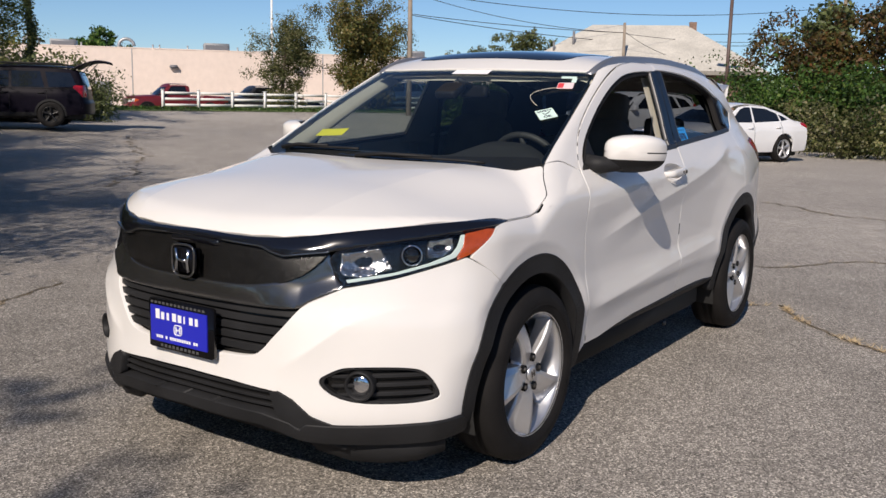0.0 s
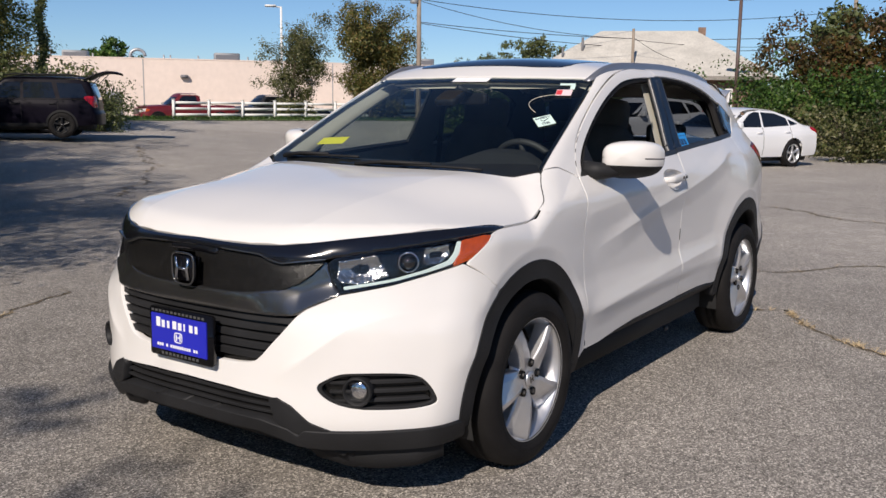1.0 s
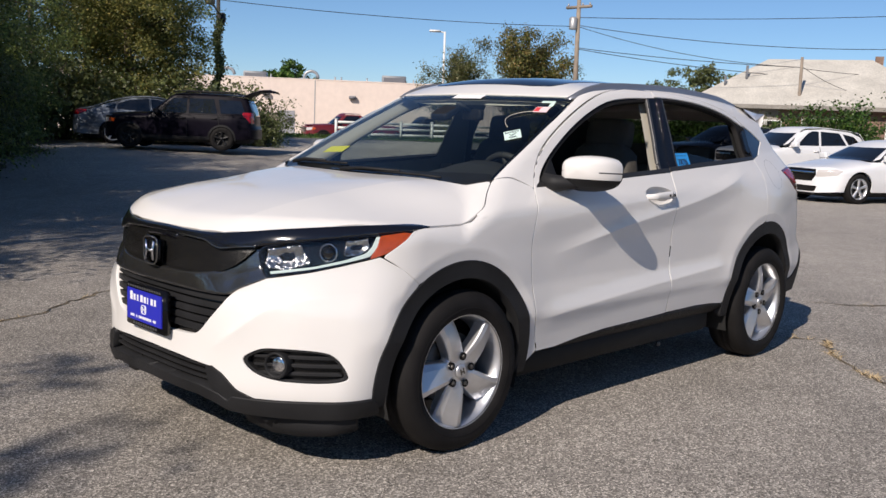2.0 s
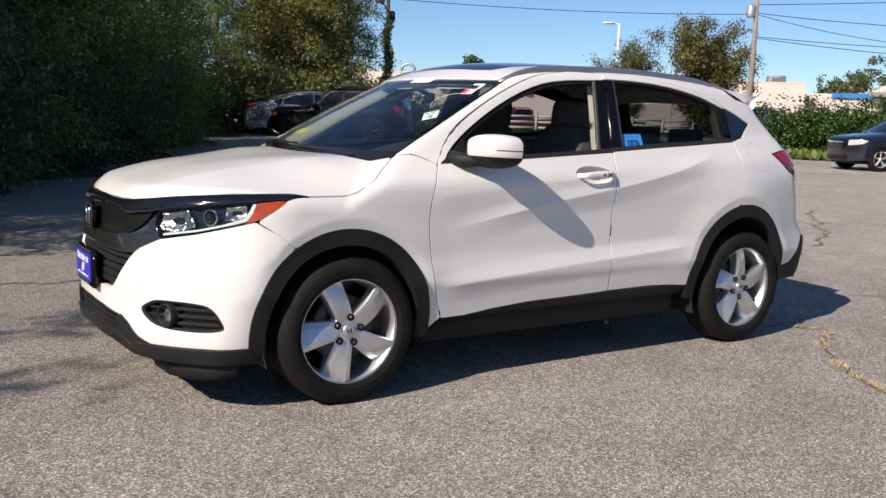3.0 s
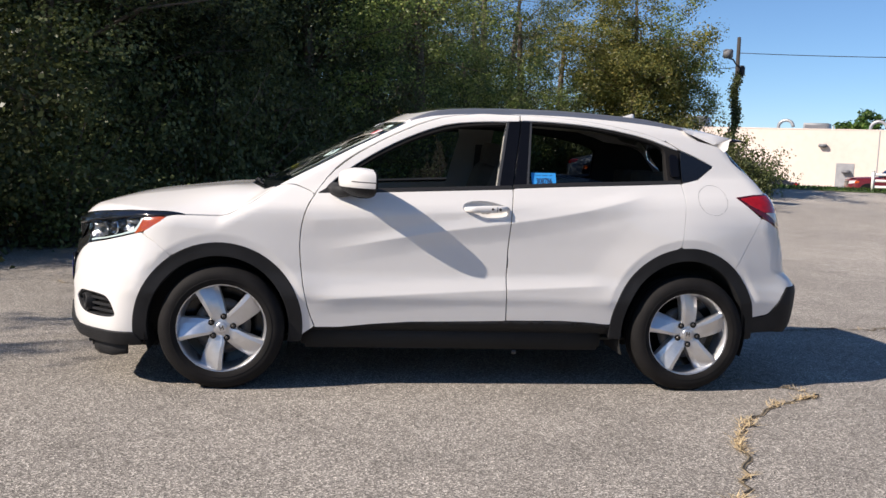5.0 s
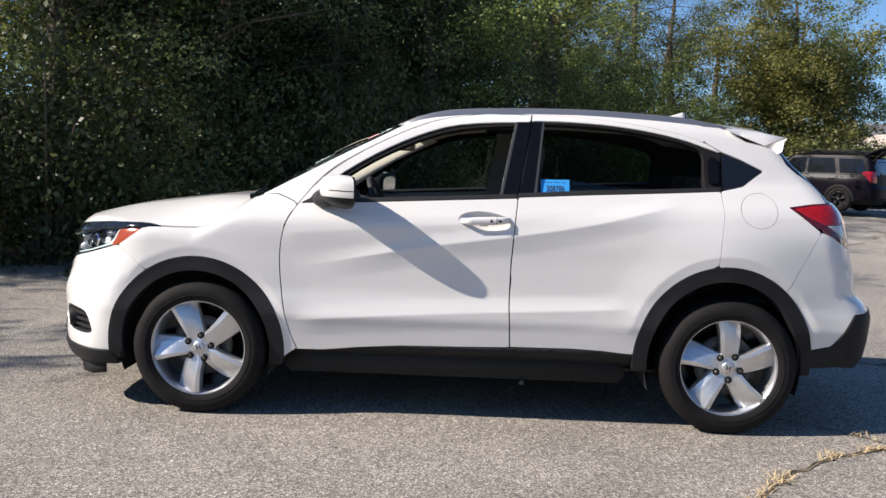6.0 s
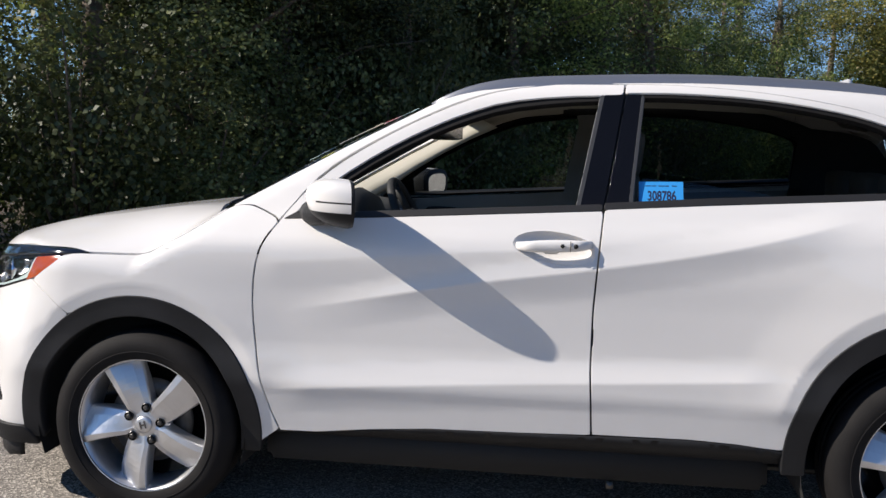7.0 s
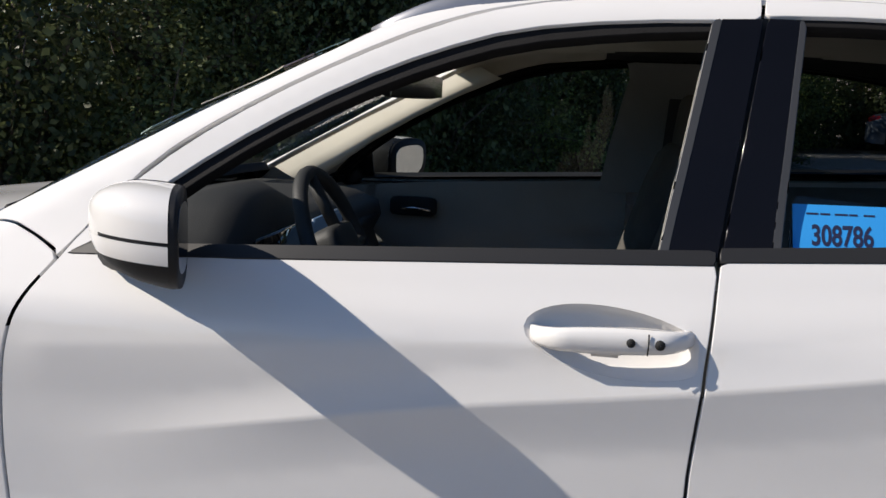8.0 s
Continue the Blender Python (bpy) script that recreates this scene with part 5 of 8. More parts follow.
# door mirrors
def mirror_skin(s, x_from, x_to, lo=0.0, hi=2.0, grow=0.0, n=44, m=16, outer=False, inner=False):
    """The mirror head between two depths (0 at the rim, 1 at its nose, negative behind the rim) and two heights."""
    bm = bmesh.new()
    rows = []
    for j in range(m + 1):
        v = x_from + (x_to - x_from) * j / m
        size = (1 - max(0.0, min(0.998, v)) ** 2.5) ** (1 / 2.3) if v > 0 else 1 + 0.25 * v
        rows.append([])
        for i in range(n):
            a = 2 * math.pi * i / n
            c, q = math.cos(a), math.sin(a)
            y = math.copysign(abs(c) ** 0.62, c) * (0.114 + grow) * size
            z = math.copysign(abs(q) ** 0.66, q) * ((0.069 if q > 0 else 0.090) + grow) * size * (1 - 0.10 * max(0, y / 0.114))
            z0 = 1.139 + 0.016 * max(0, v) + 0.06 * y
            rows[-1].append(bm.verts.new((0.742 - 0.138 * v + 0.36 * y, s * -(0.940 + y), z0 + z)))
    for a, b in zip(rows, rows[1:]):
        for i in range(n):
            bm.faces.new((a[i], a[(i + 1) % n], b[(i + 1) % n], b[i]))
    if x_to >= 0.99:
        bm.faces.new(rows[-1])
    if x_from < 0:
        bm.faces.new(rows[0][::-1])
    for zc, up in ((lo, False), (hi, True)):
        bmesh.ops.bisect_plane(bm, geom=bm.verts[:] + bm.edges[:] + bm.faces[:], plane_co=(0, 0, zc), plane_no=(0.03, 0, 1), clear_inner=not up, clear_outer=up)
    if inner:
        bmesh.ops.bisect_plane(bm, geom=bm.verts[:] + bm.edges[:] + bm.faces[:], plane_co=(0, -s * 0.90, 0), plane_no=(0, -s, 0), clear_outer=True)
    if outer:
        bmesh.ops.bisect_plane(bm, geom=bm.verts[:] + bm.edges[:] + bm.faces[:], plane_co=(0, -s * 0.93, 0), plane_no=(0, -s, 0), clear_inner=True)
    bmesh.ops.recalc_face_normals(bm, faces=bm.faces)
    return bm


for s in (1, -1):
    head = part("door_mirror", mirror_skin(s, 0.0, 1.0, 1.162, 2.0), WHITE, car, "white door mirror with black lower shell")
    part("turn_signal", mirror_skin(s, 0.0, 1.0, 1.128, 1.1565), WHITE, head)
    part("signal_seam", mirror_skin(s, 0.0, 0.80, 1.1565, 1.162, -0.0015, outer=True), SATIN, head)
    part("cap_band", mirror_skin(s, 0.0, 1.0, 1.1560, 1.1625, -0.0035), WHITE, head)
    part("lower_shell", mirror_skin(s, 0.0, 1.0, 0.9, 1.128, -0.001), SATIN, head)
    part("inner_shell", mirror_skin(s, 0.0, 0.6, 0.9, 2.0, 0.0012, inner=True), SATIN, head)
    part("mirror_rim", mirror_skin(s, -0.085, 0.004, 0.9, 2.0, -0.0008, m=3), SATIN, head)
    part("mirror_glass", mirror_skin(s, -0.10, -0.09, 0.9, 2.0, -0.024, m=2), CHROME, head, smooth=False)
    arm = tube_bm([(0.575, -s * 0.780, 1.088), (0.60, -s * 0.84, 1.084), (0.645, -s * 0.885, 1.086), (0.69, -s * 0.93, 1.094)], [0.040, 0.036, 0.030, 0.02], 14)
    part("mirror_arm", arm, SATIN, head)

# door handles
for s, doors_side in ((1, doors[0]), (-1, doors[1])):
    base = HR.side(np.array([[1.28, 1.005], [1.53, 1.012]]))
    y0 = -0.905
    bm = bmesh.new()
    rows = []
    for i in range(17):
        u = i / 16
        x = 1.282 + 0.246 * u
        z = 1.006 + 0.010 * u
        out = -0.870 - 0.038 * min(1, math.sin(math.pi * min(1, max(0, u))) * 2.0) ** 0.6
        hh = 0.006 + 0.014 * math.sin(math.pi * (0.08 + 0.84 * u)) ** 0.6
        rows.append([bm.verts.new((x, s * (out + dy), z + dz * hh)) for dy, dz in ((0.022, -0.9), (0.006, -1.0), (0.0, -0.6), (-0.002, 0.1), (0.0, 0.7), (0.008, 1.0), (0.022, 0.9))])
    for a, b in zip(rows, rows[1:]):
        for k in range(7):
            bm.faces.new((a[k], a[(k + 1) % 7], b[(k + 1) % 7], b[k]))
    bm.faces.new(rows[0])
    bm.faces.new(rows[-1][::-1])
    bmesh.ops.recalc_face_normals(bm, faces=bm.faces)
    h = part("door_handle", bm, WHITE, doors_side)
    for x, r in ((1.432, 0.0065), (1.474, 0.0075)):
        b = lathe_bm([(r, -0.002), (r, 0.0015), (0.0005, 0.0018)], 16)
        k = part("lock_button", b, SEAM, h)
        set_facing(k, (x, s * -0.911, 1.013), (0, -s, 0))
    part("handle_lever", box_bm(1.372, 1.420, min(s * -0.90, s * -0.875), max(s * -0.90, s * -0.875), 0.985, 1.0, 0.004), WHITE, h)
    seam_line = tube_bm([(1.457, s * -0.9105, 0.996), (1.4575, s * -0.9118, 1.012), (1.457, s * -0.9105, 1.028)], 0.0012, 6)
    part("handle_seam", seam_line, SEAM, h)

# wipers
for y0, y1, x0 in ((0.10, -0.52, 0.16), (0.62, 0.12, 0.20)):
    pts = []
    for u in np.linspace(0, 1, 9):
        y = y0 + (y1 - y0) * u
        xx = x0 - 0.032 + 0.06 * (y / 0.6) ** 2 + 0.015
        z = float(HR.top(np.array([[xx, y]]))[0][2])
        pts.append((xx, y, z + 0.006))
    part("wiper_blade", tube_bm(pts, 0.006, 6), SATIN, car)
    a = pts[5]
    part("wiper_arm", tube_bm([(pts[0][0] - 0.03, y0 - 0.02, pts[0][2] - 0.006), (pts[2][0] - 0.012, pts[2][1], pts[2][2] + 0.008), (a[0], a[1], a[2] + 0.008)], [0.010, 0.008, 0.006], 8), SATIN, car)

# badge and dealer plate on the nose
CHROMESMOKE = shader("dull_chrome", (0.58, 0.58, 0.59), 0.14, metal=1.0)
badge = box_bm(-0.890, -0.855, -0.062, 0.062, 0.725, 0.845, 0.018, 4)
emblem = part("nose_badge", badge, GLOSSBLACK, car, "dark badge in a chrome surround")
frame_bm = bmesh.new()
shape = [(0.054 * math.copysign(abs(math.cos(a)) ** 0.5, math.cos(a)) * (1 + 0.12 * math.sin(a)), 0.785 + 0.054 * math.copysign(abs(math.sin(a)) ** 0.5, math.sin(a))) for a in np.linspace(0, 2 * math.pi, 41)]
tube_bm([(-0.891, y, z) for y, z in shape], 0.004, 8, bm=frame_bm, caps=False)
part("badge_ring", frame_bm, DARKCHROME, emblem)
for s in (-1, 1):
    part("badge_bar", tube_bm([(-0.893, s * 0.033, 0.823), (-0.895, s * 0.024, 0.785), (-0.893, s * 0.030, 0.748)], [0.008, 0.006, 0.008], 8), CHROMESMOKE, emblem)
emblem.matrix_local = Matrix.Translation((-0.010, 0, 0))
part("badge_cross", tube_bm([(-0.894, -0.022, 0.785), (-0.894, 0.022, 0.785)], 0.006, 8), CHROMESMOKE, emblem)

plate_m = pose(-0.921, -0.004, 0.556, 0, 0, 0)
plate = thing("dealer_plate", "blue dealer plate with white lettering in a black frame", "plate")
plate.matrix_world = plate_m @ Matrix.Scale(0.94, 4)
part("plate_frame", box_bm(-0.008, 0.022, -0.168, 0.168, -0.094, 0.090, 0.006), GLOSSBLACK, plate)
part("plate_face", box_bm(-0.0125, -0.006, -0.150, 0.150, -0.066, 0.068, 0.001), PLATEBLUE, plate, smooth=False)


def bars(name, rows, material, parent, x=-0.0135):
    """Plain bars that stand for writing: rows of (from y, to y, from z, to z)."""
    bm = bmesh.new()
    for y0, y1, z0, z1 in rows:
        box_bm(x, x + 0.002, min(y0, y1), max(y0, y1), z0, z1, bm=bm)
    return part(name, bm, material, parent, smooth=False)


for row in [(0.120 - 0.030 * k, 0.120 - 0.030 * k - w, 0.020, 0.020 + tall) for k, (w, tall) in enumerate(((0.022, 0.036), (0.017, 0.027), (0.013, 0.027), (0.021, 0.030), (0.019, 0.027), (0.008, 0.027), (0.019, 0.027), (0.015, 0.027)))]:
    bars("name_bar", [row], PRINTWHITE, plate)
bars("address_bar", [(0.118 - 0.0125 * k, 0.118 - 0.0125 * k - 0.0095, -0.052, -0.041) for k in (0, 1, 2, 4)] + [(0.045 - 0.0125 * k, 0.045 - 0.0125 * k - 0.0095, -0.052, -0.041) for k in (0, 1, 2, 3, 4, 5, 6, 7, 8, 10, 11)], PRINTWHITE, plate)
logo = bmesh.new()
tube_bm([(-0.0135, 0.020 * math.copysign(abs(math.cos(a)) ** 0.5, math.cos(a)), -0.010 + 0.018 * math.copysign(abs(math.sin(a)) ** 0.5, math.sin(a))) for a in np.linspace(0, 2 * math.pi, 25)], 0.0022, 6, bm=logo, caps=False)
for s in (-1, 1):
    box_bm(-0.0145, -0.0125, s * 0.010 - 0.003, s * 0.010 + 0.003, -0.022, 0.002, bm=logo)
box_bm(-0.0145, -0.0125, -0.008, 0.008, -0.012, -0.007, bm=logo)
part("logo_mark", logo, PRINTWHITE, plate, smooth=False)
bars("frame_bar", [(0.15 - 0.021 * k, 0.15 - 0.021 * k - 0.013, 0.0745, 0.083) for k in range(14)], shader("grey_print", (0.07, 0.07, 0.07), 0.5), plate, -0.0095)
bars("frame_bar", [(0.10 - 0.021 * k, 0.10 - 0.021 * k - 0.013, -0.084, -0.074) for k in range(10)], bpy.data.materials["grey_print"], plate, -0.0095)

# stickers on the windshield
def on_screen(x, y, lift=0.001):
    p = HR.top(np.array([[x, y]]))[0]
    n = HR.normal(np.array([p]))[0]
    return Vector(p) + Vector(n) * lift, Vector(n)


def sticker(name, x, y, w, h, material, spin=0.0, label="", lift=0.0, surface=None):
    p, n = surface or on_screen(x, y, lift)
    t = Vector((0, 0, 1)).cross(n).normalized()
    u = n.cross(t)
    t2 = t * math.cos(spin) + u * math.sin(spin)
    u2 = u * math.cos(spin) - t * math.sin(spin)
    m = Matrix((( *t2, 0), (*u2, 0), (*n, 0), (0, 0, 0, 1))).transposed()
    m.translation = p
    bm = box_bm(-w / 2, w / 2, -h / 2, h / 2, -0.0006, 0.0004)
    ob = part(name, bm, material, windshield, label, smooth=False)
    ob.matrix_local = m
    return ob


def text_on(name, words, size, material, parent, where, extrude=0.0003, bold=0.0):
    cu = bpy.data.curves.new(name, "FONT")
    cu.body = words
    cu.size = size
    cu.align_x = "CENTER"
    cu.align_y = "CENTER"
    cu.extrude = extrude
    cu.offset = bold
    tmp = bpy.data.objects.new(name, cu)
    scene.collection.objects.link(tmp)
    dg = bpy.context.evaluated_depsgraph_get()
    me = bpy.data.meshes.new_from_object(tmp.evaluated_get(dg))
    bpy.data.objects.remove(tmp)
    me.materials.clear()
    me.materials.append(material)
    ob = new(name, me)
    ob.parent = parent
    ob.matrix_local = where
    return ob


sticker("permit_sticker", 0.343, 0.412, 0.17, 0.06, YELLOWTAG, 0.12, "yellow card behind the windshield", -0.012)
sticker("visor_label", 0.862, -0.03, 0.20, 0.05, WHITETAG, 0.0, "white paper label", 0.001)
sticker("pass_sticker", 0.890, -0.535, 0.07, 0.022, PALEGREEN, 0.0, "pale green strip", 0.001)
sticker("toll_sticker", 0.870, -0.570, 0.022, 0.045, PALEGREEN, 0.0, "pale green strip", 0.001)
pink = sticker("service_sticker", 0.812, -0.556, 0.072, 0.062, PINKTAG, 0.0, "pink and red square sticker", 0.001)
part("red_square", box_bm(-0.034, -0.008, -0.024, 0.024, 0.0004, 0.0009), REDTAG, pink, smooth=False)
safety = sticker("safety_sticker", 0.567, -0.592, 0.078, 0.085, PALEGREEN, 0.5, "pale green inspection sticker", 0.001)
text_on("sticker_word", "SAFETY", 0.020, INK, safety, pose(0, 0.026, 0.0007), bold=0.0006)
text_on("sticker_word", "OK", 0.024, INK, safety, pose(0, -0.024, 0.0007), bold=0.0008)
part("check_mark", tube_bm([(-0.014, 0.006, 0.0008), (-0.003, -0.005, 0.0008), (0.020, 0.012, 0.0008)], 0.0022, 6), INK, safety)
loop_pts = [on_screen(0.775 - 0.165 * u, -0.53 + 0.105 * math.sin(u * math.pi * 0.85) ** 0.8 - 0.05 * u, 0.004)[0] for u in np.linspace(0, 1, 24)]
part("cord", tube_bm(loop_pts, 0.0014, 6), shader("pale_cord", (0.6, 0.55, 0.45), 0.7), windshield)

# the stock card behind the rear glass
card_at = HR.side(np.array([[1.740, 1.188]]))[0]
card_n = HR.normal(np.array([card_at]))[0]
card = sticker("stock_card", 0, 0, 0.140, 0.082, BLUETAG, 0.02, "bright blue stock card with a number", surface=(Vector(card_at) - Vector(card_n) * 0.016, Vector(card_n)))
card.parent = None
tagged(card, "bright blue stock card with printed number in the rear window", "card")
text_on("stock_number", "308786", 0.046, INK, card, pose(0.002, -0.010, 0.0008) @ Matrix.Diagonal((0.66, 1, 1, 1)), bold=0.0010)
bm = bmesh.new()
for k in range(5):
    box_bm(-0.050 + 0.021 * k, -0.050 + 0.021 * k + (0.018, 0.014, 0.019, 0.012, 0.016)[k], 0.0245, 0.0275, 0.0005, 0.0010, bm=bm)
part("small_print", bm, INK, card, smooth=False)


# ---- the white crossover: cabin ----
def cushion(x0, x1, y0, y1, z0, z1, r=0.05, tilt=0.0, pivot=None, taper=0.0):
    bm = bmesh.new()
    bmesh.ops.create_cube(bm, size=1)
    bmesh.ops.subdivide_edges(bm, edges=bm.edges[:], cuts=5, use_grid_fill=True)
    for v in bm.verts:
        p = v.co * 2
        e = 6.0
        n = (abs(p.x) ** e + abs(p.y) ** e + abs(p.z) ** e) ** (1 / e)
        p = p / max(n, 1e-6)
        w = 1 - taper * (p.z * 0.5 + 0.5)
        v.co = ((x0 + x1) / 2 + p.x * (x1 - x0) / 2, (y0 + y1) / 2 + p.y * w * (y1 - y0) / 2, (z0 + z1) / 2 + p.z * (z1 - z0) / 2)
    if tilt:
        bmesh.ops.rotate(bm, cent=pivot or (x0, 0, z0), matrix=Matrix.Rotation(tilt, 3, "Y"), verts=bm.verts)
    return bm


for y in (-0.37, 0.37):
    seat = part("front_seat", cushion(0.90, 1.44, y - 0.25, y + 0.25, 0.42, 0.62, tilt=0.08), FABRIC, car, "grey cloth front seat")
    part("backrest", cushion(1.36, 1.52, y - 0.25, y + 0.25, 0.55, 1.29, tilt=0.28, pivot=(1.39, 0, 0.55), taper=0.25), FABRIC, seat)
    part("headrest", cushion(1.59, 1.69, y - 0.135, y + 0.135, 1.22, 1.39, tilt=0.12, pivot=(1.64, 0, 1.2)), FABRIC, seat)
    for o in (-0.05, 0.05):
        part("headrest_post", tube_bm([(1.605, y + o, 1.12), (1.632, y + o, 1.24)], 0.007, 6), CHROME, seat)
    part("seat_base", box_bm(0.92, 1.42, y - 0.2, y + 0.2, 0.27, 0.44, 0.02), TRIM, seat)
bench = part("rear_bench", cushion(1.95, 2.42, -0.60, 0.60, 0.45, 0.66), FABRIC, car, "grey cloth rear bench")
part("bench_back", cushion(2.36, 2.50, -0.60, 0.60, 0.6, 1.14, tilt=0.28, pivot=(2.4, 0, 0.6)), FABRIC, bench)
for y in (-0.36, 0.0, 0.36):
    part("headrest", cushion(2.56, 2.65, y - 0.12, y + 0.12, 1.11, 1.25), FABRIC, bench)
part("cabin_floor", box_bm(0.3, 2.9, -0.72, 0.72, 0.262, 0.29, 0.01), TRIM, car)
part("load_floor", box_bm(2.55, 3.1, -0.60, 0.60, 0.60, 0.66, 0.02), TRIM, car)
dash = bmesh.new()
rows = []
for y in np.linspace(-0.68, 0.68, 29):
    hump = 0.088 * math.exp(-((y + 0.37) / 0.20) ** 4)
    edge = 0.03 * (abs(y) / 0.68) ** 6
    prof = [(0.22, 1.06), (0.36, 1.085), (0.54, 1.085 + hump * 0.6), (0.64, 1.070 + hump), (0.705, 1.045 + hump * 0.9), (0.715, 1.0 + hump * 0.4), (0.69, 0.95), (0.71, 0.90), (0.70, 0.80), (0.68, 0.66), (0.55, 0.55)]
    rows.append([dash.verts.new((x, y, z - edge)) for x, z in prof])
for a, b in zip(rows, rows[1:]):
    for k in range(len(a) - 1):
        dash.faces.new((a[k], a[k + 1], b[k + 1], b[k]))
bmesh.ops.recalc_face_normals(dash, faces=dash.faces)
dashboard = part("dashboard", dash, TRIM, car, "charcoal dashboard")
part("instrument_face", box_bm(0.712, 0.722, -0.52, -0.20, 0.975, 1.06, 0.01), BLACKGLASS, dashboard)
part("centre_screen", box_bm(0.705, 0.727, -0.11, 0.13, 0.945, 1.05, 0.006), STEELBLUE, dashboard, "dark touch screen")
part("vent_strip", box_bm(0.702, 0.720, 0.18, 0.60, 0.955, 0.99, 0.006), SATIN, dashboard)
part("console", box_bm(0.66, 1.75, -0.11, 0.11, 0.29, 0.62, 0.04, 3), TRIM, car)
part("gear_lever", tube_bm([(0.98, 0, 0.6), (1.0, 0, 0.70), (0.99, 0, 0.76)], [0.02, 0.014, 0.026], 10), TRIM, car)
wheel_m = Matrix.Translation((0.850, -0.36, 1.02)) @ Matrix.Rotation(math.radians(-114), 4, "Y")
rimbm = tube_bm([(0.180 * math.cos(a), 0.180 * math.sin(a), 0) for a in np.linspace(0, 2 * math.pi, 41)], 0.016, 10, caps=False)
steering = part("steering_wheel", rimbm, TRIM, car, "black steering wheel")
steering.matrix_local = wheel_m
part("wheel_pad", cushion(-0.07, 0.06, -0.085, 0.085, -0.03, 0.03), TRIM, steering)
for a in (0.0, math.pi, math.pi * 1.5):
    part("wheel_spoke", tube_bm([(math.cos(a + math.pi / 2) * 0.05, math.sin(a + math.pi / 2) * 0.05, -0.01), (math.cos(a + math.pi / 2) * 0.175, math.sin(a + math.pi / 2) * 0.175, 0)], 0.014, 8), TRIM, steering)
part("steering_column", tube_bm([(0.64, -0.36, 0.92), (0.82, -0.36, 1.0)], 0.045, 12), TRIM, car)
mirror_in = part("inside_mirror", cushion(0.895, 0.925, -0.115, 0.115, 1.348, 1.408), SATIN, car, "black inside mirror")
part("mirror_face", box_bm(0.9255, 0.928, -0.11, 0.11, 1.352, 1.403), CHROME, mirror_in, smooth=False)
part("mirror_stem", tube_bm([(0.905, 0, 1.40), (0.82, 0, 1.437)], 0.012, 8), TRIM, mirror_in)
mirror_in.matrix_local = Matrix.Translation((0.925, 0, 0)) @ Matrix.Rotation(math.radians(-24), 4, "Z") @ Matrix.Translation((-0.91, 0, 0))
part("sensor_box", cushion(0.66, 0.78, -0.06, 0.06, 1.36, 1.40, tilt=-0.45, pivot=(0.72, 0, 1.38)), SATIN, car)
# linings
lining = [(0.86, 0.0), (0.875, -0.25), (0.92, -0.45), (0.97, -0.56), (1.1, -0.565), (2.2, -0.55), (2.6, -0.52), (2.7, 0.0), (2.6, 0.52), (2.2, 0.55), (1.1, 0.565), (0.97, 0.56), (0.92, 0.45), (0.875, 0.25)]
panel("headliner", HR, lining, "top", BEIGE, car, "beige fabric headliner", step=0.06, lift=-0.045, depth=0, flat=True)
pill_in = [(0.98, -0.615), (1.1, -0.605), (1.6, -0.60), (2.4, -0.575), (2.4, -0.52), (1.1, -0.525), (0.98, -0.56)]
panel("pillar_lining", HR, pill_in, "top", BEIGE, car, step=0.05, lift=-0.04, depth=0, mirror="copy", flat=True)
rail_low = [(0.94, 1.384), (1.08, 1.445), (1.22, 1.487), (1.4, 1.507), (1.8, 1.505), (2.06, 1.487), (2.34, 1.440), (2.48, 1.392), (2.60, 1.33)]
# rear run's colour is darkened to charcoal, standing in for rear cabin shade
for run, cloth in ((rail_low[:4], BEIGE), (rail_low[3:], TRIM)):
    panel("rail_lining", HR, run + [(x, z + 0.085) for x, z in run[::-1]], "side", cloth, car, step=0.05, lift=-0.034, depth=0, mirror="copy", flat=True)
# inner trim of the front pillars: a rounded face between the windshield's edge and the door opening
foot_line = [(0.44, 1.060), (0.50, 1.090), (0.56, 1.132), (0.66, 1.205), (0.80, 1.292), (0.94, 1.366), (1.08, 1.424)]
screen_line = [(0.33, -0.722), (0.43, -0.705), (0.52, -0.692), (0.63, -0.674), (0.77, -0.651), (0.89, -0.630), (1.00, -0.600)]
low_pts = HR.side(np.array(foot_line)) + np.array((0, 0.030, 0))
top_pts = HR.top(np.array(screen_line)) + np.array((0.012, 0.012, -0.030))
for s in (1, -1):
    bm = bmesh.new()
    rows = []
    for a, b in zip(low_pts, top_pts):
        rows.append([])
        for u in np.linspace(0, 1, 7):
            p = a * (1 - u) + b * u + np.array((0.040, 0.046, -0.020)) * math.sin(u * math.pi) ** 0.8
            rows[-1].append(bm.verts.new((p[0], s * p[1], p[2])))
    for a, b in zip(rows, rows[1:]):
        for k in range(6):
            bm.faces.new((a[k], b[k], b[k + 1], a[k + 1]))
    part("pillar_trim", bm, BEIGE, car)
post_in = [(1.405, 1.10), (1.43, 1.25), (1.46, 1.40), (1.475, 1.46), (1.46, 1.52), (1.72, 1.52), (1.68, 1.10)]
near_post = panel("post_lining", HR, post_in, "side", LINING, car, step=0.05, lift=-0.055, depth=0.0, mirror="copy", flat=True)[0]
bpy.data.objects.remove(near_post)
near_post, spare = panel("post_lining", HR, [(1.462, 1.10), (1.538, 1.50), (1.68, 1.50), (1.65, 1.10)], "side", BEIGE, car, step=0.05, lift=-0.055, depth=0.0, mirror="copy", flat=True)
bpy.data.objects.remove(spare)
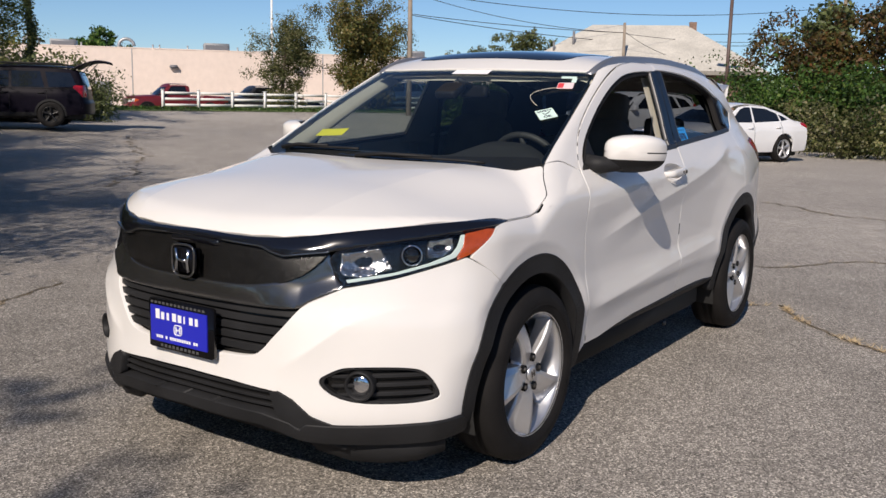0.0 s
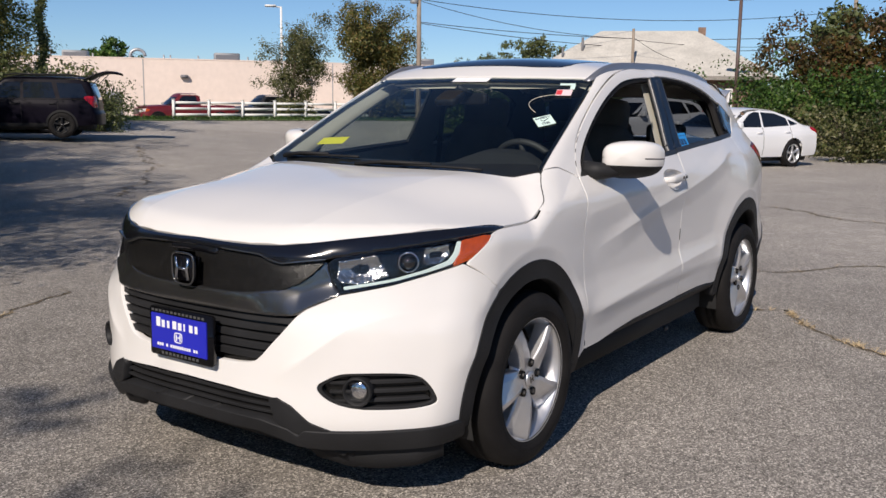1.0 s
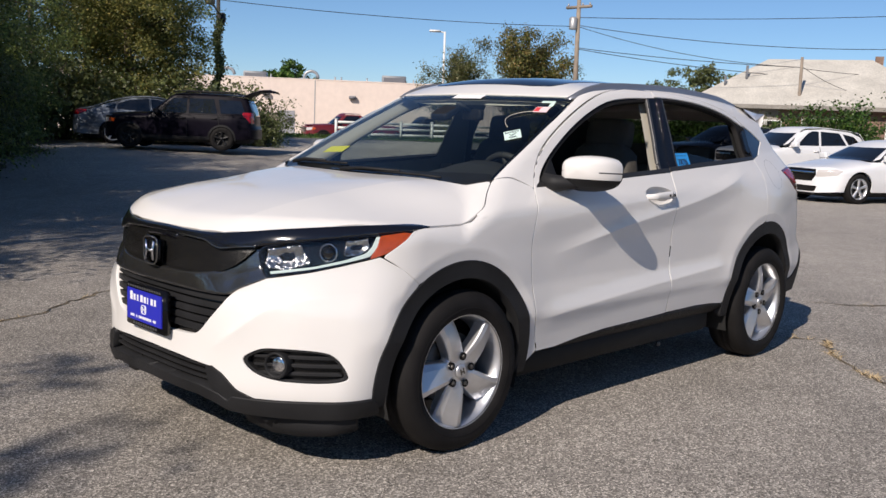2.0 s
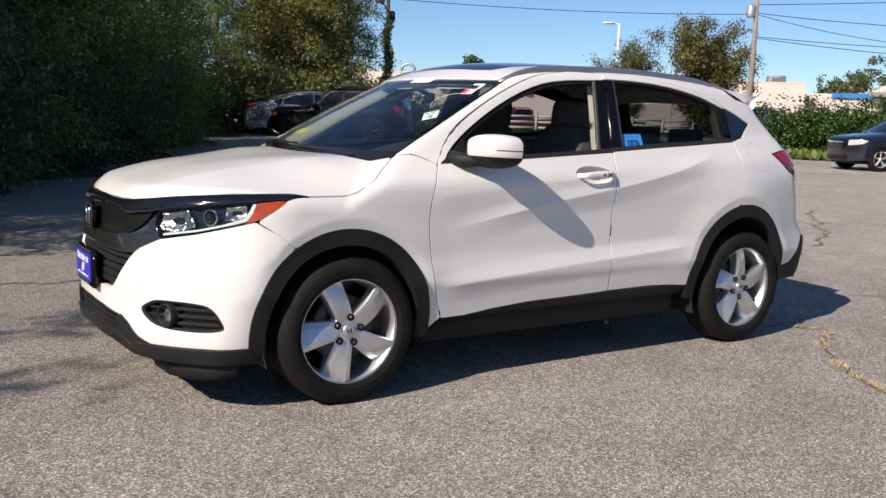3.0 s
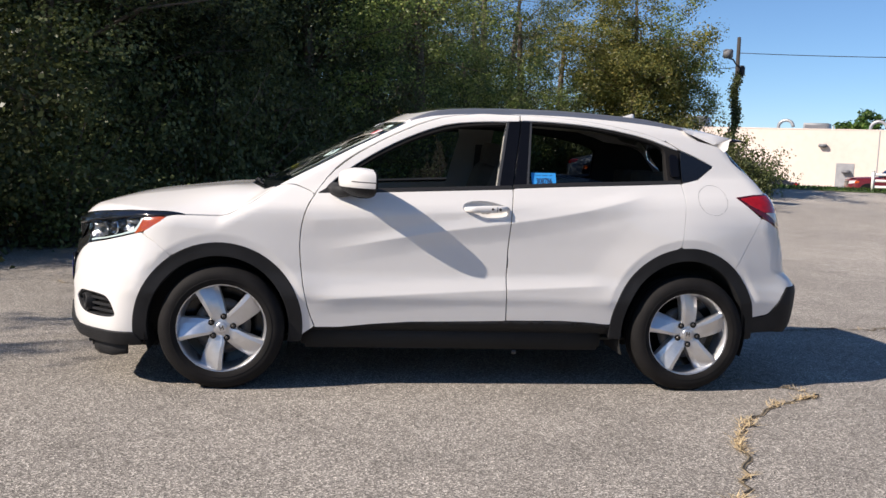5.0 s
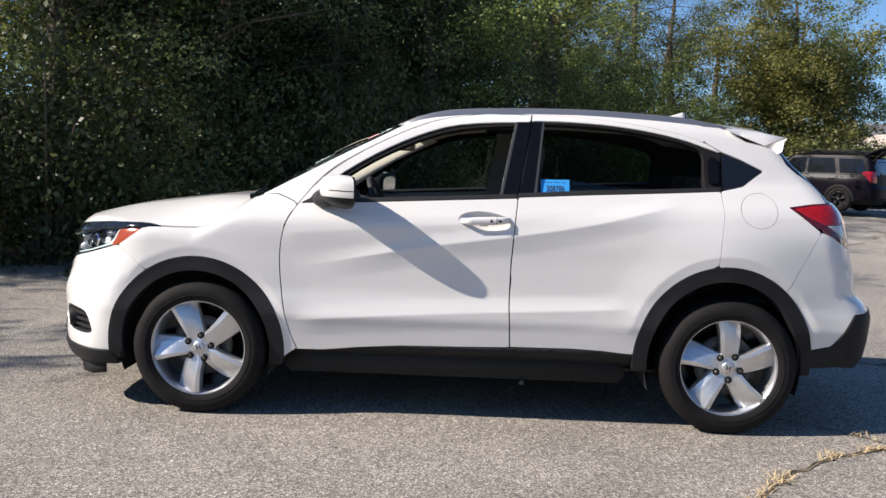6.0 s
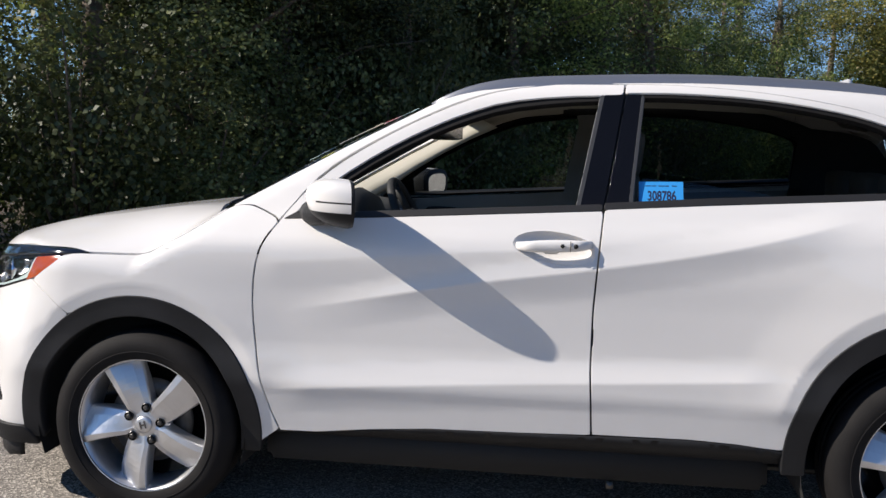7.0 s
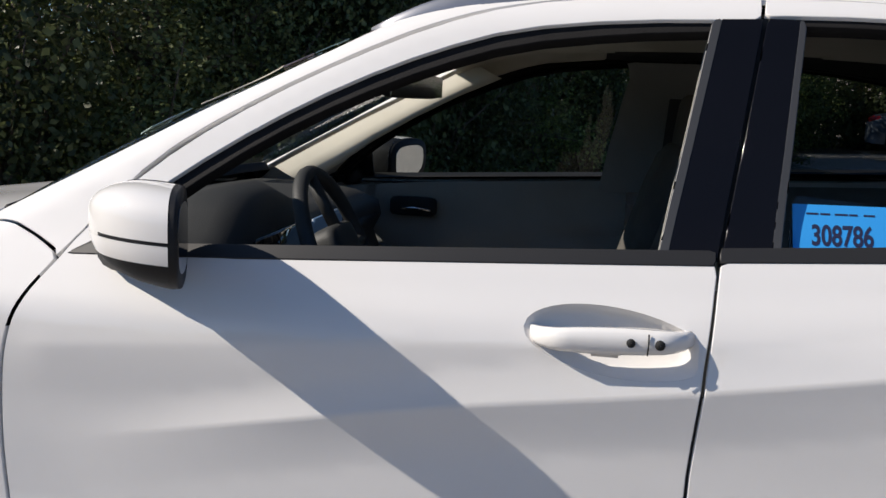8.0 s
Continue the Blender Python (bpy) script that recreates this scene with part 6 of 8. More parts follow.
for shape in ([(0.46, 0.40), (0.45, 1.05), (0.55, 1.078), (0.8, 1.096), (1.2, 1.118), (1.5, 1.136), (1.5, 0.40)], [(1.58, 0.42), (1.6, 1.12), (2.5, 1.17), (2.5, 0.86), (2.25, 0.8), (2.15, 0.42)]):
    inner = panel("door_lining", HR, shape, "side", LINING, car, "grey door lining", step=0.04, lift=lambda p: -0.040 - 0.035 * np.clip((1.10 - p[:, 2]) / 0.10, 0, 1) ** 0.7, depth=0, mirror="copy", flat=True)
    if shape[0][0] < 1:
        for s, ob in zip((1, -1), inner):
            part("arm_rest", box_bm(0.85, 1.45, min(-s * 0.80, -s * 0.70), max(-s * 0.80, -s * 0.70), 0.78, 0.84, 0.02), TRIM, ob)
            part("inner_handle_cup", cushion(0.723, 0.882, min(-s * 0.80, -s * 0.765), max(-s * 0.80, -s * 0.765), 0.957, 1.022), SATIN, ob)
            part("inner_handle", tube_bm([(0.765, -s * 0.760, 0.983), (0.81, -s * 0.752, 0.987), (0.865, -s * 0.758, 0.980)], 0.005, 8), CHROME, ob)
quarter_in = [(2.46, 0.87), (2.48, 1.40), (2.50, 1.47), (2.70, 1.45), (2.85, 1.38), (3.0, 1.2), (3.1, 1.0), (3.1, 0.87)]
panel("load_lining", HR, quarter_in, "side", TRIM, car, step=0.08, lift=-0.06, depth=0, mirror="copy", flat=True)
panel("tail_lining", HR, [(58, 0.62), (55, 1.12), (0.0, 1.12), (0.0, 0.62)], "rear", TRIM, car, step=0.08, lift=-0.06, depth=0, scale=60, mirror="join", flat=True)
for s in (1, -1):
    q = HR.thr
    hatch = [(s * q(3.09, 0.66), 1.13), (s * q(2.96, 0.66), 1.30), (s * q(2.87, 0.62), 1.42), (s * q(2.90, 0.42), 1.42), (s * q(2.93, 0.47), 1.38), (s * q(3.02, 0.50), 1.26), (s * q(3.11, 0.50), 1.17), (s * q(3.13, 0.46), 1.13)]
    panel("hatch_lining", HR, hatch if s > 0 else hatch[::-1], "rear", TRIM, car, step=0.04, lift=-0.03, depth=0, scale=60, flat=True)
for s in (-1, 1):
    belt_bm = bmesh.new()
    a = [belt_bm.verts.new(v) for v in ((1.60, s * 0.655, 1.38), (1.65, s * 0.655, 1.38), (1.60, s * 0.70, 0.55), (1.55, s * 0.70, 0.55))]
    belt_bm.faces.new(a)
    part("seat_belt", belt_bm, TRIM, car)


# ---- the ground ----
def ground_z(x, y):
    """The lot rises towards the wood and the fence, and dips behind it."""
    q = (x - 24) * 0.325 + (y - 30.2) * 0.946
    a = 0.42 * ramp01(-24, -13, q) * (1 - ramp01(13, 20, x))
    b = 0.5 * ramp01(-11, -3, q)
    return np.maximum(a, b) - 0.75 * ramp01(1.5, 4.5, q)


def gz(x, y):
    return float(ground_z(np.array([x]), np.array([y]))[0])


def sheet(name, xs, ys, material, lift=0.0):
    X, Y = np.meshgrid(xs, ys)
    Z = ground_z(X, Y) + lift
    v = np.stack([X.ravel(), Y.ravel(), Z.ravel()], 1)
    n = len(xs)
    f = [(j * n + i, j * n + i + 1, (j + 1) * n + i + 1, (j + 1) * n + i) for j in range(len(ys) - 1) for i in range(n - 1)]
    me = bpy.data.meshes.new(name)
    me.from_pydata([tuple(p) for p in v], [], f)
    me.polygons.foreach_set("use_smooth", [True] * len(me.polygons))
    me.materials.append(material)
    return new(name, me)


gx = np.unique(np.r_[np.linspace(-900, -60, 8), np.linspace(-60, 90, 101), np.linspace(90, 1200, 10)])
gy = np.unique(np.r_[np.linspace(-900, -60, 8), np.linspace(-60, 90, 101), np.linspace(90, 1200, 10)])
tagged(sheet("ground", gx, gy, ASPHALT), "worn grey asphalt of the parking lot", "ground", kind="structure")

rng = np.random.default_rng(7)
STRAW = shader("dry_straw", (0.55, 0.42, 0.24), 0.85, var=0.3, var_scale=30)
# flat dark colour painted as shade in the crack gaps; also colours the twig
DARKBROWN = shader("crack_shadow", (0.035, 0.032, 0.028), 0.95, var=0.3, var_scale=30)
CRACKDIRT = shader("crack_dirt", (0.22, 0.175, 0.115), 0.95, var=0.4, var_scale=25)


def crack(points, width, weeds, wobble=0.05):
    """A meandering crack in the asphalt: dark gap, dirt, and dry weeds along it."""
    p = even(np.array(points, float), 0.06, closed=False)
    side = np.cumsum(rng.normal(0, 1, len(p)))
    side = side - np.linspace(side[0], side[-1], len(p))
    d = np.gradient(p, axis=0)
    nrm = np.stack([-d[:, 1], d[:, 0]], 1) / np.maximum(np.linalg.norm(d, axis=1), 1e-6)[:, None]
    p = p + nrm * (side * wobble * 0.35 + rng.normal(0, wobble * 0.18, len(p)))[:, None]
    top = thing("pavement_crack", "ragged crack in the asphalt with dry straw weeds", "crack", "cracks in the asphalt")
    for name, mat, w, lift in (("crack_dirt", CRACKDIRT, width * 2.2, 0.004), ("crack_gap", DARKBROWN, width * 0.55, 0.007)):
        bm = bmesh.new()
        rows = []
        for i, q in enumerate(p):
            ww = w * (0.35 + rng.random()) * min(1, i / 3, (len(p) - 1 - i) / 3)
            z = gz(q[0], q[1]) + lift
            rows.append((bm.verts.new((*(q + nrm[i] * ww), z)), bm.verts.new((*(q - nrm[i] * ww * (0.5 + rng.random())), z))))
        for a, b in zip(rows, rows[1:]):
            bm.faces.new((a[0], a[1], b[1], b[0]))
        part(name, bm, mat, top)
    if weeds:
        v, f = [], []
        for k in range(weeds):
            spot = rng.integers(2, len(p) - 2)
            if math.sin(spot * 0.9) + math.sin(spot * 0.37 + 1) < rng.uniform(-0.6, 1.2):
                continue
            c = p[spot] + rng.normal(0, 0.018, 2)
            a = rng.uniform(0, 2 * math.pi)
            ln, h = rng.uniform(0.025, 0.075), rng.uniform(0.004, 0.030)
            dx, dy = math.cos(a), math.sin(a)
            z = gz(c[0], c[1]) + 0.008
            w = rng.uniform(0.002, 0.0045)
            i = len(v)
            v += [(c[0] - dy * w, c[1] + dx * w, z), (c[0] + dy * w, c[1] - dx * w, z), (c[0] + dx * ln, c[1] + dy * ln, z + h)]
            f.append((i, i + 1, i + 2))
        me = bpy.data.meshes.new("dry_weed_litter")
        me.from_pydata(v, [], f)
        me.materials.append(STRAW)
        ob = new("dry_weed_litter", me)
        ob.parent = top
        tagged(ob, "scattered dry straw", kind="stuff")
    return top


crack([(2.05, -2.75), (2.15, -2.55), (2.50, -2.05), (2.58, -1.72), (2.62, -1.58), (3.05, -1.10), (3.42, -0.97)], 0.006, 1100, 0.05)
crack([(3.42, -0.97), (3.0, -0.55), (2.75, -0.3)], 0.004, 60, 0.03)
crack([(3.6, 0.9), (6.4, 1.74), (8.2, 2.4), (10.5, 4.2)], 0.008, 140, 0.10)
crack([(10.13, 1.0), (9.15, -0.79), (8.0, -2.8), (7.6, -4.2)], 0.010, 120, 0.10)
crack([(5.0, 8.5), (8.2, 12.6), (10.9, 16.0)], 0.012, 220, 0.15)
crack([(-1.9, 3.0), (-0.6, 2.6), (0.9, 3.4)], 0.006, 90, 0.08)
crack([(4.7, -0.2), (5.6, -1.0), (5.9, -2.1), (6.8, -2.7)], 0.006, 60, 0.08)
bm = bmesh.new()
box_bm(-0.05, 0.05, -0.012, 0.012, 0.0, 0.008, 0.003, bm=bm, rot=Matrix.Rotation(0.5, 4, "Z"))
twig = part("twig", bm, DARKBROWN, None)
tagged(twig, "dark flat twig lying on the asphalt", "twig")
twig.matrix_world = pose(3.352, -1.0, 0.001, 0, 0, 20)


# ---- plants ----
BARK = shader("grey_brown_bark", (0.13, 0.10, 0.075), 0.9, var=0.35, var_scale=9, var2=0.3, var2_scale=60, bump=0.5, bump_scale=40)
LEAF_WOOD = leaf_shader("wood_leaves", (0.105, 0.128, 0.048), (0.18, 0.195, 0.07), (0.072, 0.09, 0.036))
LEAF_OLIVE = leaf_shader("olive_leaves", (0.165, 0.215, 0.06), (0.40, 0.42, 0.13), (0.07, 0.10, 0.03), through=0.5)
LEAF_GOLD = leaf_shader("yellowing_leaves", (0.215, 0.225, 0.065), (0.46, 0.37, 0.11), (0.085, 0.11, 0.034), through=0.5)
LEAF_RUST = leaf_shader("rusty_leaves", (0.12, 0.085, 0.025), (0.19, 0.075, 0.03), (0.05, 0.06, 0.015))
LEAF_BROWN = leaf_shader("olive_brown_leaves", (0.15, 0.145, 0.042), (0.27, 0.17, 0.06), (0.06, 0.085, 0.025), through=0.4)
LEAF_HEDGE = leaf_shader("hedge_leaves", (0.05, 0.11, 0.02), (0.13, 0.18, 0.04))
LEAF_PALE = leaf_shader("pale_shrub_leaves", (0.13, 0.14, 0.05), (0.34, 0.30, 0.16), (0.06, 0.08, 0.02))


def leaf_cloud(r, centres, spread, per, size, droop=0.3, stretch=1.0, outward=0.0):
    """Leaves as small folded blades scattered about clump centres; outward turns their faces away from the clump's heart, towards the light."""
    n = len(centres) * per
    off = r.normal(0, 1, (n, 3))
    c = np.repeat(centres, per, axis=0) + off * np.asarray(spread)
    a = r.normal(0, 1, (n, 3))
    a[:, 2] -= droop
    face = off / np.linalg.norm(off, axis=1)[:, None] * 0.8 + np.array((0, 0, 0.45))
    a -= face * np.sum(a * face, axis=1)[:, None] / np.sum(face * face, axis=1)[:, None] * outward
    a /= np.maximum(np.linalg.norm(a, axis=1), 1e-6)[:, None]
    b = np.cross(a, r.normal(0, 1, (n, 3)) * (1.0 - outward) + face * outward * 1.6)
    b /= np.maximum(np.linalg.norm(b, axis=1), 1e-6)[:, None]
    s = size * r.uniform(0.6, 1.4, n)[:, None]
    nrm = np.cross(a, b)
    v = np.stack([c, c + a * s * stretch * 0.5 + b * s * 0.34 + nrm * s * 0.08, c + a * s * stretch, c + a * s * stretch * 0.5 - b * s * 0.34 + nrm * s * 0.08], 1).reshape(-1, 3)
    i = np.arange(n) * 4
    f = np.stack([i, i + 1, i + 2, i + 3], 1)
    return v, f


def leaf_mesh(name, v, f, material):
    me = bpy.data.meshes.new(name)
    me.vertices.add(len(v))
    me.vertices.foreach_set("co", v.ravel())
    me.loops.add(f.size)
    me.loops.foreach_set("vertex_index", f.ravel())
    me.polygons.add(len(f))
    me.polygons.foreach_set("loop_start", np.arange(len(f)) * 4)
    me.polygons.foreach_set("loop_total", np.full(len(f), 4))
    me.update(calc_edges=True)
    me.materials.append(material)
    return me


def make_tree(seed, height, radius, leaves, size, material, low=0.15, label="leafy tree", tight=0.085, per=34, name="tree", girth=1.0, limbs=1.0):
    """A tapered trunk with limbs, and a ragged crown of leaves round the limb ends."""
    r = np.random.default_rng(seed)
    root = thing(name, label, "tree" if name == "tree" else "shrub")
    trunk = bmesh.new()
    lean = r.normal(0, 0.035, 2)
    base = (0.018 * height + 0.03) * girth
    pts = [(lean[0] * z * z / height + 0.04 * math.sin(z * 1.3 + seed), lean[1] * z * z / height + 0.04 * math.cos(z * 1.1), z) for z in np.linspace(-0.1, height * 0.9, 9)]
    tube_bm(pts, list(np.linspace(base, base * 0.25, 9)), 8, bm=trunk)
    tips = []
    for k in range(int((14 + height) * limbs)):
        u = r.uniform(max(low, 0.12), 0.92)
        z = u * height
        i = min(8, int(u / 0.9 * 8))
        start = Vector(pts[i])
        a = r.uniform(0, 2 * math.pi)
        reach = radius * (0.55 + 0.6 * r.random()) * math.sin(math.pi * min(0.97, (0.22 + 0.78 * (1 - u)))) ** 0.6
        end = start + Vector((math.cos(a) * reach, math.sin(a) * reach, reach * r.uniform(0.05, 0.55)))
        mid = (start + end) / 2 + Vector((0, 0, reach * 0.12)) + Vector(r.normal(0, 0.08, 3))
        tube_bm([start, mid, end], [base * 0.34 * (1.1 - u), base * 0.2 * (1.1 - u), 0.008], 5, bm=trunk)
        for f in (0.45, 0.7, 0.9, 1.0):
            tips.append(np.array(start.lerp(end, f)) + r.normal(0, 0.16 * radius, 3))
    tips.append(np.array((0, 0, height * 0.93)))
    tips = np.array(tips)
    count = max(8, leaves // per)
    centres = tips[r.integers(0, len(tips), count)] + r.normal(0, 1, (count, 3)) * radius * np.array((0.17, 0.17, 0.15))
    centres[:, 2] = np.clip(centres[:, 2], low * height * 0.6, None)
    v, f = leaf_cloud(r, centres, (radius * tight, radius * tight, radius * tight * 0.85), per, size, outward=0.72)
    part("trunk", trunk, BARK, root)
    crown = new("crown", leaf_mesh("crown", v, f, material))
    crown.parent = root
    return root


def make_shrub(seed, height, radius, leaves, size, material, label="dense green shrub", stems=9):
    r = np.random.default_rng(seed)
    root = thing("shrub", label, "shrub")
    wood = bmesh.new()
    tips = []
    for k in range(stems):
        a = r.uniform(0, 2 * math.pi)
        d = radius * r.uniform(0.2, 0.9)
        top = Vector((math.cos(a) * d, math.sin(a) * d, height * r.uniform(0.55, 1.0)))
        mid = top * 0.5 + Vector((0, 0, height * 0.1))
        tube_bm([(0.1 * math.cos(a), 0.1 * math.sin(a), -0.05), mid, top], [0.022, 0.015, 0.005], 5, bm=wood)
        for f in (0.25, 0.5, 0.75, 0.95):
            tips.append(np.array(Vector((0, 0, 0)).lerp(top, f)))
    tips = np.array(tips)
    count = max(6, leaves // 30)
    centres = tips[r.integers(0, len(tips), count)] + r.normal(0, 1, (count, 3)) * np.array((radius * 0.28, radius * 0.28, height * 0.13))
    centres[:, 2] = np.clip(centres[:, 2], 0.05, None)
    v, f = leaf_cloud(r, centres, (radius * 0.12, radius * 0.12, height * 0.07), 30, size, outward=0.6)
    part("woody_stem", wood, BARK, root)
    crown = new("foliage", leaf_mesh("foliage", v, f, material))
    crown.parent = root
    return root


def put(proto, x, y, turn=0.0, size=1.0, tall=1.0, first=False, dz=0.0):
    m = pose(x, y, gz(x, y) + dz, 0, 0, turn)
    if first:
        proto.matrix_world = m
        proto.scale = (size, size, size * tall)
        return proto
    c = copy_thing(proto, m)
    c.scale = (size, size, size * tall)
    return c


# the wood along the lot's edge
EDGE, ALONG, BACK = np.array((-4.0, 4.2)), np.array((0.55, 0.835)), np.array((-0.835, 0.55))
wood_trees = [make_tree(11, 8.6, 2.5, 27000, 0.056, LEAF_WOOD, 0.06, "tall dense tree at the wood's edge in shade", per=80, tight=0.075),
              make_tree(12, 9.4, 2.3, 26000, 0.055, LEAF_WOOD, 0.10, "tall dense tree at the wood's edge in shade", per=80, tight=0.075),
              make_tree(13, 8.0, 2.4, 22000, 0.068, LEAF_OLIVE, 0.05, "olive-green tree with hanging vines at the wood's edge", per=90, tight=0.08),
              make_tree(14, 9.0, 2.2, 21000, 0.068, LEAF_GOLD, 0.10, "tree with yellowing leaves at the wood's edge", per=90, tight=0.08)]
# leaf colour darkened to stand in for deep shade inside the wood
LEAF_INNER_SHADED = leaf_shader("inner_leaves", (0.062, 0.076, 0.031), (0.098, 0.106, 0.042), (0.048, 0.06, 0.025))
inner = make_tree(17, 7.4, 2.0, 26000, 0.072, LEAF_INNER_SHADED, 0.0, "dense tree deep in the wood, leaf colour darkened as shade", per=40, tight=0.13)
# dense trees added behind the edge to thicken the shade they cast
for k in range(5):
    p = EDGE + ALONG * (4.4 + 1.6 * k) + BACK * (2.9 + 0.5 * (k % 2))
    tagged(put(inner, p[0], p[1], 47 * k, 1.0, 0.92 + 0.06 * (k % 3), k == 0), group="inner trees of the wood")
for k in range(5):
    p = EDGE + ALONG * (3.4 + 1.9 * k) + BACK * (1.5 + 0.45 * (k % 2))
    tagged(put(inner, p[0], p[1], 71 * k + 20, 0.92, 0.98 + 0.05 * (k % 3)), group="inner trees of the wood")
used = set()
# kinds 2 and 3: olive and gold hues, brightened for sun on the leaves
for s, back, kind in ((1.6, 0.9, 2), (-0.9, 1.4, 3), (2.7, 0.6, 0), (4.0, 0.7, 1), (6.6, 0.9, 0), (9.2, 0.6, 2), (11.8, 1.0, 2), (14.2, 0.9, 0),
                      (3.4, 4.0, 0), (6.0, 3.6, 1), (8.4, 3.2, 0), (11.0, 3.2, 1), (12.4, 3.4, 0), (6.0, 11.0, 0), (8.6, 11.4, 1), (11.2, 11.2, 0), (13.8, 13.6, 1),
                      (-6.4, 5.6, 0), (-2.4, 7.4, 1), (-5.4, 8.2, 0), (-8.6, 8.0, 1), (3.8, 6.6, 1), (5.4, 5.4, 0)):
    p = EDGE + ALONG * s + BACK * back
    t = put(wood_trees[kind], p[0], p[1], rng.uniform(0, 360), rng.uniform(0.92, 1.1), rng.uniform(0.72, 0.84), kind not in used)
    used.add(kind)
    tagged(t, group="trees of the wood")
end_tree = make_tree(15, 10.4, 3.3, 52000, 0.11, LEAF_OLIVE, 0.03, "broad sunlit olive tree at the end of the wood", per=170, tight=0.095, limbs=1.5)
gold_tree = make_tree(16, 10.8, 3.2, 60000, 0.11, LEAF_GOLD, 0.0, "broad sunlit tree with golden leaves at the end of the wood", per=170, tight=0.095, limbs=1.7)
for k, (proto, x, y, size) in enumerate(((end_tree, 12.5, 27.2, 0.76), (gold_tree, 11.6, 25.4, 0.82))):
    tagged(put(proto, x, y, 65 * k, size, 0.8, k < 2), group="trees at the end of the wood")
low_tree = make_tree(18, 4.7, 2.1, 30000, 0.078, LEAF_OLIVE, 0.0, "low rounded olive tree covered in vines", per=130, tight=0.10, limbs=1.5)
for k, (x, y, size) in enumerate(((4.4, 18.2, 0.84), (6.3, 22.4, 0.74), (4.8, 21.3, 0.9))):
    tagged(put(low_tree, x, y, 100 * k, size, 1.0, k == 0), group="low trees at the end of the wood")
for k, (x, y, size) in enumerate(((9.9, 28.8, 1.2), (8.0, 27.0, 1.2), (5.9, 25.4, 1.2), (3.4, 23.6, 1.1), (12.2, 30.0, 0.95), (7.4, 31.6, 1.2), (4.6, 29.0, 1.1), (2.2, 26.4, 1.1), (9.0, 34.6, 1.25))):
    tagged(put(wood_trees[k % 2], x, y, 80 * k, size, 0.58 if k < 4 else 0.9), group="trees of the wood")
ivy_tree = make_tree(19, 9.6, 1.7, 9000, 0.09, LEAF_GOLD, 0.45, "tall tree with a pale sunlit trunk and brown ivy", per=60, tight=0.10, girth=1.3)
put(ivy_tree, 2.8, 18.0, 0, first=True)
r = np.random.default_rng(20)
climb = np.array([(0.20 + 0.08 * math.sin(z * 2.1), -0.10 + 0.12 * math.cos(z * 1.7), z) for z in np.linspace(0.3, 6.2, 90)])
v, f = leaf_cloud(r, climb, (0.20, 0.20, 0.10), 40, 0.085, outward=0.6)
ivy = new("ivy", leaf_mesh("ivy", v, f, LEAF_RUST))
ivy.parent = ivy_tree
under = [make_shrub(31, 1.9, 1.3, 7500, 0.058, LEAF_WOOD, "dark undergrowth shrub below the trees"), make_shrub(32, 1.5, 1.2, 6000, 0.052, LEAF_OLIVE, "olive undergrowth shrub below the trees", 22)]
used = set()
for k in range(24):
    s = -1.2 + k * 0.7
    p = EDGE + ALONG * s + BACK * (rng.uniform(-0.2, 0.9) if k % 2 else rng.uniform(1.2, 2.4))
    kind = int(rng.random() < 0.35)
    t = put(under[kind], p[0], p[1], rng.uniform(0, 360), rng.uniform(0.75, 1.2), rng.uniform(0.8, 1.5), kind not in used)
    used.add(kind)
    tagged(t, group="undergrowth of the wood")
# trees beyond the lot that throw streaks of shade before the car
thin = make_tree(21, 8.8, 2.0, 2500, 0.11, LEAF_OLIVE, 0.3, "thin tree beside the lot", girth=0.42)
for k, (x, y, h) in enumerate(((-11.5, -3.0, 1.03), (-12.0, -4.7, 1.06), (-12.5, -0.9, 1.03), (-12.4, 2.0, 0.95), (-15.5, 3.4, 1.03))):
    tagged(put(thin, x, y, 70 * k, 1.0, h, k == 0), group="trees beside the lot")

SOIL = shader("leaf_litter", (0.07, 0.05, 0.03), 0.95, var=0.4, var_scale=3, var2=0.4, var2_scale=40, bump=0.6, bump_scale=30)
bm = bmesh.new()
rows = []
for s in np.linspace(-6, 30, 73):
    a = EDGE + ALONG * s + BACK * (-0.2 + 0.35 * math.sin(s * 1.7) + rng.uniform(-0.12, 0.12))
    b = EDGE + ALONG * s + BACK * 16
    rows.append([bm.verts.new((*(a * (1 - u) + b * u), gz(*(a * (1 - u) + b * u)) + 0.012)) for u in (0, 0.1, 0.3, 1.0)])
for a, b in zip(rows, rows[1:]):
    for i in range(3):
        bm.faces.new((a[i], a[i + 1], b[i + 1], b[i]))
tagged(part("forest_floor", bm, SOIL, None), "dark leaf litter under the trees", "ground", kind="structure")

# single trees and shrubs farther off
put(make_tree(41, 6.1, 1.6, 40000, 0.105, LEAF_BROWN, 0.05, "dense olive and brown leafy tree by the utility pole", tight=0.13, per=80, limbs=1.8), 33.4, 26.7, 20, first=True)
wisp = make_tree(42, 4.6, 1.35, 26000, 0.085, LEAF_PALE, 0.0, "wispy pale tree behind the fence", tight=0.12, per=50, limbs=1.8)
put(wisp, 30.6, 29.4, 0, first=True)
put(make_tree(43, 5.9, 1.6, 7000, 0.24, LEAF_HEDGE, 0.3, "round green tree behind the warehouse"), 41.5, 57.5, 0, first=True)
far_tree = make_tree(44, 6.3, 2.3, 8000, 0.28, LEAF_WOOD, 0.2, "dark green tree behind the house")
put(far_tree, 58, 31.7, 0, 0.72, first=True, dz=1.6)
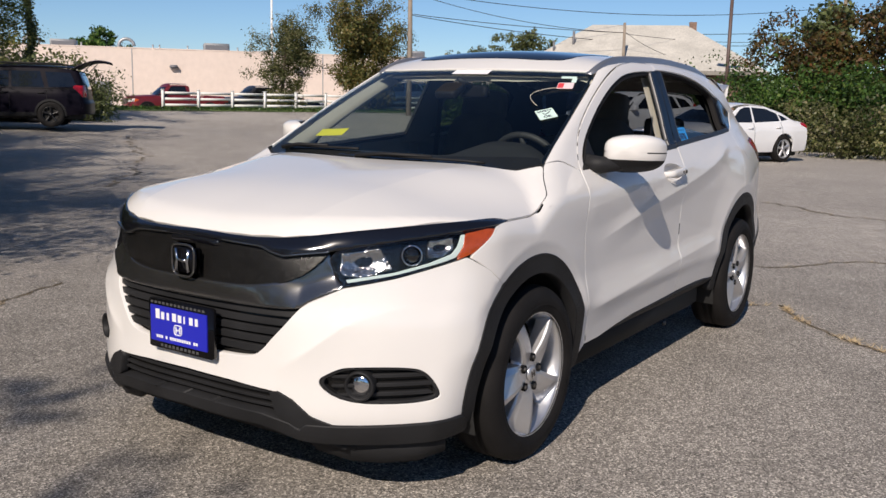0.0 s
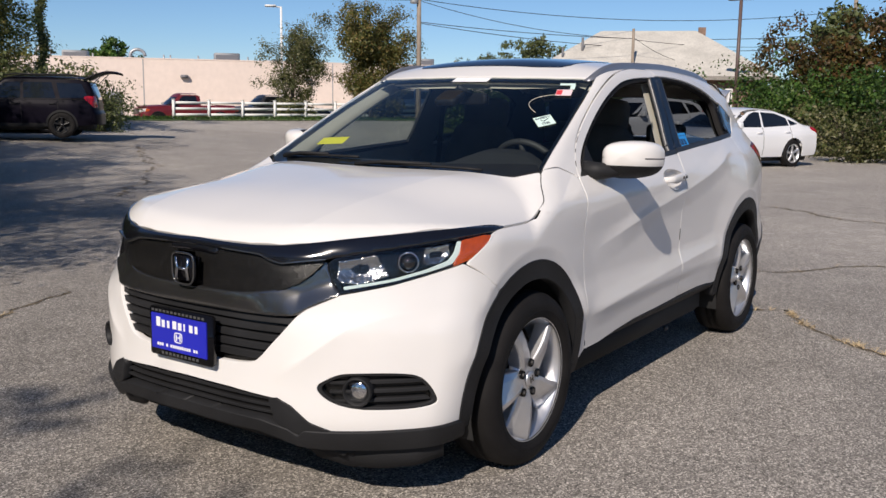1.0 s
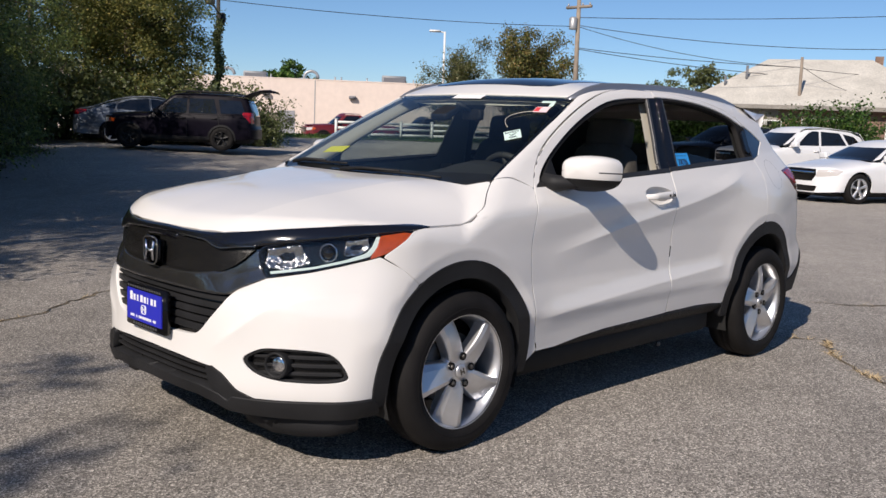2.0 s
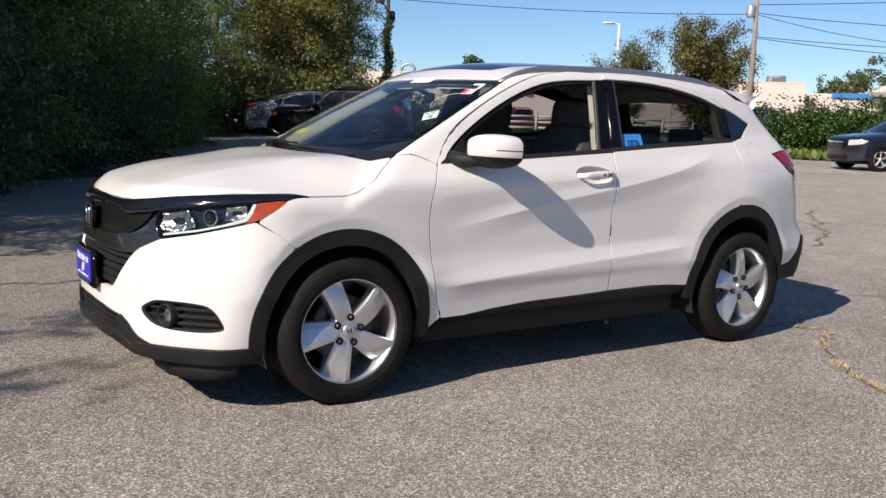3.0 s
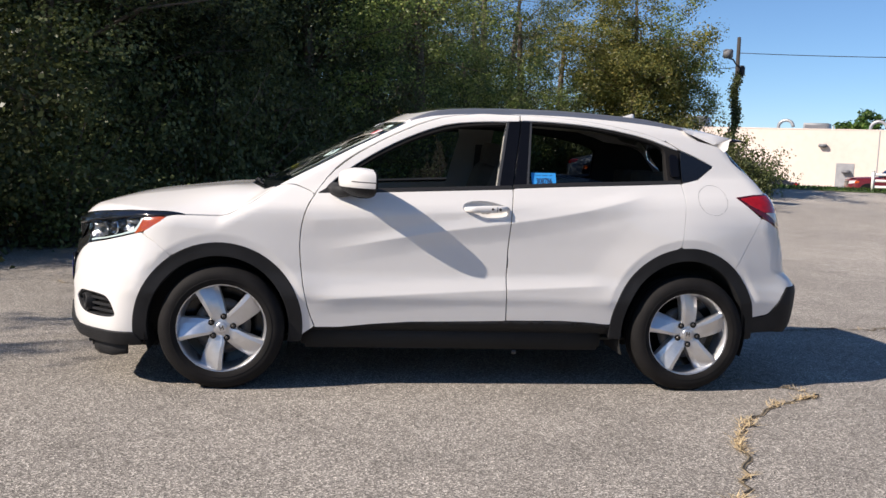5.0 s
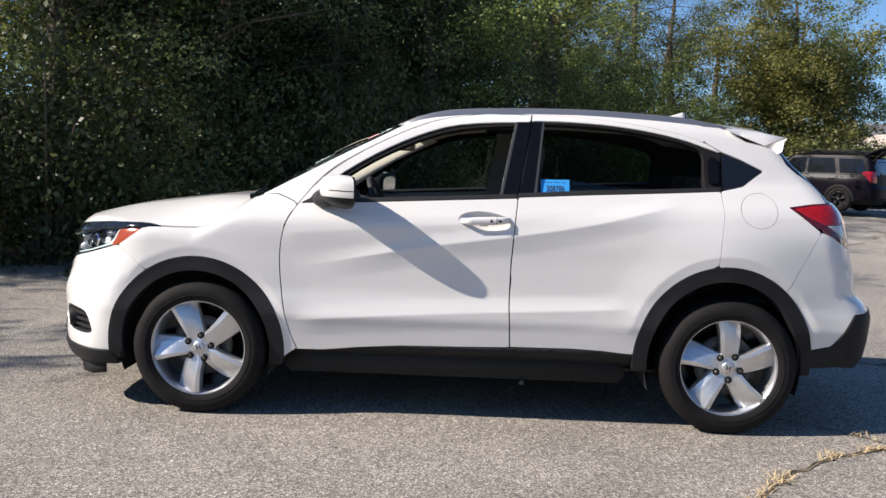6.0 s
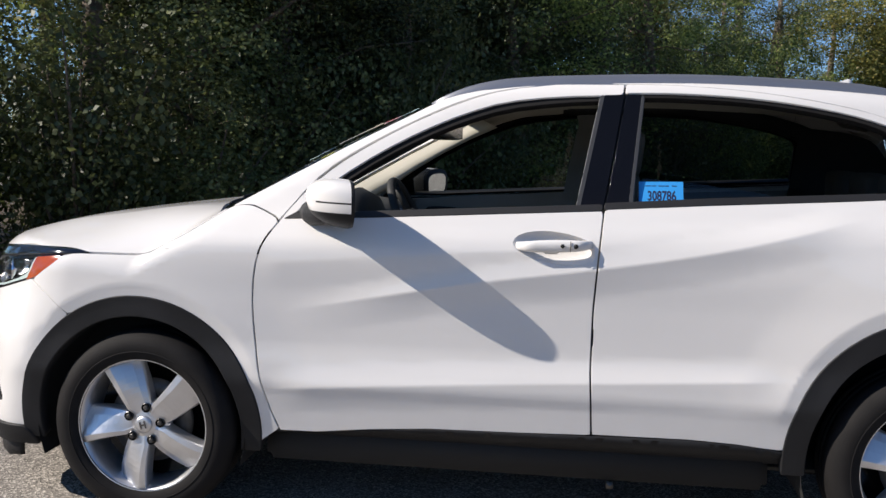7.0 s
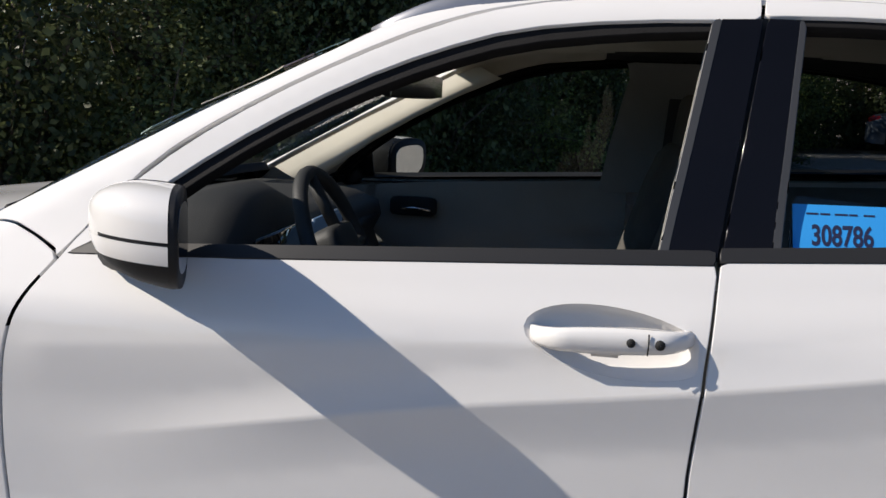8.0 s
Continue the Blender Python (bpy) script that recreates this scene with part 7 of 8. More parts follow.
for x, y, s in ((66, 40, 0.85), (70, 44, 0.8), (78, 60, 0.8), (62, 27, 0.75), (56, 62, 0.7)):
    put(far_tree, x, y, x * 7, s)
bush = make_shrub(45, 2.0, 1.5, 6500, 0.12, LEAF_HEDGE, "leafy green bush at the edge of the lot")
pale = make_shrub(46, 2.2, 1.4, 3400, 0.11, LEAF_PALE, "pale flowering bush at the edge of the lot")
line = [(28.9, 18.6), (29.4, 17.2), (30.3, 16.0), (30.7, 14.7), (31.4, 13.4), (32.0, 12.0), (32.8, 10.8), (31.2, 17.6)]
for k, (x, y) in enumerate(line):
    tagged(put(bush, x, y, 50 * k, rng.uniform(0.8, 1.05), 1.0, k == 0), group="bushes at the lot's edge")
for k, (x, y) in enumerate(((30.9, 18.6), (32.4, 14.4), (33.4, 12.6))):
    tagged(put(pale, x, y, 50 * k, rng.uniform(0.85, 1.0), 1.0, k == 0), group="bushes at the lot's edge")
scrub = make_shrub(50, 1.9, 1.2, 2600, 0.10, LEAF_PALE, "straggly pale brush by the end of the wood", 16)
bramble = make_shrub(51, 1.9, 1.3, 3600, 0.10, LEAF_WOOD, "dark bramble by the end of the wood", 12)
for k, (x, y, s) in enumerate(((13.0, 22.6, 1.0), (14.0, 22.8, 0.95), (14.7, 22.4, 0.75), (11.9, 23.4, 1.2), (14.2, 21.8, 0.7), (10.6, 24.4, 1.25), (9.2, 24.8, 1.3), (7.8, 24.4, 1.3), (6.4, 24.0, 1.1))):
    tagged(put(bramble, x, y, 70 * k, s, 1.0, k == 0), group="brush at the end of the wood")
for k, (x, y, s) in enumerate(((13.3, 21.8, 0.75), (12.5, 22.6, 0.85), (14.2, 23.2, 1.0), (14.9, 22.9, 0.6))):
    tagged(put(scrub, x, y, 50 * k, s, 1.0, k == 0), group="brush at the end of the wood")
hedge = make_shrub(47, 2.4, 1.5, 8000, 0.11, LEAF_HEDGE, "dense green hedge shrub behind the white cars")
rough_ = make_shrub(48, 1.35, 1.2, 3600, 0.085, LEAF_PALE, "straggly pale weeds in front of the hedge")
rust = make_tree(49, 4.6, 2.0, 11000, 0.14, LEAF_RUST, 0.1, "bushy tree with rusty autumn leaves")
for k, (x, y) in enumerate(((22.8, 2.2), (23.0, 0.9), (23.2, -0.5), (23.4, -2.0), (23.4, -3.6), (25.6, 3.4), (26.8, 5.0), (23.2, -5.4))):
    tagged(put(rough_, x, y, 40 * k, rng.uniform(0.85, 1.1), 1.0, k == 0), group="weeds before the hedge")
for k, (x, y) in enumerate(((25.6, 1.8), (25.8, 0.0), (26.0, -2.0), (27.4, 3.6), (29.2, 5.4), (26.2, -4.2), (31.0, 6.6), (30.4, 10.2))):
    tagged(put(hedge, x, y, 60 * k, rng.uniform(0.85, 1.1), 1.0, k == 0), group="hedge behind the white cars")
for k, (x, y, s) in enumerate(((29.0, 2.6, 1.0), (29.6, -0.6, 1.12), (30.5, 4.9, 0.8), (28.6, -4.0, 1.15))):
    tagged(put(rust, x, y, 80 * k, s, 1.0, k == 0), group="trees behind the hedge")
put(far_tree, 36.5, 1.0, 10, 0.95)
put(far_tree, 37.5, 5.2, 120, 0.8)

# far woods all round, below the sky
r = np.random.default_rng(5)
ang = r.uniform(0, 2 * math.pi, 2600)
dist = r.uniform(170, 240, 2600)
centres = np.stack([np.cos(ang) * dist, np.sin(ang) * dist, r.uniform(0.2, 1.0, 2600) ** 1.3 * (5.0 + 1.5 * np.sin(ang * 9) + 1.0 * np.sin(ang * 23))], 1)
v, f = leaf_cloud(r, centres, (1.6, 1.6, 0.9), 12, 1.5)
tagged(new("far_woods", leaf_mesh("far_woods", v, f, LEAF_WOOD)), "low dark woods on the horizon", "woods", kind="stuff")

# belt of trees added out of view on the -y side, for reflections
ang = r.uniform(math.radians(-172), math.radians(-6), 900)
dist = r.uniform(46, 62, 900)
centres = np.stack([np.cos(ang) * dist, np.sin(ang) * dist, r.uniform(0.1, 1.0, 900) * (5.4 + 1.2 * np.sin(ang * 11) + 0.8 * np.sin(ang * 29))], 1)
v, f = leaf_cloud(r, centres, (1.1, 1.1, 0.6), 14, 0.8)
tagged(new("tree_belt", leaf_mesh("tree_belt", v, f, LEAF_WOOD)), "added belt of dark trees, out of view", "woods", kind="stuff")

# ---- warehouse ----
STUCCO = shader("cream_wall_paint", (0.72, 0.605, 0.525), 0.85, var=0.06, var_scale=0.25, var2=0.04, var2_scale=3)
CAP = shader("roof_edge_grey", (0.30, 0.30, 0.31), 0.6, var=0.1)
BLUEBAND = shader("blue_metal_band", (0.05, 0.22, 0.55), 0.4, var=0.06)
GALV = shader("galvanised_metal", (0.42, 0.42, 0.42), 0.45, metal=0.5, var=0.15)
LAMPGREY = shader("grey_fixture", (0.16, 0.16, 0.17), 0.5)
wh = thing("warehouse", "long low cream warehouse with rooftop vents", "building")
wh.matrix_world = Matrix.Translation((35.0, 42.5, -0.3)) @ Matrix.Rotation(math.atan2(-0.64, 0.77), 4, "Z")
WT = 4.05
part("front_wall", box_bm(-46, 17, 0, 0.4, 0, WT), STUCCO, wh, smooth=False)
part("roof", box_bm(-46, 17, 0.4, 40, WT - 0.35, WT - 0.15), CAP, wh, smooth=False)
part("parapet_cap", box_bm(-46.1, 17.1, -0.02, 0.45, WT + 0.004, WT + 0.07), STUCCO, wh, smooth=False)
part("side_wall", box_bm(16.6, 17, 0.41, 40, 0, WT - 0.004), STUCCO, wh, smooth=False)
part("low_wing", box_bm(17.01, 30, 1.5, 30, 0, WT - 0.5), STUCCO, wh, smooth=False)
for z0, z1 in ((WT - 0.75, WT - 0.45), (1.55, 1.9)):
    part("blue_band", box_bm(19.0, 30.1, 1.35, 1.5, z0, z1), BLUEBAND, wh, smooth=False)
for x in (-2.4, -16.0, 9.0):
    part("wall_seam", box_bm(x, x + 0.06, -0.012, 0.0, 0, WT), CAP, wh, smooth=False)
for x, z in ((0.0, 3.05), (-5.4, 3.1), (-4.0, 1.6), (7.5, 3.0)):
    lamp = part("wall_lamp", box_bm(x - 0.24, x + 0.24, -0.32, -0.02, z - 0.10, z + 0.10, 0.04), LAMPGREY, wh)
part("service_door", box_bm(-4.6, -3.6, -0.03, 0.0, 0.3, 2.1), CAP, wh, smooth=False)
for x in (-8.6, -3.2):
    arc = [(x + 0.45 - 0.45 * math.cos(a), 2.5, WT + 0.25 + 0.42 * math.sin(a)) for a in np.linspace(0, math.pi, 11)]
    part("gooseneck_vent", tube_bm([(x, 2.5, WT - 0.2), *arc], 0.10, 10), GALV, wh)
for x, w, h in ((-7.2, 1.5, 0.55), (-15.0, 1.6, 0.9), (1.9, 1.6, 0.62), (15.5, 1.0, 0.6), (5.0, 1.2, 0.25)):
    unit = part("rooftop_unit", box_bm(x, x + w, 3.0, 4.2, WT - 0.15, WT + h, 0.03), GALV, wh)
    part("unit_grille", box_bm(x + 0.1, x + w - 0.1, 2.985, 2.998, WT, WT + h - 0.12), LAMPGREY, unit, smooth=False)
for x in (-5.4, -1.2, -0.8, 0.9, 4.0):
    part("vent_pipe", tube_bm([(x, 3, WT - 0.2), (x, 3, WT + 0.4)], 0.05, 8), GALV, wh)

# ---- brick house with a hip roof ----
SHINGLE = shader("pale_grey_shingles", (0.52, 0.49, 0.43), 0.9, var=0.12, var_scale=1.2, var2=0.15, var2_scale=14, bump=0.3, bump_scale=12)
BRICKWALL = shader("weathered_brick", (0.23, 0.15, 0.11), 0.9, var=0.2, var_scale=1.5, var2=0.3, var2_scale=18, bump=0.4, bump_scale=20)
SIDING = shader("grey_shake_siding", (0.26, 0.24, 0.21), 0.9, var=0.15, var_scale=2, var2=0.2, var2_scale=20)
WHITEWOOD = shader("white_painted_wood", (0.75, 0.74, 0.71), 0.55, var=0.05)
house = thing("hip_roof_house", "brick and shake house with a pale hip roof", "house")
hx = np.array((39.7 - 35.3, 8.7 - 19.2))
hl = float(np.linalg.norm(hx))
house.matrix_world = Matrix.Translation((35.3, 19.2, 0.0)) @ Matrix.Rotation(math.atan2(hx[1], hx[0]), 4, "Z")
HE, HR_, HD = 2.75, 5.05, 8.2
part("wall", box_bm(0.5, hl - 0.5, 0.5, HD - 0.5, -0.3, HE - 0.02), BRICKWALL, house, smooth=False)
part("siding", box_bm(0.45, 4.2, 0.42, 0.5, 0.8, HE - 0.03), SIDING, house, smooth=False)
bm = bmesh.new()
cs = [bm.verts.new(p) for p in ((0, 0, HE), (hl, 0, HE), (hl, HD, HE), (0, HD, HE), (3.4, HD / 2, HR_), (hl - 3.4, HD / 2, HR_))]
for idx in ((0, 1, 5, 4), (1, 2, 5), (2, 3, 4, 5), (3, 0, 4)):
    bm.faces.new([cs[i] for i in idx])
bm.faces.new([cs[i] for i in (3, 2, 1, 0)])
roof_ob = part("roof", bm, SHINGLE, house, smooth=False)
for k, (a, b) in enumerate((((0, -0.02), (hl, -0.02)), ((hl + 0.02, 0), (hl + 0.02, HD)), ((-0.02, 0), (-0.02, HD)))):
    part("fascia", box_bm(min(a[0], b[0]) - 0.03, max(a[0], b[0]) + 0.03, min(a[1], b[1]) - 0.03, max(a[1], b[1]) + 0.03, HE - 0.18, HE - 0.005), SIDING, house, smooth=False)
part("chimney", box_bm(hl - 3.3, hl - 2.95, HD / 2 - 0.2, HD / 2 + 0.15, 4.3, 5.2), BRICKWALL, roof_ob, smooth=False)
part("vent_stack", tube_bm([(2.6, 2.2, 3.7), (2.6, 2.2, 4.6)], 0.06, 8), LAMPGREY, roof_ob)
part("vent_stack", tube_bm([(1.7, 1.6, 3.4), (1.7, 1.6, 4.1)], 0.05, 8), LAMPGREY, roof_ob)
for x0, w, z0, z1 in ((1.0, 0.5, 1.0, 2.1), (2.4, 0.75, 1.2, 2.1), (3.7, 0.7, 1.2, 2.1), (6.4, 0.8, 1.1, 2.2), (8.6, 0.9, 1.1, 2.2), (5.2, 0.7, 1.1, 2.2)):
    win = part("window", box_bm(x0, x0 + w, 0.36, 0.42, z0, z1, 0.0), WHITEWOOD, house, "white framed window", smooth=False)
    for a, b in ((z0 + 0.06, (z0 + z1) / 2 - 0.02), ((z0 + z1) / 2 + 0.02, z1 - 0.06)):
        part("pane", box_bm(x0 + 0.06, x0 + w - 0.06, 0.352, 0.358, a, b), BLACKGLASS, win, smooth=False)
part("window_air_conditioner", box_bm(3.0, 3.7, 0.0, 0.36, 1.75, 2.1, 0.02), WHITEWOOD, house)

# ---- fence, verge, poles, wires ----
fence = thing("rail_fence", "white three-rail fence on a grass verge", "fence")
F0, FD = np.array((23.2, 30.45)), np.array((0.946, -0.325))
posts = 10
for k in range(posts):
    p = F0 + FD * (0.8 + 1.62 * k)
    z = gz(*p)
    post = part("post", box_bm(-0.055, 0.055, -0.055, 0.055, -0.1, 0.86, 0.012), WHITEWOOD, fence)
    post.matrix_local = pose(p[0], p[1], z, 0, 0, math.degrees(math.atan2(FD[1], FD[0])))
    part("post_cap", box_bm(-0.075, 0.075, -0.075, 0.075, 0.86, 0.895, 0.012), WHITEWOOD, post)
    if k < posts - 1:
        q = p + FD * 1.62
        for h in (0.22, 0.48, 0.74):
            m = (p + q) / 2
            rail = part("rail", box_bm(-0.81, 0.81, -0.02, 0.02, -0.055, 0.055, 0.006), WHITEWOOD, fence)
            rail.matrix_local = pose(m[0], m[1], (gz(*p) + gz(*q)) / 2 + h, 0, 0, math.degrees(math.atan2(FD[1], FD[0])))
GRASS = shader("verge_grass", (0.10, 0.15, 0.035), 0.95, var=0.3, var_scale=0.8, var2=0.3, var2_scale=20, bump=0.6, bump_scale=25)
bm = bmesh.new()
rows = []
for s in np.linspace(-5, 26, 63):
    rows.append([])
    for o in (-2.3 + 0.25 * math.sin(s * 2.1), -1.5, -0.5, 0.6, 1.4):
        p = F0 + FD * s + np.array((0.325, 0.946)) * o
        rows[-1].append(bm.verts.new((*p, gz(*p) + (0.02 if o < -2 else 0.05 + 0.03 * rng.random()))))
for a, b in zip(rows, rows[1:]):
    for i in range(4):
        bm.faces.new((a[i], a[i + 1], b[i + 1], b[i]))
tagged(part("grass_verge", bm, GRASS, None), "mown green grass verge under the fence", "grass", kind="structure")
n = 9000
s, o = rng.uniform(-5, 26, n), rng.uniform(-2.3, 1.4, n)
p = F0 + FD * s[:, None] + np.array((0.325, 0.946)) * o[:, None]
c = np.column_stack([p, ground_z(p[:, 0], p[:, 1]) + 0.05])
v, f = leaf_cloud(rng, c, (0.02, 0.02, 0.02), 1, 0.10, droop=-2.0)
tagged(new("grass_blades", leaf_mesh("grass_blades", v, f, LEAF_HEDGE)), "short grass blades on the verge", "grass", kind="stuff")
n = 5000
ends = np.array(((26.6, 18.6), (28.2, 17.0), (30.0, 13.2), (31.4, 10.0)))
u = rng.uniform(0, 3, n)
i = np.clip(u.astype(int), 0, 2)
p = ends[i] + (ends[i + 1] - ends[i]) * (u - i)[:, None] + np.array((0.85, 0.5)) * rng.uniform(-0.6, 1.4, n)[:, None]
c = np.column_stack([p, ground_z(p[:, 0], p[:, 1]) + 0.03])
v, f = leaf_cloud(rng, c, (0.03, 0.03, 0.03), 1, 0.28, droop=-2.5)
tagged(new("tall_grass", leaf_mesh("tall_grass", v, f, LEAF_OLIVE)), "tall rough grass before the bushes", "grass", kind="stuff")

POLEWOOD = shader("weathered_pole_wood", (0.27, 0.22, 0.17), 0.9, var=0.2, var_scale=3, bump=0.3, bump_scale=30)
POLEBROWN = shader("brown_painted_steel", (0.10, 0.065, 0.055), 0.5, var=0.1)
WIRE = shader("black_cable", (0.02, 0.02, 0.022), 0.6)


def utility_pole(x, y, top, r=0.13, material=POLEWOOD, box=True, arm=True, label="weathered wooden utility pole with cables"):
    t = thing("utility_pole", label, "pole", m=pose(x, y, gz(x, y)))
    h = top - gz(x, y)
    part("shaft", tube_bm([(0, 0, -0.3), (0.02, 0, h * 0.5), (0, 0.02, h)], [r, r * 0.85, r * 0.7], 10), material, t)
    if arm:
        part("cross_arm", box_bm(-0.06, 0.06, -0.7, 0.7, h - 0.45, h - 0.33, 0.01), material, t)
        for o in (-0.6, -0.2, 0.6):
            part("insulator", lathe_bm([(0.0, 0.0), (0.04, 0.02), (0.05, 0.06), (0.02, 0.12), (0.001, 0.13)], 10), GALV, t).matrix_local = pose(0, o, h - 0.33, 90, 0, 0)
    if box:
        part("transformer", lathe_bm([(0.001, 0.0), (0.17, 0.0), (0.18, 0.05), (0.18, 0.50), (0.1, 0.56), (0.001, 0.57)], 16), GALV, t).matrix_local = pose(-0.22, 0.12, h - 1.4, 90, 0, 0)
    return t


utility_pole(31.76, 22.66, 7.2, 0.13)
utility_pole(51.0, 7.9, 8.6, 0.14, box=False)
utility_pole(38.0, 14.9, 4.9, 0.09, box=False, arm=False, label="short bare wooden service pole")
dark = utility_pole(16.7, 28.4, 6.3, 0.10, shader("dark_pole_wood", (0.045, 0.04, 0.035), 0.9, var=0.2), box=False, arm=False, label="dark pole overgrown with vines, with a flood lamp")
part("lamp_arm", tube_bm([(0, 0, 4.7), (-0.30, -0.2, 4.95), (-0.55, -0.4, 4.95)], 0.03, 8), WIRE, dark)
part("flood_lamp", box_bm(-0.78, -0.46, -0.56, -0.30, 4.95, 5.28, 0.03), LAMPGREY, dark)
part("meter_box", box_bm(0.06, 0.28, -0.12, 0.12, 4.35, 4.75, 0.04), WIRE, dark)
vine_c = np.array([(0.10 * math.sin(z * 3) - max(0, 2.8 - z) * 0.24 * rng.random(), -0.05, z) for z in np.linspace(0.2, 4.4, 120)])
v, f = leaf_cloud(rng, vine_c, (0.085, 0.085, 0.07), 26, 0.10)
vine = new("vine_leaves", leaf_mesh("vine_leaves", v, f, LEAF_WOOD))
vine.parent = dark

lp = thing("street_lamp", "tall white parking lot light on a slim pole", "lamp post", m=pose(33.13, 32.57, gz(33.13, 32.57)))
h = 6.25 - gz(33.13, 32.57)
part("shaft", tube_bm([(0, 0, 0), (0, 0, h)], [0.075, 0.055], 10), WHITEWOOD, lp)
part("arm", tube_bm([(0, 0, h - 0.03), (-0.2, 0.22, h)], 0.035, 8), WHITEWOOD, lp)
part("lamp_head", box_bm(-0.16, 0.16, -0.30, 0.30, -0.05, 0.06, 0.03), WHITEWOOD, lp).matrix_local = pose(-0.36, 0.40, h + 0.02, 0, 0, 42)
lp2 = thing("parking_lamp", "brown steel parking lot lamp with two box heads", "lamp post", m=pose(35.86, 9.38, 0))
part("shaft", tube_bm([(0, 0, 0), (0, 0, 5.75)], [0.085, 0.07], 10), POLEBROWN, lp2)
for s in (-1, 1):
    part("lamp_head", box_bm(-0.14, 0.14, min(s * 0.08, s * 0.52), max(s * 0.08, s * 0.52), 5.70, 5.85, 0.02), POLEBROWN, lp2)


def cable(a, b, sag, r=0.018):
    a, b = Vector(a), Vector(b)
    pts = [a.lerp(b, u) - Vector((0, 0, 4 * sag * u * (1 - u))) for u in np.linspace(0, 1, 24)]
    ob = part("overhead_cable", tube_bm(pts, r, 5), WIRE, None)
    return tagged(ob, "thin black overhead cable between poles", "cable", "overhead cables")


for z0, z1, sag in ((6.35, 8.1, 0.25), (6.0, 6.6, 0.75), (5.0, 5.4, 0.55), (4.95, 4.7, 0.65)):
    cable((31.76, 22.66, z0), (51.0, 7.9, z1), sag, 0.016)
cable((31.76, 22.66, 5.95), (16.7, 28.4, 5.7), 0.18, 0.014)
cable((31.76, 22.66, 5.95), (38.0, 14.9, 4.45), 0.35, 0.014)
cable((38.0, 14.9, 4.4), (51.0, 7.9, 5.0), 0.35, 0.012)
cable((16.7, 28.4, 5.15), (6.0, 34.0, 5.2), 0.3, 0.012)
cable((51.0, 7.9, 6.2), (64.0, -12.0, 6.4), 0.5)
cable((38.0, 14.9, 4.5), (39.5, 13.0, 3.4), 0.15, 0.012)


# ---- other vehicles on the lot ----
def build_shell(sp):
    """A simpler vehicle solid from a few profiles."""
    hood, roof, tail, wall_ = spline(sp["hood"]), spline(sp["roof"]), spline(sp["tail"]), spline(sp["wall"])
    x0, zb, slope = sp["screen"]
    nose, w_max = sp["nose"], sp["half"]

    def f(x, y, z):
        w = w_max * wall_(z) - 0.05 * ramp01(sp["end"] - 0.9, sp["end"] + 0.1, x)
        w = w + 0.018 * np.exp(-(x / 0.42) ** 2) * np.exp(-((z - 0.62) / 0.25) ** 2) + 0.018 * np.exp(-((x - sp["base"]) / 0.42) ** 2) * np.exp(-((z - 0.62) / 0.25) ** 2)
        side = y - w
        yy = np.maximum(y, 1e-4)
        front = (nose + 0.10 * np.abs(z - 0.55) ** 2 * 1.5 + sp["bow"] * yy**3.2 - x) / np.sqrt(1 + (3.2 * sp["bow"] * yy**2.2) ** 2)
        rear = (x - tail(z) + 0.26 * yy**4) * 0.9
        f_hood = z - hood(x) + 0.09 * (yy / 0.85) ** 4
        screen = zb + slope * (x - x0 - 0.14 * (yy / 0.75) ** 2)
        cab = smax((z - screen) / math.sqrt(1 + slope**2), z - roof(x) + 0.05 * (yy / 0.65) ** 2.4, 0.06)
        out = smax(side, smin(f_hood, cab, 0.02), 0.06)
        out = smax(smax(out, front, 0.07), rear, 0.06)
        return smax(out, sp["low"] - z, 0.04)

    return Shell(f, 1.3, 0.1, sp["base"] - 0.2)


def small_wheel(parent, x, y, s, r, rim_r, rim_mat, width=0.22):
    w = new("wheel")
    w.parent = parent
    w.matrix_local = Matrix.Translation((x, y, r)) @ (Matrix.Identity(4) if s > 0 else Matrix.Rotation(math.pi, 4, "Z")) @ Matrix.Rotation(x * 1.3, 4, "Y")
    h = width / 2
    part("tyre", lathe_bm([(rim_r, -h * 0.8), (rim_r + 0.02, -h), (r - 0.03, -h * 0.98), (r, -h * 0.7), (r, h * 0.7), (r - 0.03, h), (rim_r, h * 0.8)], 40), RUBBER, w)
    part("rim", lathe_bm([(rim_r - 0.006, -h * 0.62), (rim_r + 0.006, -h * 0.92), (rim_r - 0.012, -h * 0.86), (rim_r - 0.02, -h * 0.2)], 36), rim_mat, w)
    part("rim_back", lathe_bm([(rim_r - 0.015, -h * 0.15), (0.01, -h * 0.1)], 24), SEAM, w)
    part("hub", lathe_bm([(0.06, -h * 0.5), (0.055, -h * 0.82), (0.001, -h * 0.86)], 16), rim_mat, w)
    for k in range(5):
        a = 2 * math.pi * k / 5
        bm = bmesh.new()
        rows = []
        for u in (0.0, 0.5, 1.0):
            rr = 0.045 + (rim_r - 0.055) * u
            hw = 0.022 + 0.014 * u
            rows.append([bm.verts.new((sx * hw, -h * (0.78 + 0.05 * u) + d, rr)) for sx, d in ((-1, 0.03), (-0.8, 0), (0.8, 0), (1, 0.03))])
        for p, q in zip(rows, rows[1:]):
            for i in range(3):
                bm.faces.new((p[i], q[i], q[i + 1], p[i + 1]))
        bmesh.ops.recalc_face_normals(bm, faces=bm.faces)
        part("spoke", bm, rim_mat, w).matrix_local = Matrix.Rotation(a, 4, "Y")
    return w


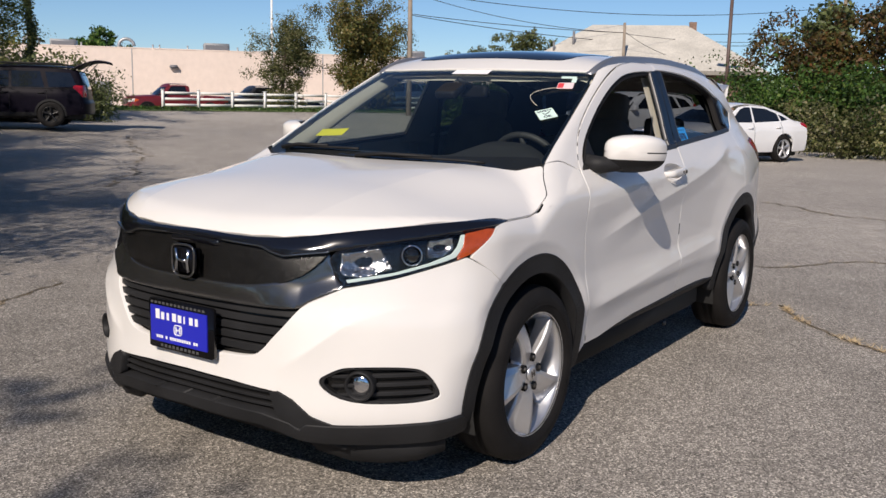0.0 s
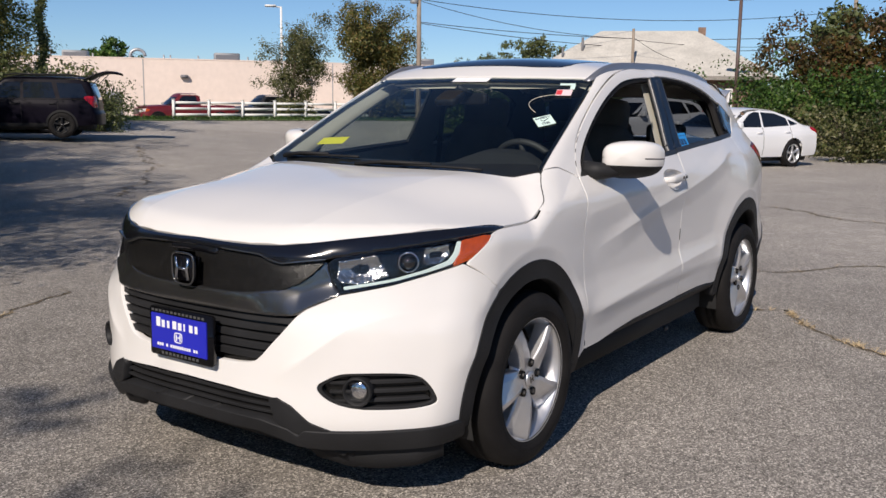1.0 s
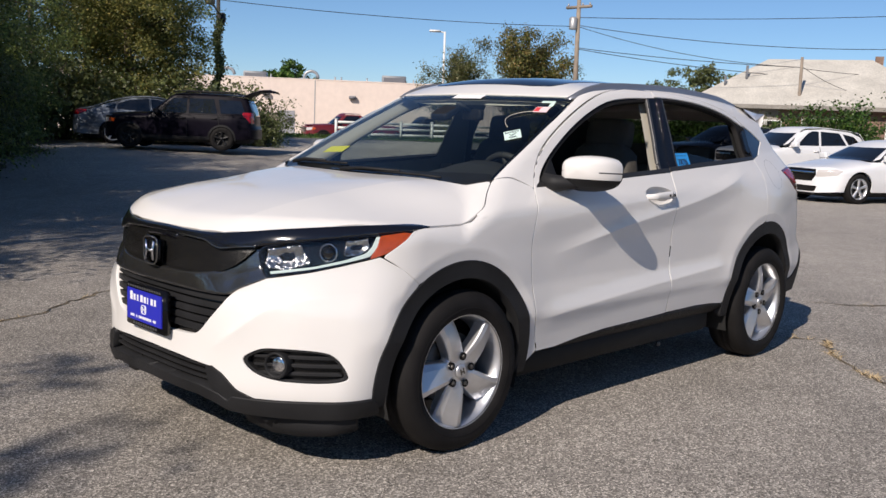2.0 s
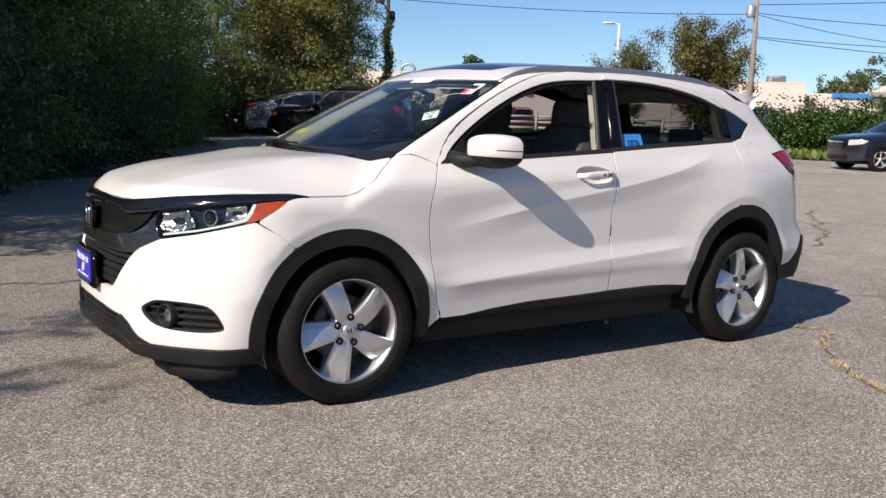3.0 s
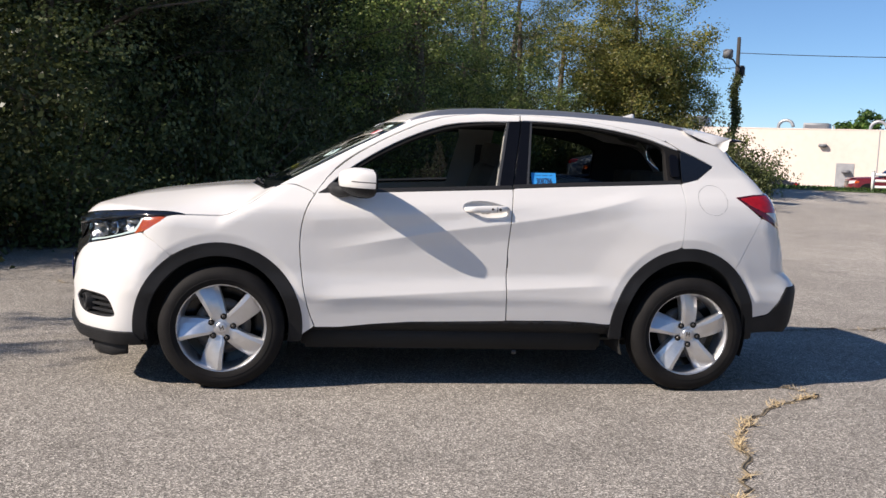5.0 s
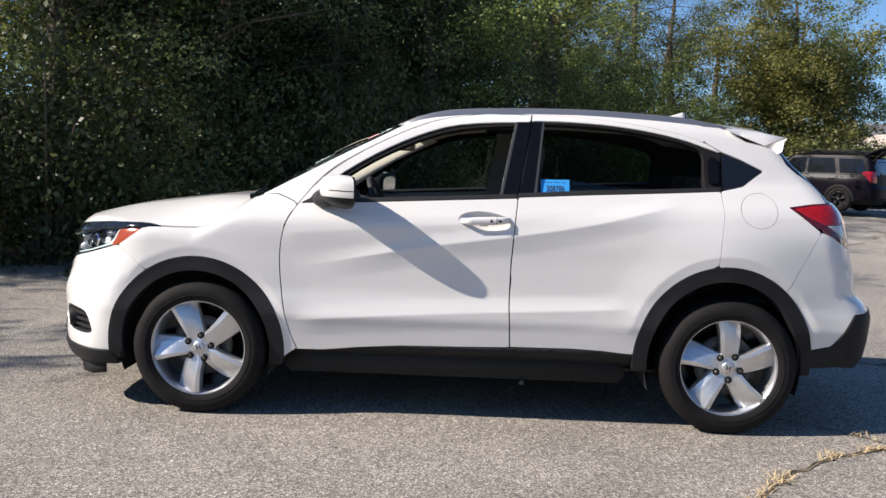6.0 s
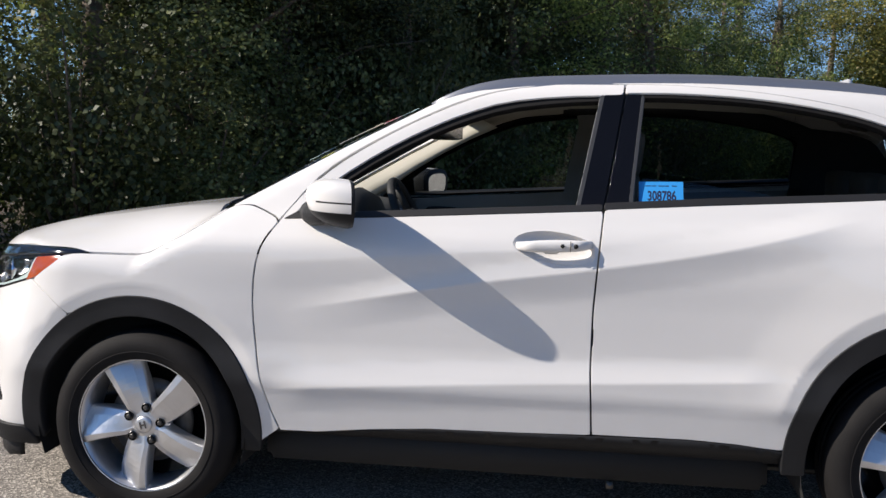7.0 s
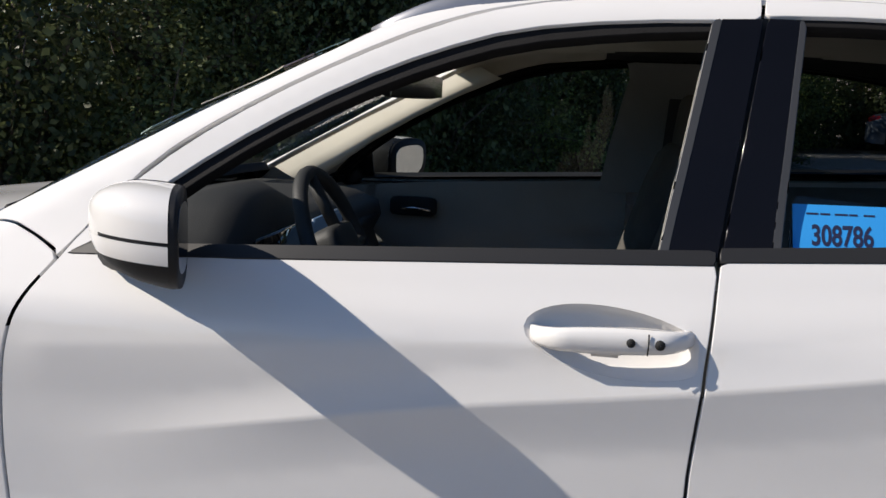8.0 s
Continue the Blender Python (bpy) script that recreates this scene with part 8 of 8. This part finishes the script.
def vehicle(name, label, category, sp, paint, x, y, heading, dz=0.0, size=1.0, detail=0.06):
    """A parked vehicle; x and y: its front axle's middle; heading: the way its nose points."""
    sh = build_shell(sp)
    h = Vector((*heading, 0)).normalized()
    z = gz(x, y) if dz is None else gz(x, y) + dz
    t = thing(name, label, category)
    t.matrix_world = Matrix.Translation((x, y, z)) @ Matrix.Rotation(math.atan2(-h.y, -h.x), 4, "Z")
    t.scale = (size, size, size)
    base, end, nose, low, r = sp["base"], sp["end"], sp["nose"], sp["low"], sp["tyre"]
    belt_ = spline(sp["belt"])
    aw = r + 0.055
    # flanks with wheel openings
    xs0, xs1 = nose + 0.36, end - 0.22
    arch_a = arch_line(0.0, r, aw, aw, low + 0.06, 14)
    arch_b = arch_line(base, r, aw, aw, low + 0.06, 14)
    top_l = [(xx, float(belt_(xx))) for xx in np.linspace(xs1, xs0, 14)]
    flank = [(xs0, low + 0.06)] + arch_a + arch_b + [(xs1, low + 0.08)] + top_l
    body = panel("body_side", sh, flank, "side", paint, t, step=detail, mirror="copy", depth=0.03, lip=0.004)
    sides = sp["glass"]
    # cabin sides above the belt: paint with window holes left by proud glass
    cab_line = [(xx, zz) for xx, zz in sp["cabin"]]
    panel("cabin_side", sh, cab_line, "side", paint, t, step=detail, mirror="copy", depth=0.02, lip=0.003)
    for shape in sides:
        panel("side_window", sh, shape, "side", BLACKGLASS, t, step=detail, mirror="copy", lift=0.004, depth=0.004)
    for xa in sp["seams"]:
        zs = np.linspace(low + 0.1, float(belt_(xa)), 10)
        pts = sh.side(np.stack([np.full(10, xa), zs], 1))
        for s in (-1, 1):
            part("door_seam", tube_bm([(p[0], s * abs(p[1]), p[2]) for p in pts], 0.006, 5), SEAM, t)
        hx = xa - 0.24
        for s in (-1, 1):
            q = sh.side(np.array([[hx, float(belt_(hx)) - 0.12]]))[0]
            part("door_handle", box_bm(hx, hx + 0.18, min(s * abs(q[1]) - 0.005, s * (abs(q[1]) + 0.03)), max(s * abs(q[1]) + 0.005, s * (abs(q[1]) + 0.03)), q[2] - 0.018, q[2] + 0.018, 0.008), sp.get("handle", paint), t)
    # hood, roof, glass by half outlines
    def both(half):
        left = [(a, -b) for a, b in half]
        return left + [(a, -b) for a, b in reversed(left)][1:-1]
    hw = sp["half"]
    xs = sp["screen"][0]
    panel("hood", sh, both([(nose + 0.10, 0.0), (nose + 0.12, 0.3), (nose + 0.22, 0.60 * hw), (nose + 0.40, 0.85 * hw), (0.2, 0.93 * hw), (xs - 0.02, 0.90 * hw), (xs + 0.05, 0.8 * hw), (xs - 0.06, 0.0)]), "top", paint, t, step=detail * 1.3, depth=0.02)
    rx0, rx1, rw = sp["roof_at"]
    panel("roof", sh, both([(rx0, 0.0), (rx0 + 0.03, 0.3), (rx0 + 0.10, rw), (rx1 - 0.1, rw), (rx1, 0.0)]), "top", paint, t, step=detail * 1.5, depth=0.01)
    panel("windshield", sh, both([(xs, 0.0), (xs + 0.04, 0.35), (xs + 0.16, 0.78 * hw), (rx0 + 0.09, rw + 0.01), (rx0 + 0.02, 0.3), (rx0 - 0.01, 0.0)]), "top", BLACKGLASS, t, step=detail * 1.5, lift=0.003, depth=0.006)
    # pillars between the glass
    panel("front_pillar", sh, [(xs + 0.17, -0.79 * hw), (rx0 + 0.11, -rw - 0.012), (rx0 + 0.25, -rw - 0.035), (xs + 0.30, -0.86 * hw)], "top", paint, t, step=detail, mirror="copy", depth=0.01)
    g = sh.th
    fx = nose
    panel("front_bumper", sh, [(0.0, low + 0.02), (g(fx + 0.06, 0.5), low + 0.02), (g(nose + 0.38, 0.93 * hw), low + 0.06), (g(nose + 0.40, 0.97 * hw), sp["lamp_z"]), (g(fx + 0.07, 0.5), sp["lamp_z"] - 0.02), (0.0, sp["lamp_z"] - 0.02)], "front", paint, t, step=detail, scale=60, mirror="join", depth=0.02)
    z1 = sp["lamp_z"]
    panel("grille", sh, [(0.0, z1 - 0.20), (g(fx + 0.04, 0.42), z1 - 0.20), (g(fx + 0.05, 0.52), z1 - 0.06), (g(fx + 0.05, 0.50), z1 + 0.06), (0.0, z1 + 0.07)], "front", GRILLEBLACK, t, step=detail, scale=60, mirror="join", lift=0.006, depth=0.01)
    panel("grille_bar", sh, [(0.0, z1 - 0.03), (g(fx + 0.05, 0.5), z1 - 0.03), (g(fx + 0.05, 0.5), z1 + 0.005), (0.0, z1 + 0.005)], "front", CHROME if sp.get("bright", True) else SATIN, t, step=detail, scale=60, mirror="join", lift=0.012, depth=0.01)
    panel("lower_grille", sh, [(0.0, low + 0.05), (g(fx + 0.05, 0.5), low + 0.05), (g(fx + 0.06, 0.56), low + 0.17), (0.0, low + 0.18)], "front", GRILLEBLACK, t, step=detail, scale=60, mirror="join", lift=0.005, depth=0.01)
    lamp = [(g(fx + 0.06, 0.52), z1 - 0.10), (g(fx + 0.14, 0.72 * hw), z1 - 0.09), (g(fx + 0.34, 0.92 * hw), z1 - 0.05), (g(fx + 0.46, 0.97 * hw), z1 + 0.04), (g(fx + 0.30, 0.90 * hw), z1 + 0.07), (g(fx + 0.07, 0.54), z1 + 0.05)]
    panel("headlight", sh, lamp, "front", sp.get("lamp", CLEARLENS), t, step=detail * 0.7, scale=60, mirror="copy", lift=0.006, depth=0.01)
    if sp.get("amber"):
        panel("amber_marker", sh, [(g(fx + 0.30, 0.90 * hw), z1 - 0.07), (g(fx + 0.46, 0.97 * hw), z1 - 0.05), (g(fx + 0.50, 0.98 * hw), z1 + 0.05), (g(fx + 0.33, 0.91 * hw), z1 + 0.07)], "front", AMBER, t, step=0.05, scale=60, mirror="copy", lift=0.012, depth=0.01)
    panel("upper_nose", sh, [(0.0, z1 - 0.022), (g(fx + 0.07, 0.5), z1 - 0.022), (g(nose + 0.42, 0.97 * hw), z1 - 0.01), (g(nose + 0.42, 0.95 * hw), z1 + 0.12), (g(fx + 0.1, 0.5), z1 + 0.12), (0.0, z1 + 0.12)], "front", paint, t, step=detail, scale=60, mirror="join", depth=0.01)
    q = sh.thr
    zr = sp["rear_belt"]
    panel("rear_bumper", sh, [(0.0, low + 0.08), (q(end - 0.03, 0.5), low + 0.08), (q(end - 0.24, 0.92 * hw), low + 0.1), (q(end - 0.24, 0.92 * hw), zr), (q(end - 0.05, 0.5), zr), (0.0, zr)], "rear", paint, t, step=detail, scale=60, mirror="join", depth=0.02)
    panel("rear_window", sh, [(0.0, zr + 0.02), (q(end - 0.15, 0.55), zr + 0.02), (q(end - 0.30, 0.60), zr + sp["rear_glass"]), (0.0, zr + sp["rear_glass"])], "rear", BLACKGLASS, t, step=detail, scale=60, mirror="join", lift=0.003, depth=0.01)
    panel("rear_corner", sh, [(q(end - 0.15, 0.56), zr + 0.004), (q(end - 0.34, 0.62), zr + sp["rear_glass"] + 0.05), (q(end - 0.45, 0.82 * hw), zr + sp["rear_glass"] + 0.02), (q(end - 0.26, 0.92 * hw), zr + 0.004)], "rear", paint, t, step=detail, scale=60, mirror="copy", depth=0.01)
    tl0, tl1 = sp["tail_lamp"]
    panel("tail_light", sh, [(q(end - 0.07, 0.60), tl0), (q(end - 0.20, 0.9 * hw), tl0 + 0.02), (q(end - 0.36, 0.97 * hw), tl1 - 0.06), (q(end - 0.33, 0.95 * hw), tl1), (q(end - 0.08, 0.62), tl1)], "rear", REDLENS, t, step=detail * 0.7, scale=60, mirror="copy", lift=0.008, depth=0.012)
    for xw in (0.0, base):
        for s in (1, -1):
            small_wheel(t, xw, -s * (hw - 0.10), s, r, sp["rim"], sp.get("rim_mat", ALLOY))
            part("wheel_well", box_bm(xw - aw - 0.02, xw + aw + 0.02, min(-s * (hw - 0.28), -s * (hw - 0.24)), max(-s * (hw - 0.28), -s * (hw - 0.24)), low - 0.02, r + aw + 0.03), SEAM, t, smooth=False)
            if sp.get("cladding"):
                oa = arch_line(xw, r, aw + 0.012, aw + 0.012, low + 0.03, 16)
                ia = arch_line(xw, r, aw - 0.045, aw - 0.045, low + 0.03, 16)
                if s == 1:
                    panel("arch_trim", sh, oa + ia[::-1], "side", SATIN, t, step=0.06, mirror="copy", lift=0.01, depth=0.03)
    part("underbody", box_bm(nose + 0.3, end - 0.3, -hw + 0.25, hw - 0.25, low - 0.06, low + 0.25, 0.03), SEAM, t)
    if sp.get("cladding"):
        panel("sill_trim", sh, [(aw + 0.02, low + 0.02), (base - aw - 0.02, low + 0.02), (base - aw - 0.02, low + 0.13), (aw + 0.02, low + 0.13)], "side", SATIN, t, step=0.1, mirror="copy", lift=0.008, depth=0.02)
    mx = xs + 0.42
    for s in (-1, 1):
        part("door_mirror", cushion(mx - 0.12, mx + 0.03, min(s * (hw - 0.06), s * (hw + 0.16)), max(s * (hw - 0.06), s * (hw + 0.16)), float(belt_(mx)) + 0.01, float(belt_(mx)) + 0.16), sp.get("mirror", paint), t)
    return t


FAR_WHITE = shader("white_car_paint", (0.78, 0.78, 0.78), 0.3, coat=0.8)
NAVY = shader("dark_navy_paint", (0.012, 0.014, 0.024), 0.25, coat=1.0, var=0.1)
CHARCOAL = shader("dark_plum_paint", (0.0065, 0.0055, 0.010), 0.32, spec=0.07, coat=0.0, var=0.15, var_scale=3)
SILVER = shader("silver_car_paint", (0.34, 0.35, 0.37), 0.35, metal=0.6, coat=0.5)
# grey with strong blotches, lighter and darker
MOTTLED = shader("mottled_grey_wrap", (0.15, 0.17, 0.20), 0.5, var=0.8, var_scale=2.2)
RED = shader("dark_red_paint", (0.13, 0.010, 0.014), 0.40, coat=0.4, var=0.1)
BLACKPAINT = shader("black_truck_paint", (0.02, 0.02, 0.022), 0.35, coat=0.7)
DARKRIM = shader("dark_painted_rim", (0.014, 0.014, 0.015), 0.4, metal=0.3)

WALL_SUV = [(0.2, 0.90), (0.35, 0.96), (0.6, 1.0), (0.85, 0.995), (1.0, 0.97), (1.1, 0.93), (1.4, 0.84), (1.8, 0.72)]
WALL_CAR = [(0.15, 0.90), (0.3, 0.96), (0.55, 1.0), (0.75, 0.995), (0.88, 0.965), (0.96, 0.92), (1.2, 0.81), (1.5, 0.66)]
suv = dict(nose=-0.90, end=3.95, base=2.89, half=0.92, low=0.30, tyre=0.375, rim=0.225, bow=0.42, screen=(0.50, 1.13, 0.80), lamp_z=0.86, rear_belt=1.10, rear_glass=0.50,
           hood=[(-1.0, 0.80), (-0.9, 0.98), (-0.75, 1.06), (-0.3, 1.11), (0.4, 1.15), (0.8, 1.16)], roof=[(0.6, 1.52), (0.9, 1.70), (1.3, 1.77), (2.4, 1.80), (3.5, 1.77), (4.1, 1.70)],
           tail=[(0.2, 3.78), (0.45, 3.95), (0.7, 3.95), (0.8, 3.90), (1.1, 3.87), (1.4, 3.78), (1.8, 3.58)], wall=WALL_SUV, belt=[(-0.9, 1.0), (0.4, 1.09), (3.9, 1.12)],
           glass=[[(0.98, 1.15), (1.28, 1.55), (1.40, 1.60), (1.78, 1.61), (1.78, 1.15)], [(1.86, 1.15), (1.86, 1.61), (2.62, 1.61), (2.74, 1.15)], [(2.86, 1.16), (2.76, 1.60), (3.45, 1.58), (3.62, 1.18)]],
           cabin=[(0.72, 1.11), (1.18, 1.60), (1.35, 1.70), (2.4, 1.73), (3.4, 1.70), (3.60, 1.60), (3.74, 1.13)], seams=[1.80, 2.80], roof_at=(1.02, 3.6, 0.60), tail_lamp=(0.88, 1.22), amber=True, cladding=True, rim_mat=DARKRIM, bright=False, mirror=SATIN, handle=SATIN)
cuv = dict(nose=-0.90, end=3.70, base=2.66, half=0.925, low=0.26, tyre=0.355, rim=0.235, bow=0.55, screen=(0.30, 1.10, 0.56), lamp_z=0.84, rear_belt=1.10, rear_glass=0.40,
           hood=[(-1.0, 0.74), (-0.9, 0.90), (-0.7, 0.99), (-0.3, 1.06), (0.3, 1.12), (0.7, 1.13)], roof=[(0.5, 1.30), (0.9, 1.53), (1.3, 1.64), (2.0, 1.67), (2.9, 1.62), (3.6, 1.52)],
           tail=[(0.2, 3.55), (0.45, 3.70), (0.7, 3.70), (0.85, 3.66), (1.1, 3.60), (1.4, 3.38), (1.65, 3.15)], wall=WALL_SUV, belt=[(-0.9, 0.94), (0.4, 1.05), (3.9, 1.14)],
           glass=[[(0.84, 1.12), (1.28, 1.47), (1.45, 1.53), (1.66, 1.53), (1.62, 1.13)], [(1.70, 1.13), (1.74, 1.53), (2.4, 1.50), (2.62, 1.16)], [(2.70, 1.18), (2.52, 1.48), (2.9, 1.42), (3.15, 1.22)]],
           cabin=[(0.55, 1.07), (0.95, 1.42), (1.25, 1.56), (1.9, 1.60), (2.8, 1.54), (3.15, 1.42), (3.45, 1.13)], seams=[1.64, 2.66], roof_at=(0.94, 3.2, 0.56), tail_lamp=(0.95, 1.30), cladding=True)
sedan = dict(nose=-0.93, end=3.95, base=2.83, half=0.93, low=0.20, tyre=0.335, rim=0.232, bow=0.55, screen=(0.35, 0.96, 0.47), lamp_z=0.68, rear_belt=0.98, rear_glass=0.30,
             hood=[(-1.0, 0.58), (-0.93, 0.70), (-0.75, 0.79), (-0.3, 0.88), (0.3, 0.97), (0.7, 0.98)], roof=[(0.5, 1.05), (0.9, 1.28), (1.3, 1.41), (1.8, 1.45), (2.3, 1.42), (2.8, 1.31), (3.4, 1.10), (3.9, 1.03)],
             tail=[(0.1, 3.80), (0.4, 3.95), (0.7, 3.95), (0.9, 3.92), (1.0, 3.85), (1.1, 3.75), (1.5, 3.6)], wall=WALL_CAR, belt=[(-0.9, 0.78), (0.4, 0.93), (3.9, 1.0)],
             glass=[[(0.92, 0.98), (1.35, 1.28), (1.55, 1.34), (1.74, 1.34), (1.70, 0.98)], [(1.78, 0.98), (1.80, 1.34), (2.3, 1.31), (2.66, 1.20), (2.72, 1.02)], [(2.78, 1.02), (2.72, 1.18), (3.06, 1.06)]],
             cabin=[(0.62, 0.95), (1.0, 1.18), (1.35, 1.34), (1.8, 1.39), (2.3, 1.36), (2.8, 1.24), (3.3, 1.06), (3.5, 0.98)], seams=[1.72, 2.74], roof_at=(0.98, 3.0, 0.55), tail_lamp=(0.82, 0.98))
pickup = dict(suv, end=4.3, base=3.3, rear_belt=1.05, rear_glass=0.08, roof=[(0.6, 1.52), (0.9, 1.68), (1.3, 1.75), (2.1, 1.75), (2.3, 1.70), (2.36, 1.16), (2.42, 1.12), (4.4, 1.12)], tail=[(0.2, 4.1), (0.45, 4.3), (1.2, 4.28), (1.8, 4.2)],
              glass=[[(0.98, 1.15), (1.28, 1.55), (1.40, 1.60), (2.05, 1.61), (2.15, 1.15)]], cabin=[(0.72, 1.11), (1.18, 1.60), (1.35, 1.66), (2.1, 1.66), (2.26, 1.6), (2.28, 1.12)], seams=[2.2], roof_at=(1.02, 2.28, 0.60), tail_lamp=(0.8, 1.05))

explorer = vehicle("dark_suv", "dark plum older SUV with black wheels and its tailgate glass raised", "car", suv, CHARCOAL, 8.88, 19.5, (-0.73, 0.683), size=0.81, dz=0.04)
lift = bmesh.new()
rows = []
for u in np.linspace(0, 1, 9):
    xx, zz = 3.50 + 0.98 * u, 1.76 + 0.30 * math.sin(u * 2.0) - 0.10 * u
    rows.append([lift.verts.new((xx, yv, zz - 0.03 * (yv / 0.6) ** 2 + dz)) for dz in (0.0, -0.05) for yv in (-0.62, -0.3, 0.0, 0.3, 0.62)])
for a, b in zip(rows, rows[1:]):
    for i in range(4):
        lift.faces.new((a[i], a[i + 1], b[i + 1], b[i]))
        lift.faces.new((a[i + 5], b[i + 5], b[i + 6], a[i + 6]))
    lift.faces.new((a[0], b[0], b[5], a[5]))
    lift.faces.new((a[4], a[9], b[9], b[4]))
part("raised_tailgate_glass", lift, CHARCOAL, explorer, "raised rear hatch")
for s in (-1, 1):
    part("gas_strut", tube_bm([(3.62, s * 0.58, 1.45), (4.05, s * 0.55, 1.88)], 0.012, 6), SATIN, explorer)
    part("roof_rack", tube_bm([(1.3, s * 0.55, 1.79), (1.6, s * 0.55, 1.84), (3.1, s * 0.55, 1.84), (3.4, s * 0.55, 1.78)], 0.02, 8), SATIN, explorer)
vehicle("mottled_car", "low grey mottled coupe parked under the trees", "car", sedan, MOTTLED, 12.0, 21.2, (0.90, -0.43), size=0.95).location.z = gz(10.0, 22.3)
vehicle("white_sedan", "white four-door sedan parked by the hedge", "car", sedan, FAR_WHITE, 17.47, 4.85, (-0.91, 0.41), size=0.94)
vehicle("white_crossover", "white crossover parked beside a dark one", "car", cuv, FAR_WHITE, 22.2, 9.05, (-0.91, 0.41))
vehicle("navy_crossover", "dark navy crossover parked beside a white one", "car", dict(cuv, bright=True), NAVY, 23.8, 11.95, (-0.91, 0.41))
vehicle("silver_suv", "silver SUV parked beyond the grass", "car", cuv, SILVER, 36.0, 28.2, (-0.75, 0.66), detail=0.1)
vehicle("red_pickup", "dark red pickup truck behind the fence", "truck", pickup, RED, 26.8, 35.2, (-0.93, 0.36), dz=0.28, size=0.95, detail=0.1)
vehicle("black_pickup", "black pickup truck behind the fence", "truck", pickup, BLACKPAINT, 31.2, 33.8, (-0.93, 0.36), dz=0.28, size=0.95, detail=0.1)
vehicle("dark_saloon", "dark low car behind the fence", "car", sedan, BLACKPAINT, 21.0, 38.0, (-0.93, 0.36), size=0.9, detail=0.1)
vehicle("white_saloon", "white low car behind the fence", "car", sedan, FAR_WHITE, 33.5, 32.8, (-0.93, 0.36), size=0.9, detail=0.1)
vehicle("red_crossover", "small red crossover near the house", "car", cuv, RED, 37.2, 8.4, (-0.5, 0.86), size=0.9, detail=0.1)
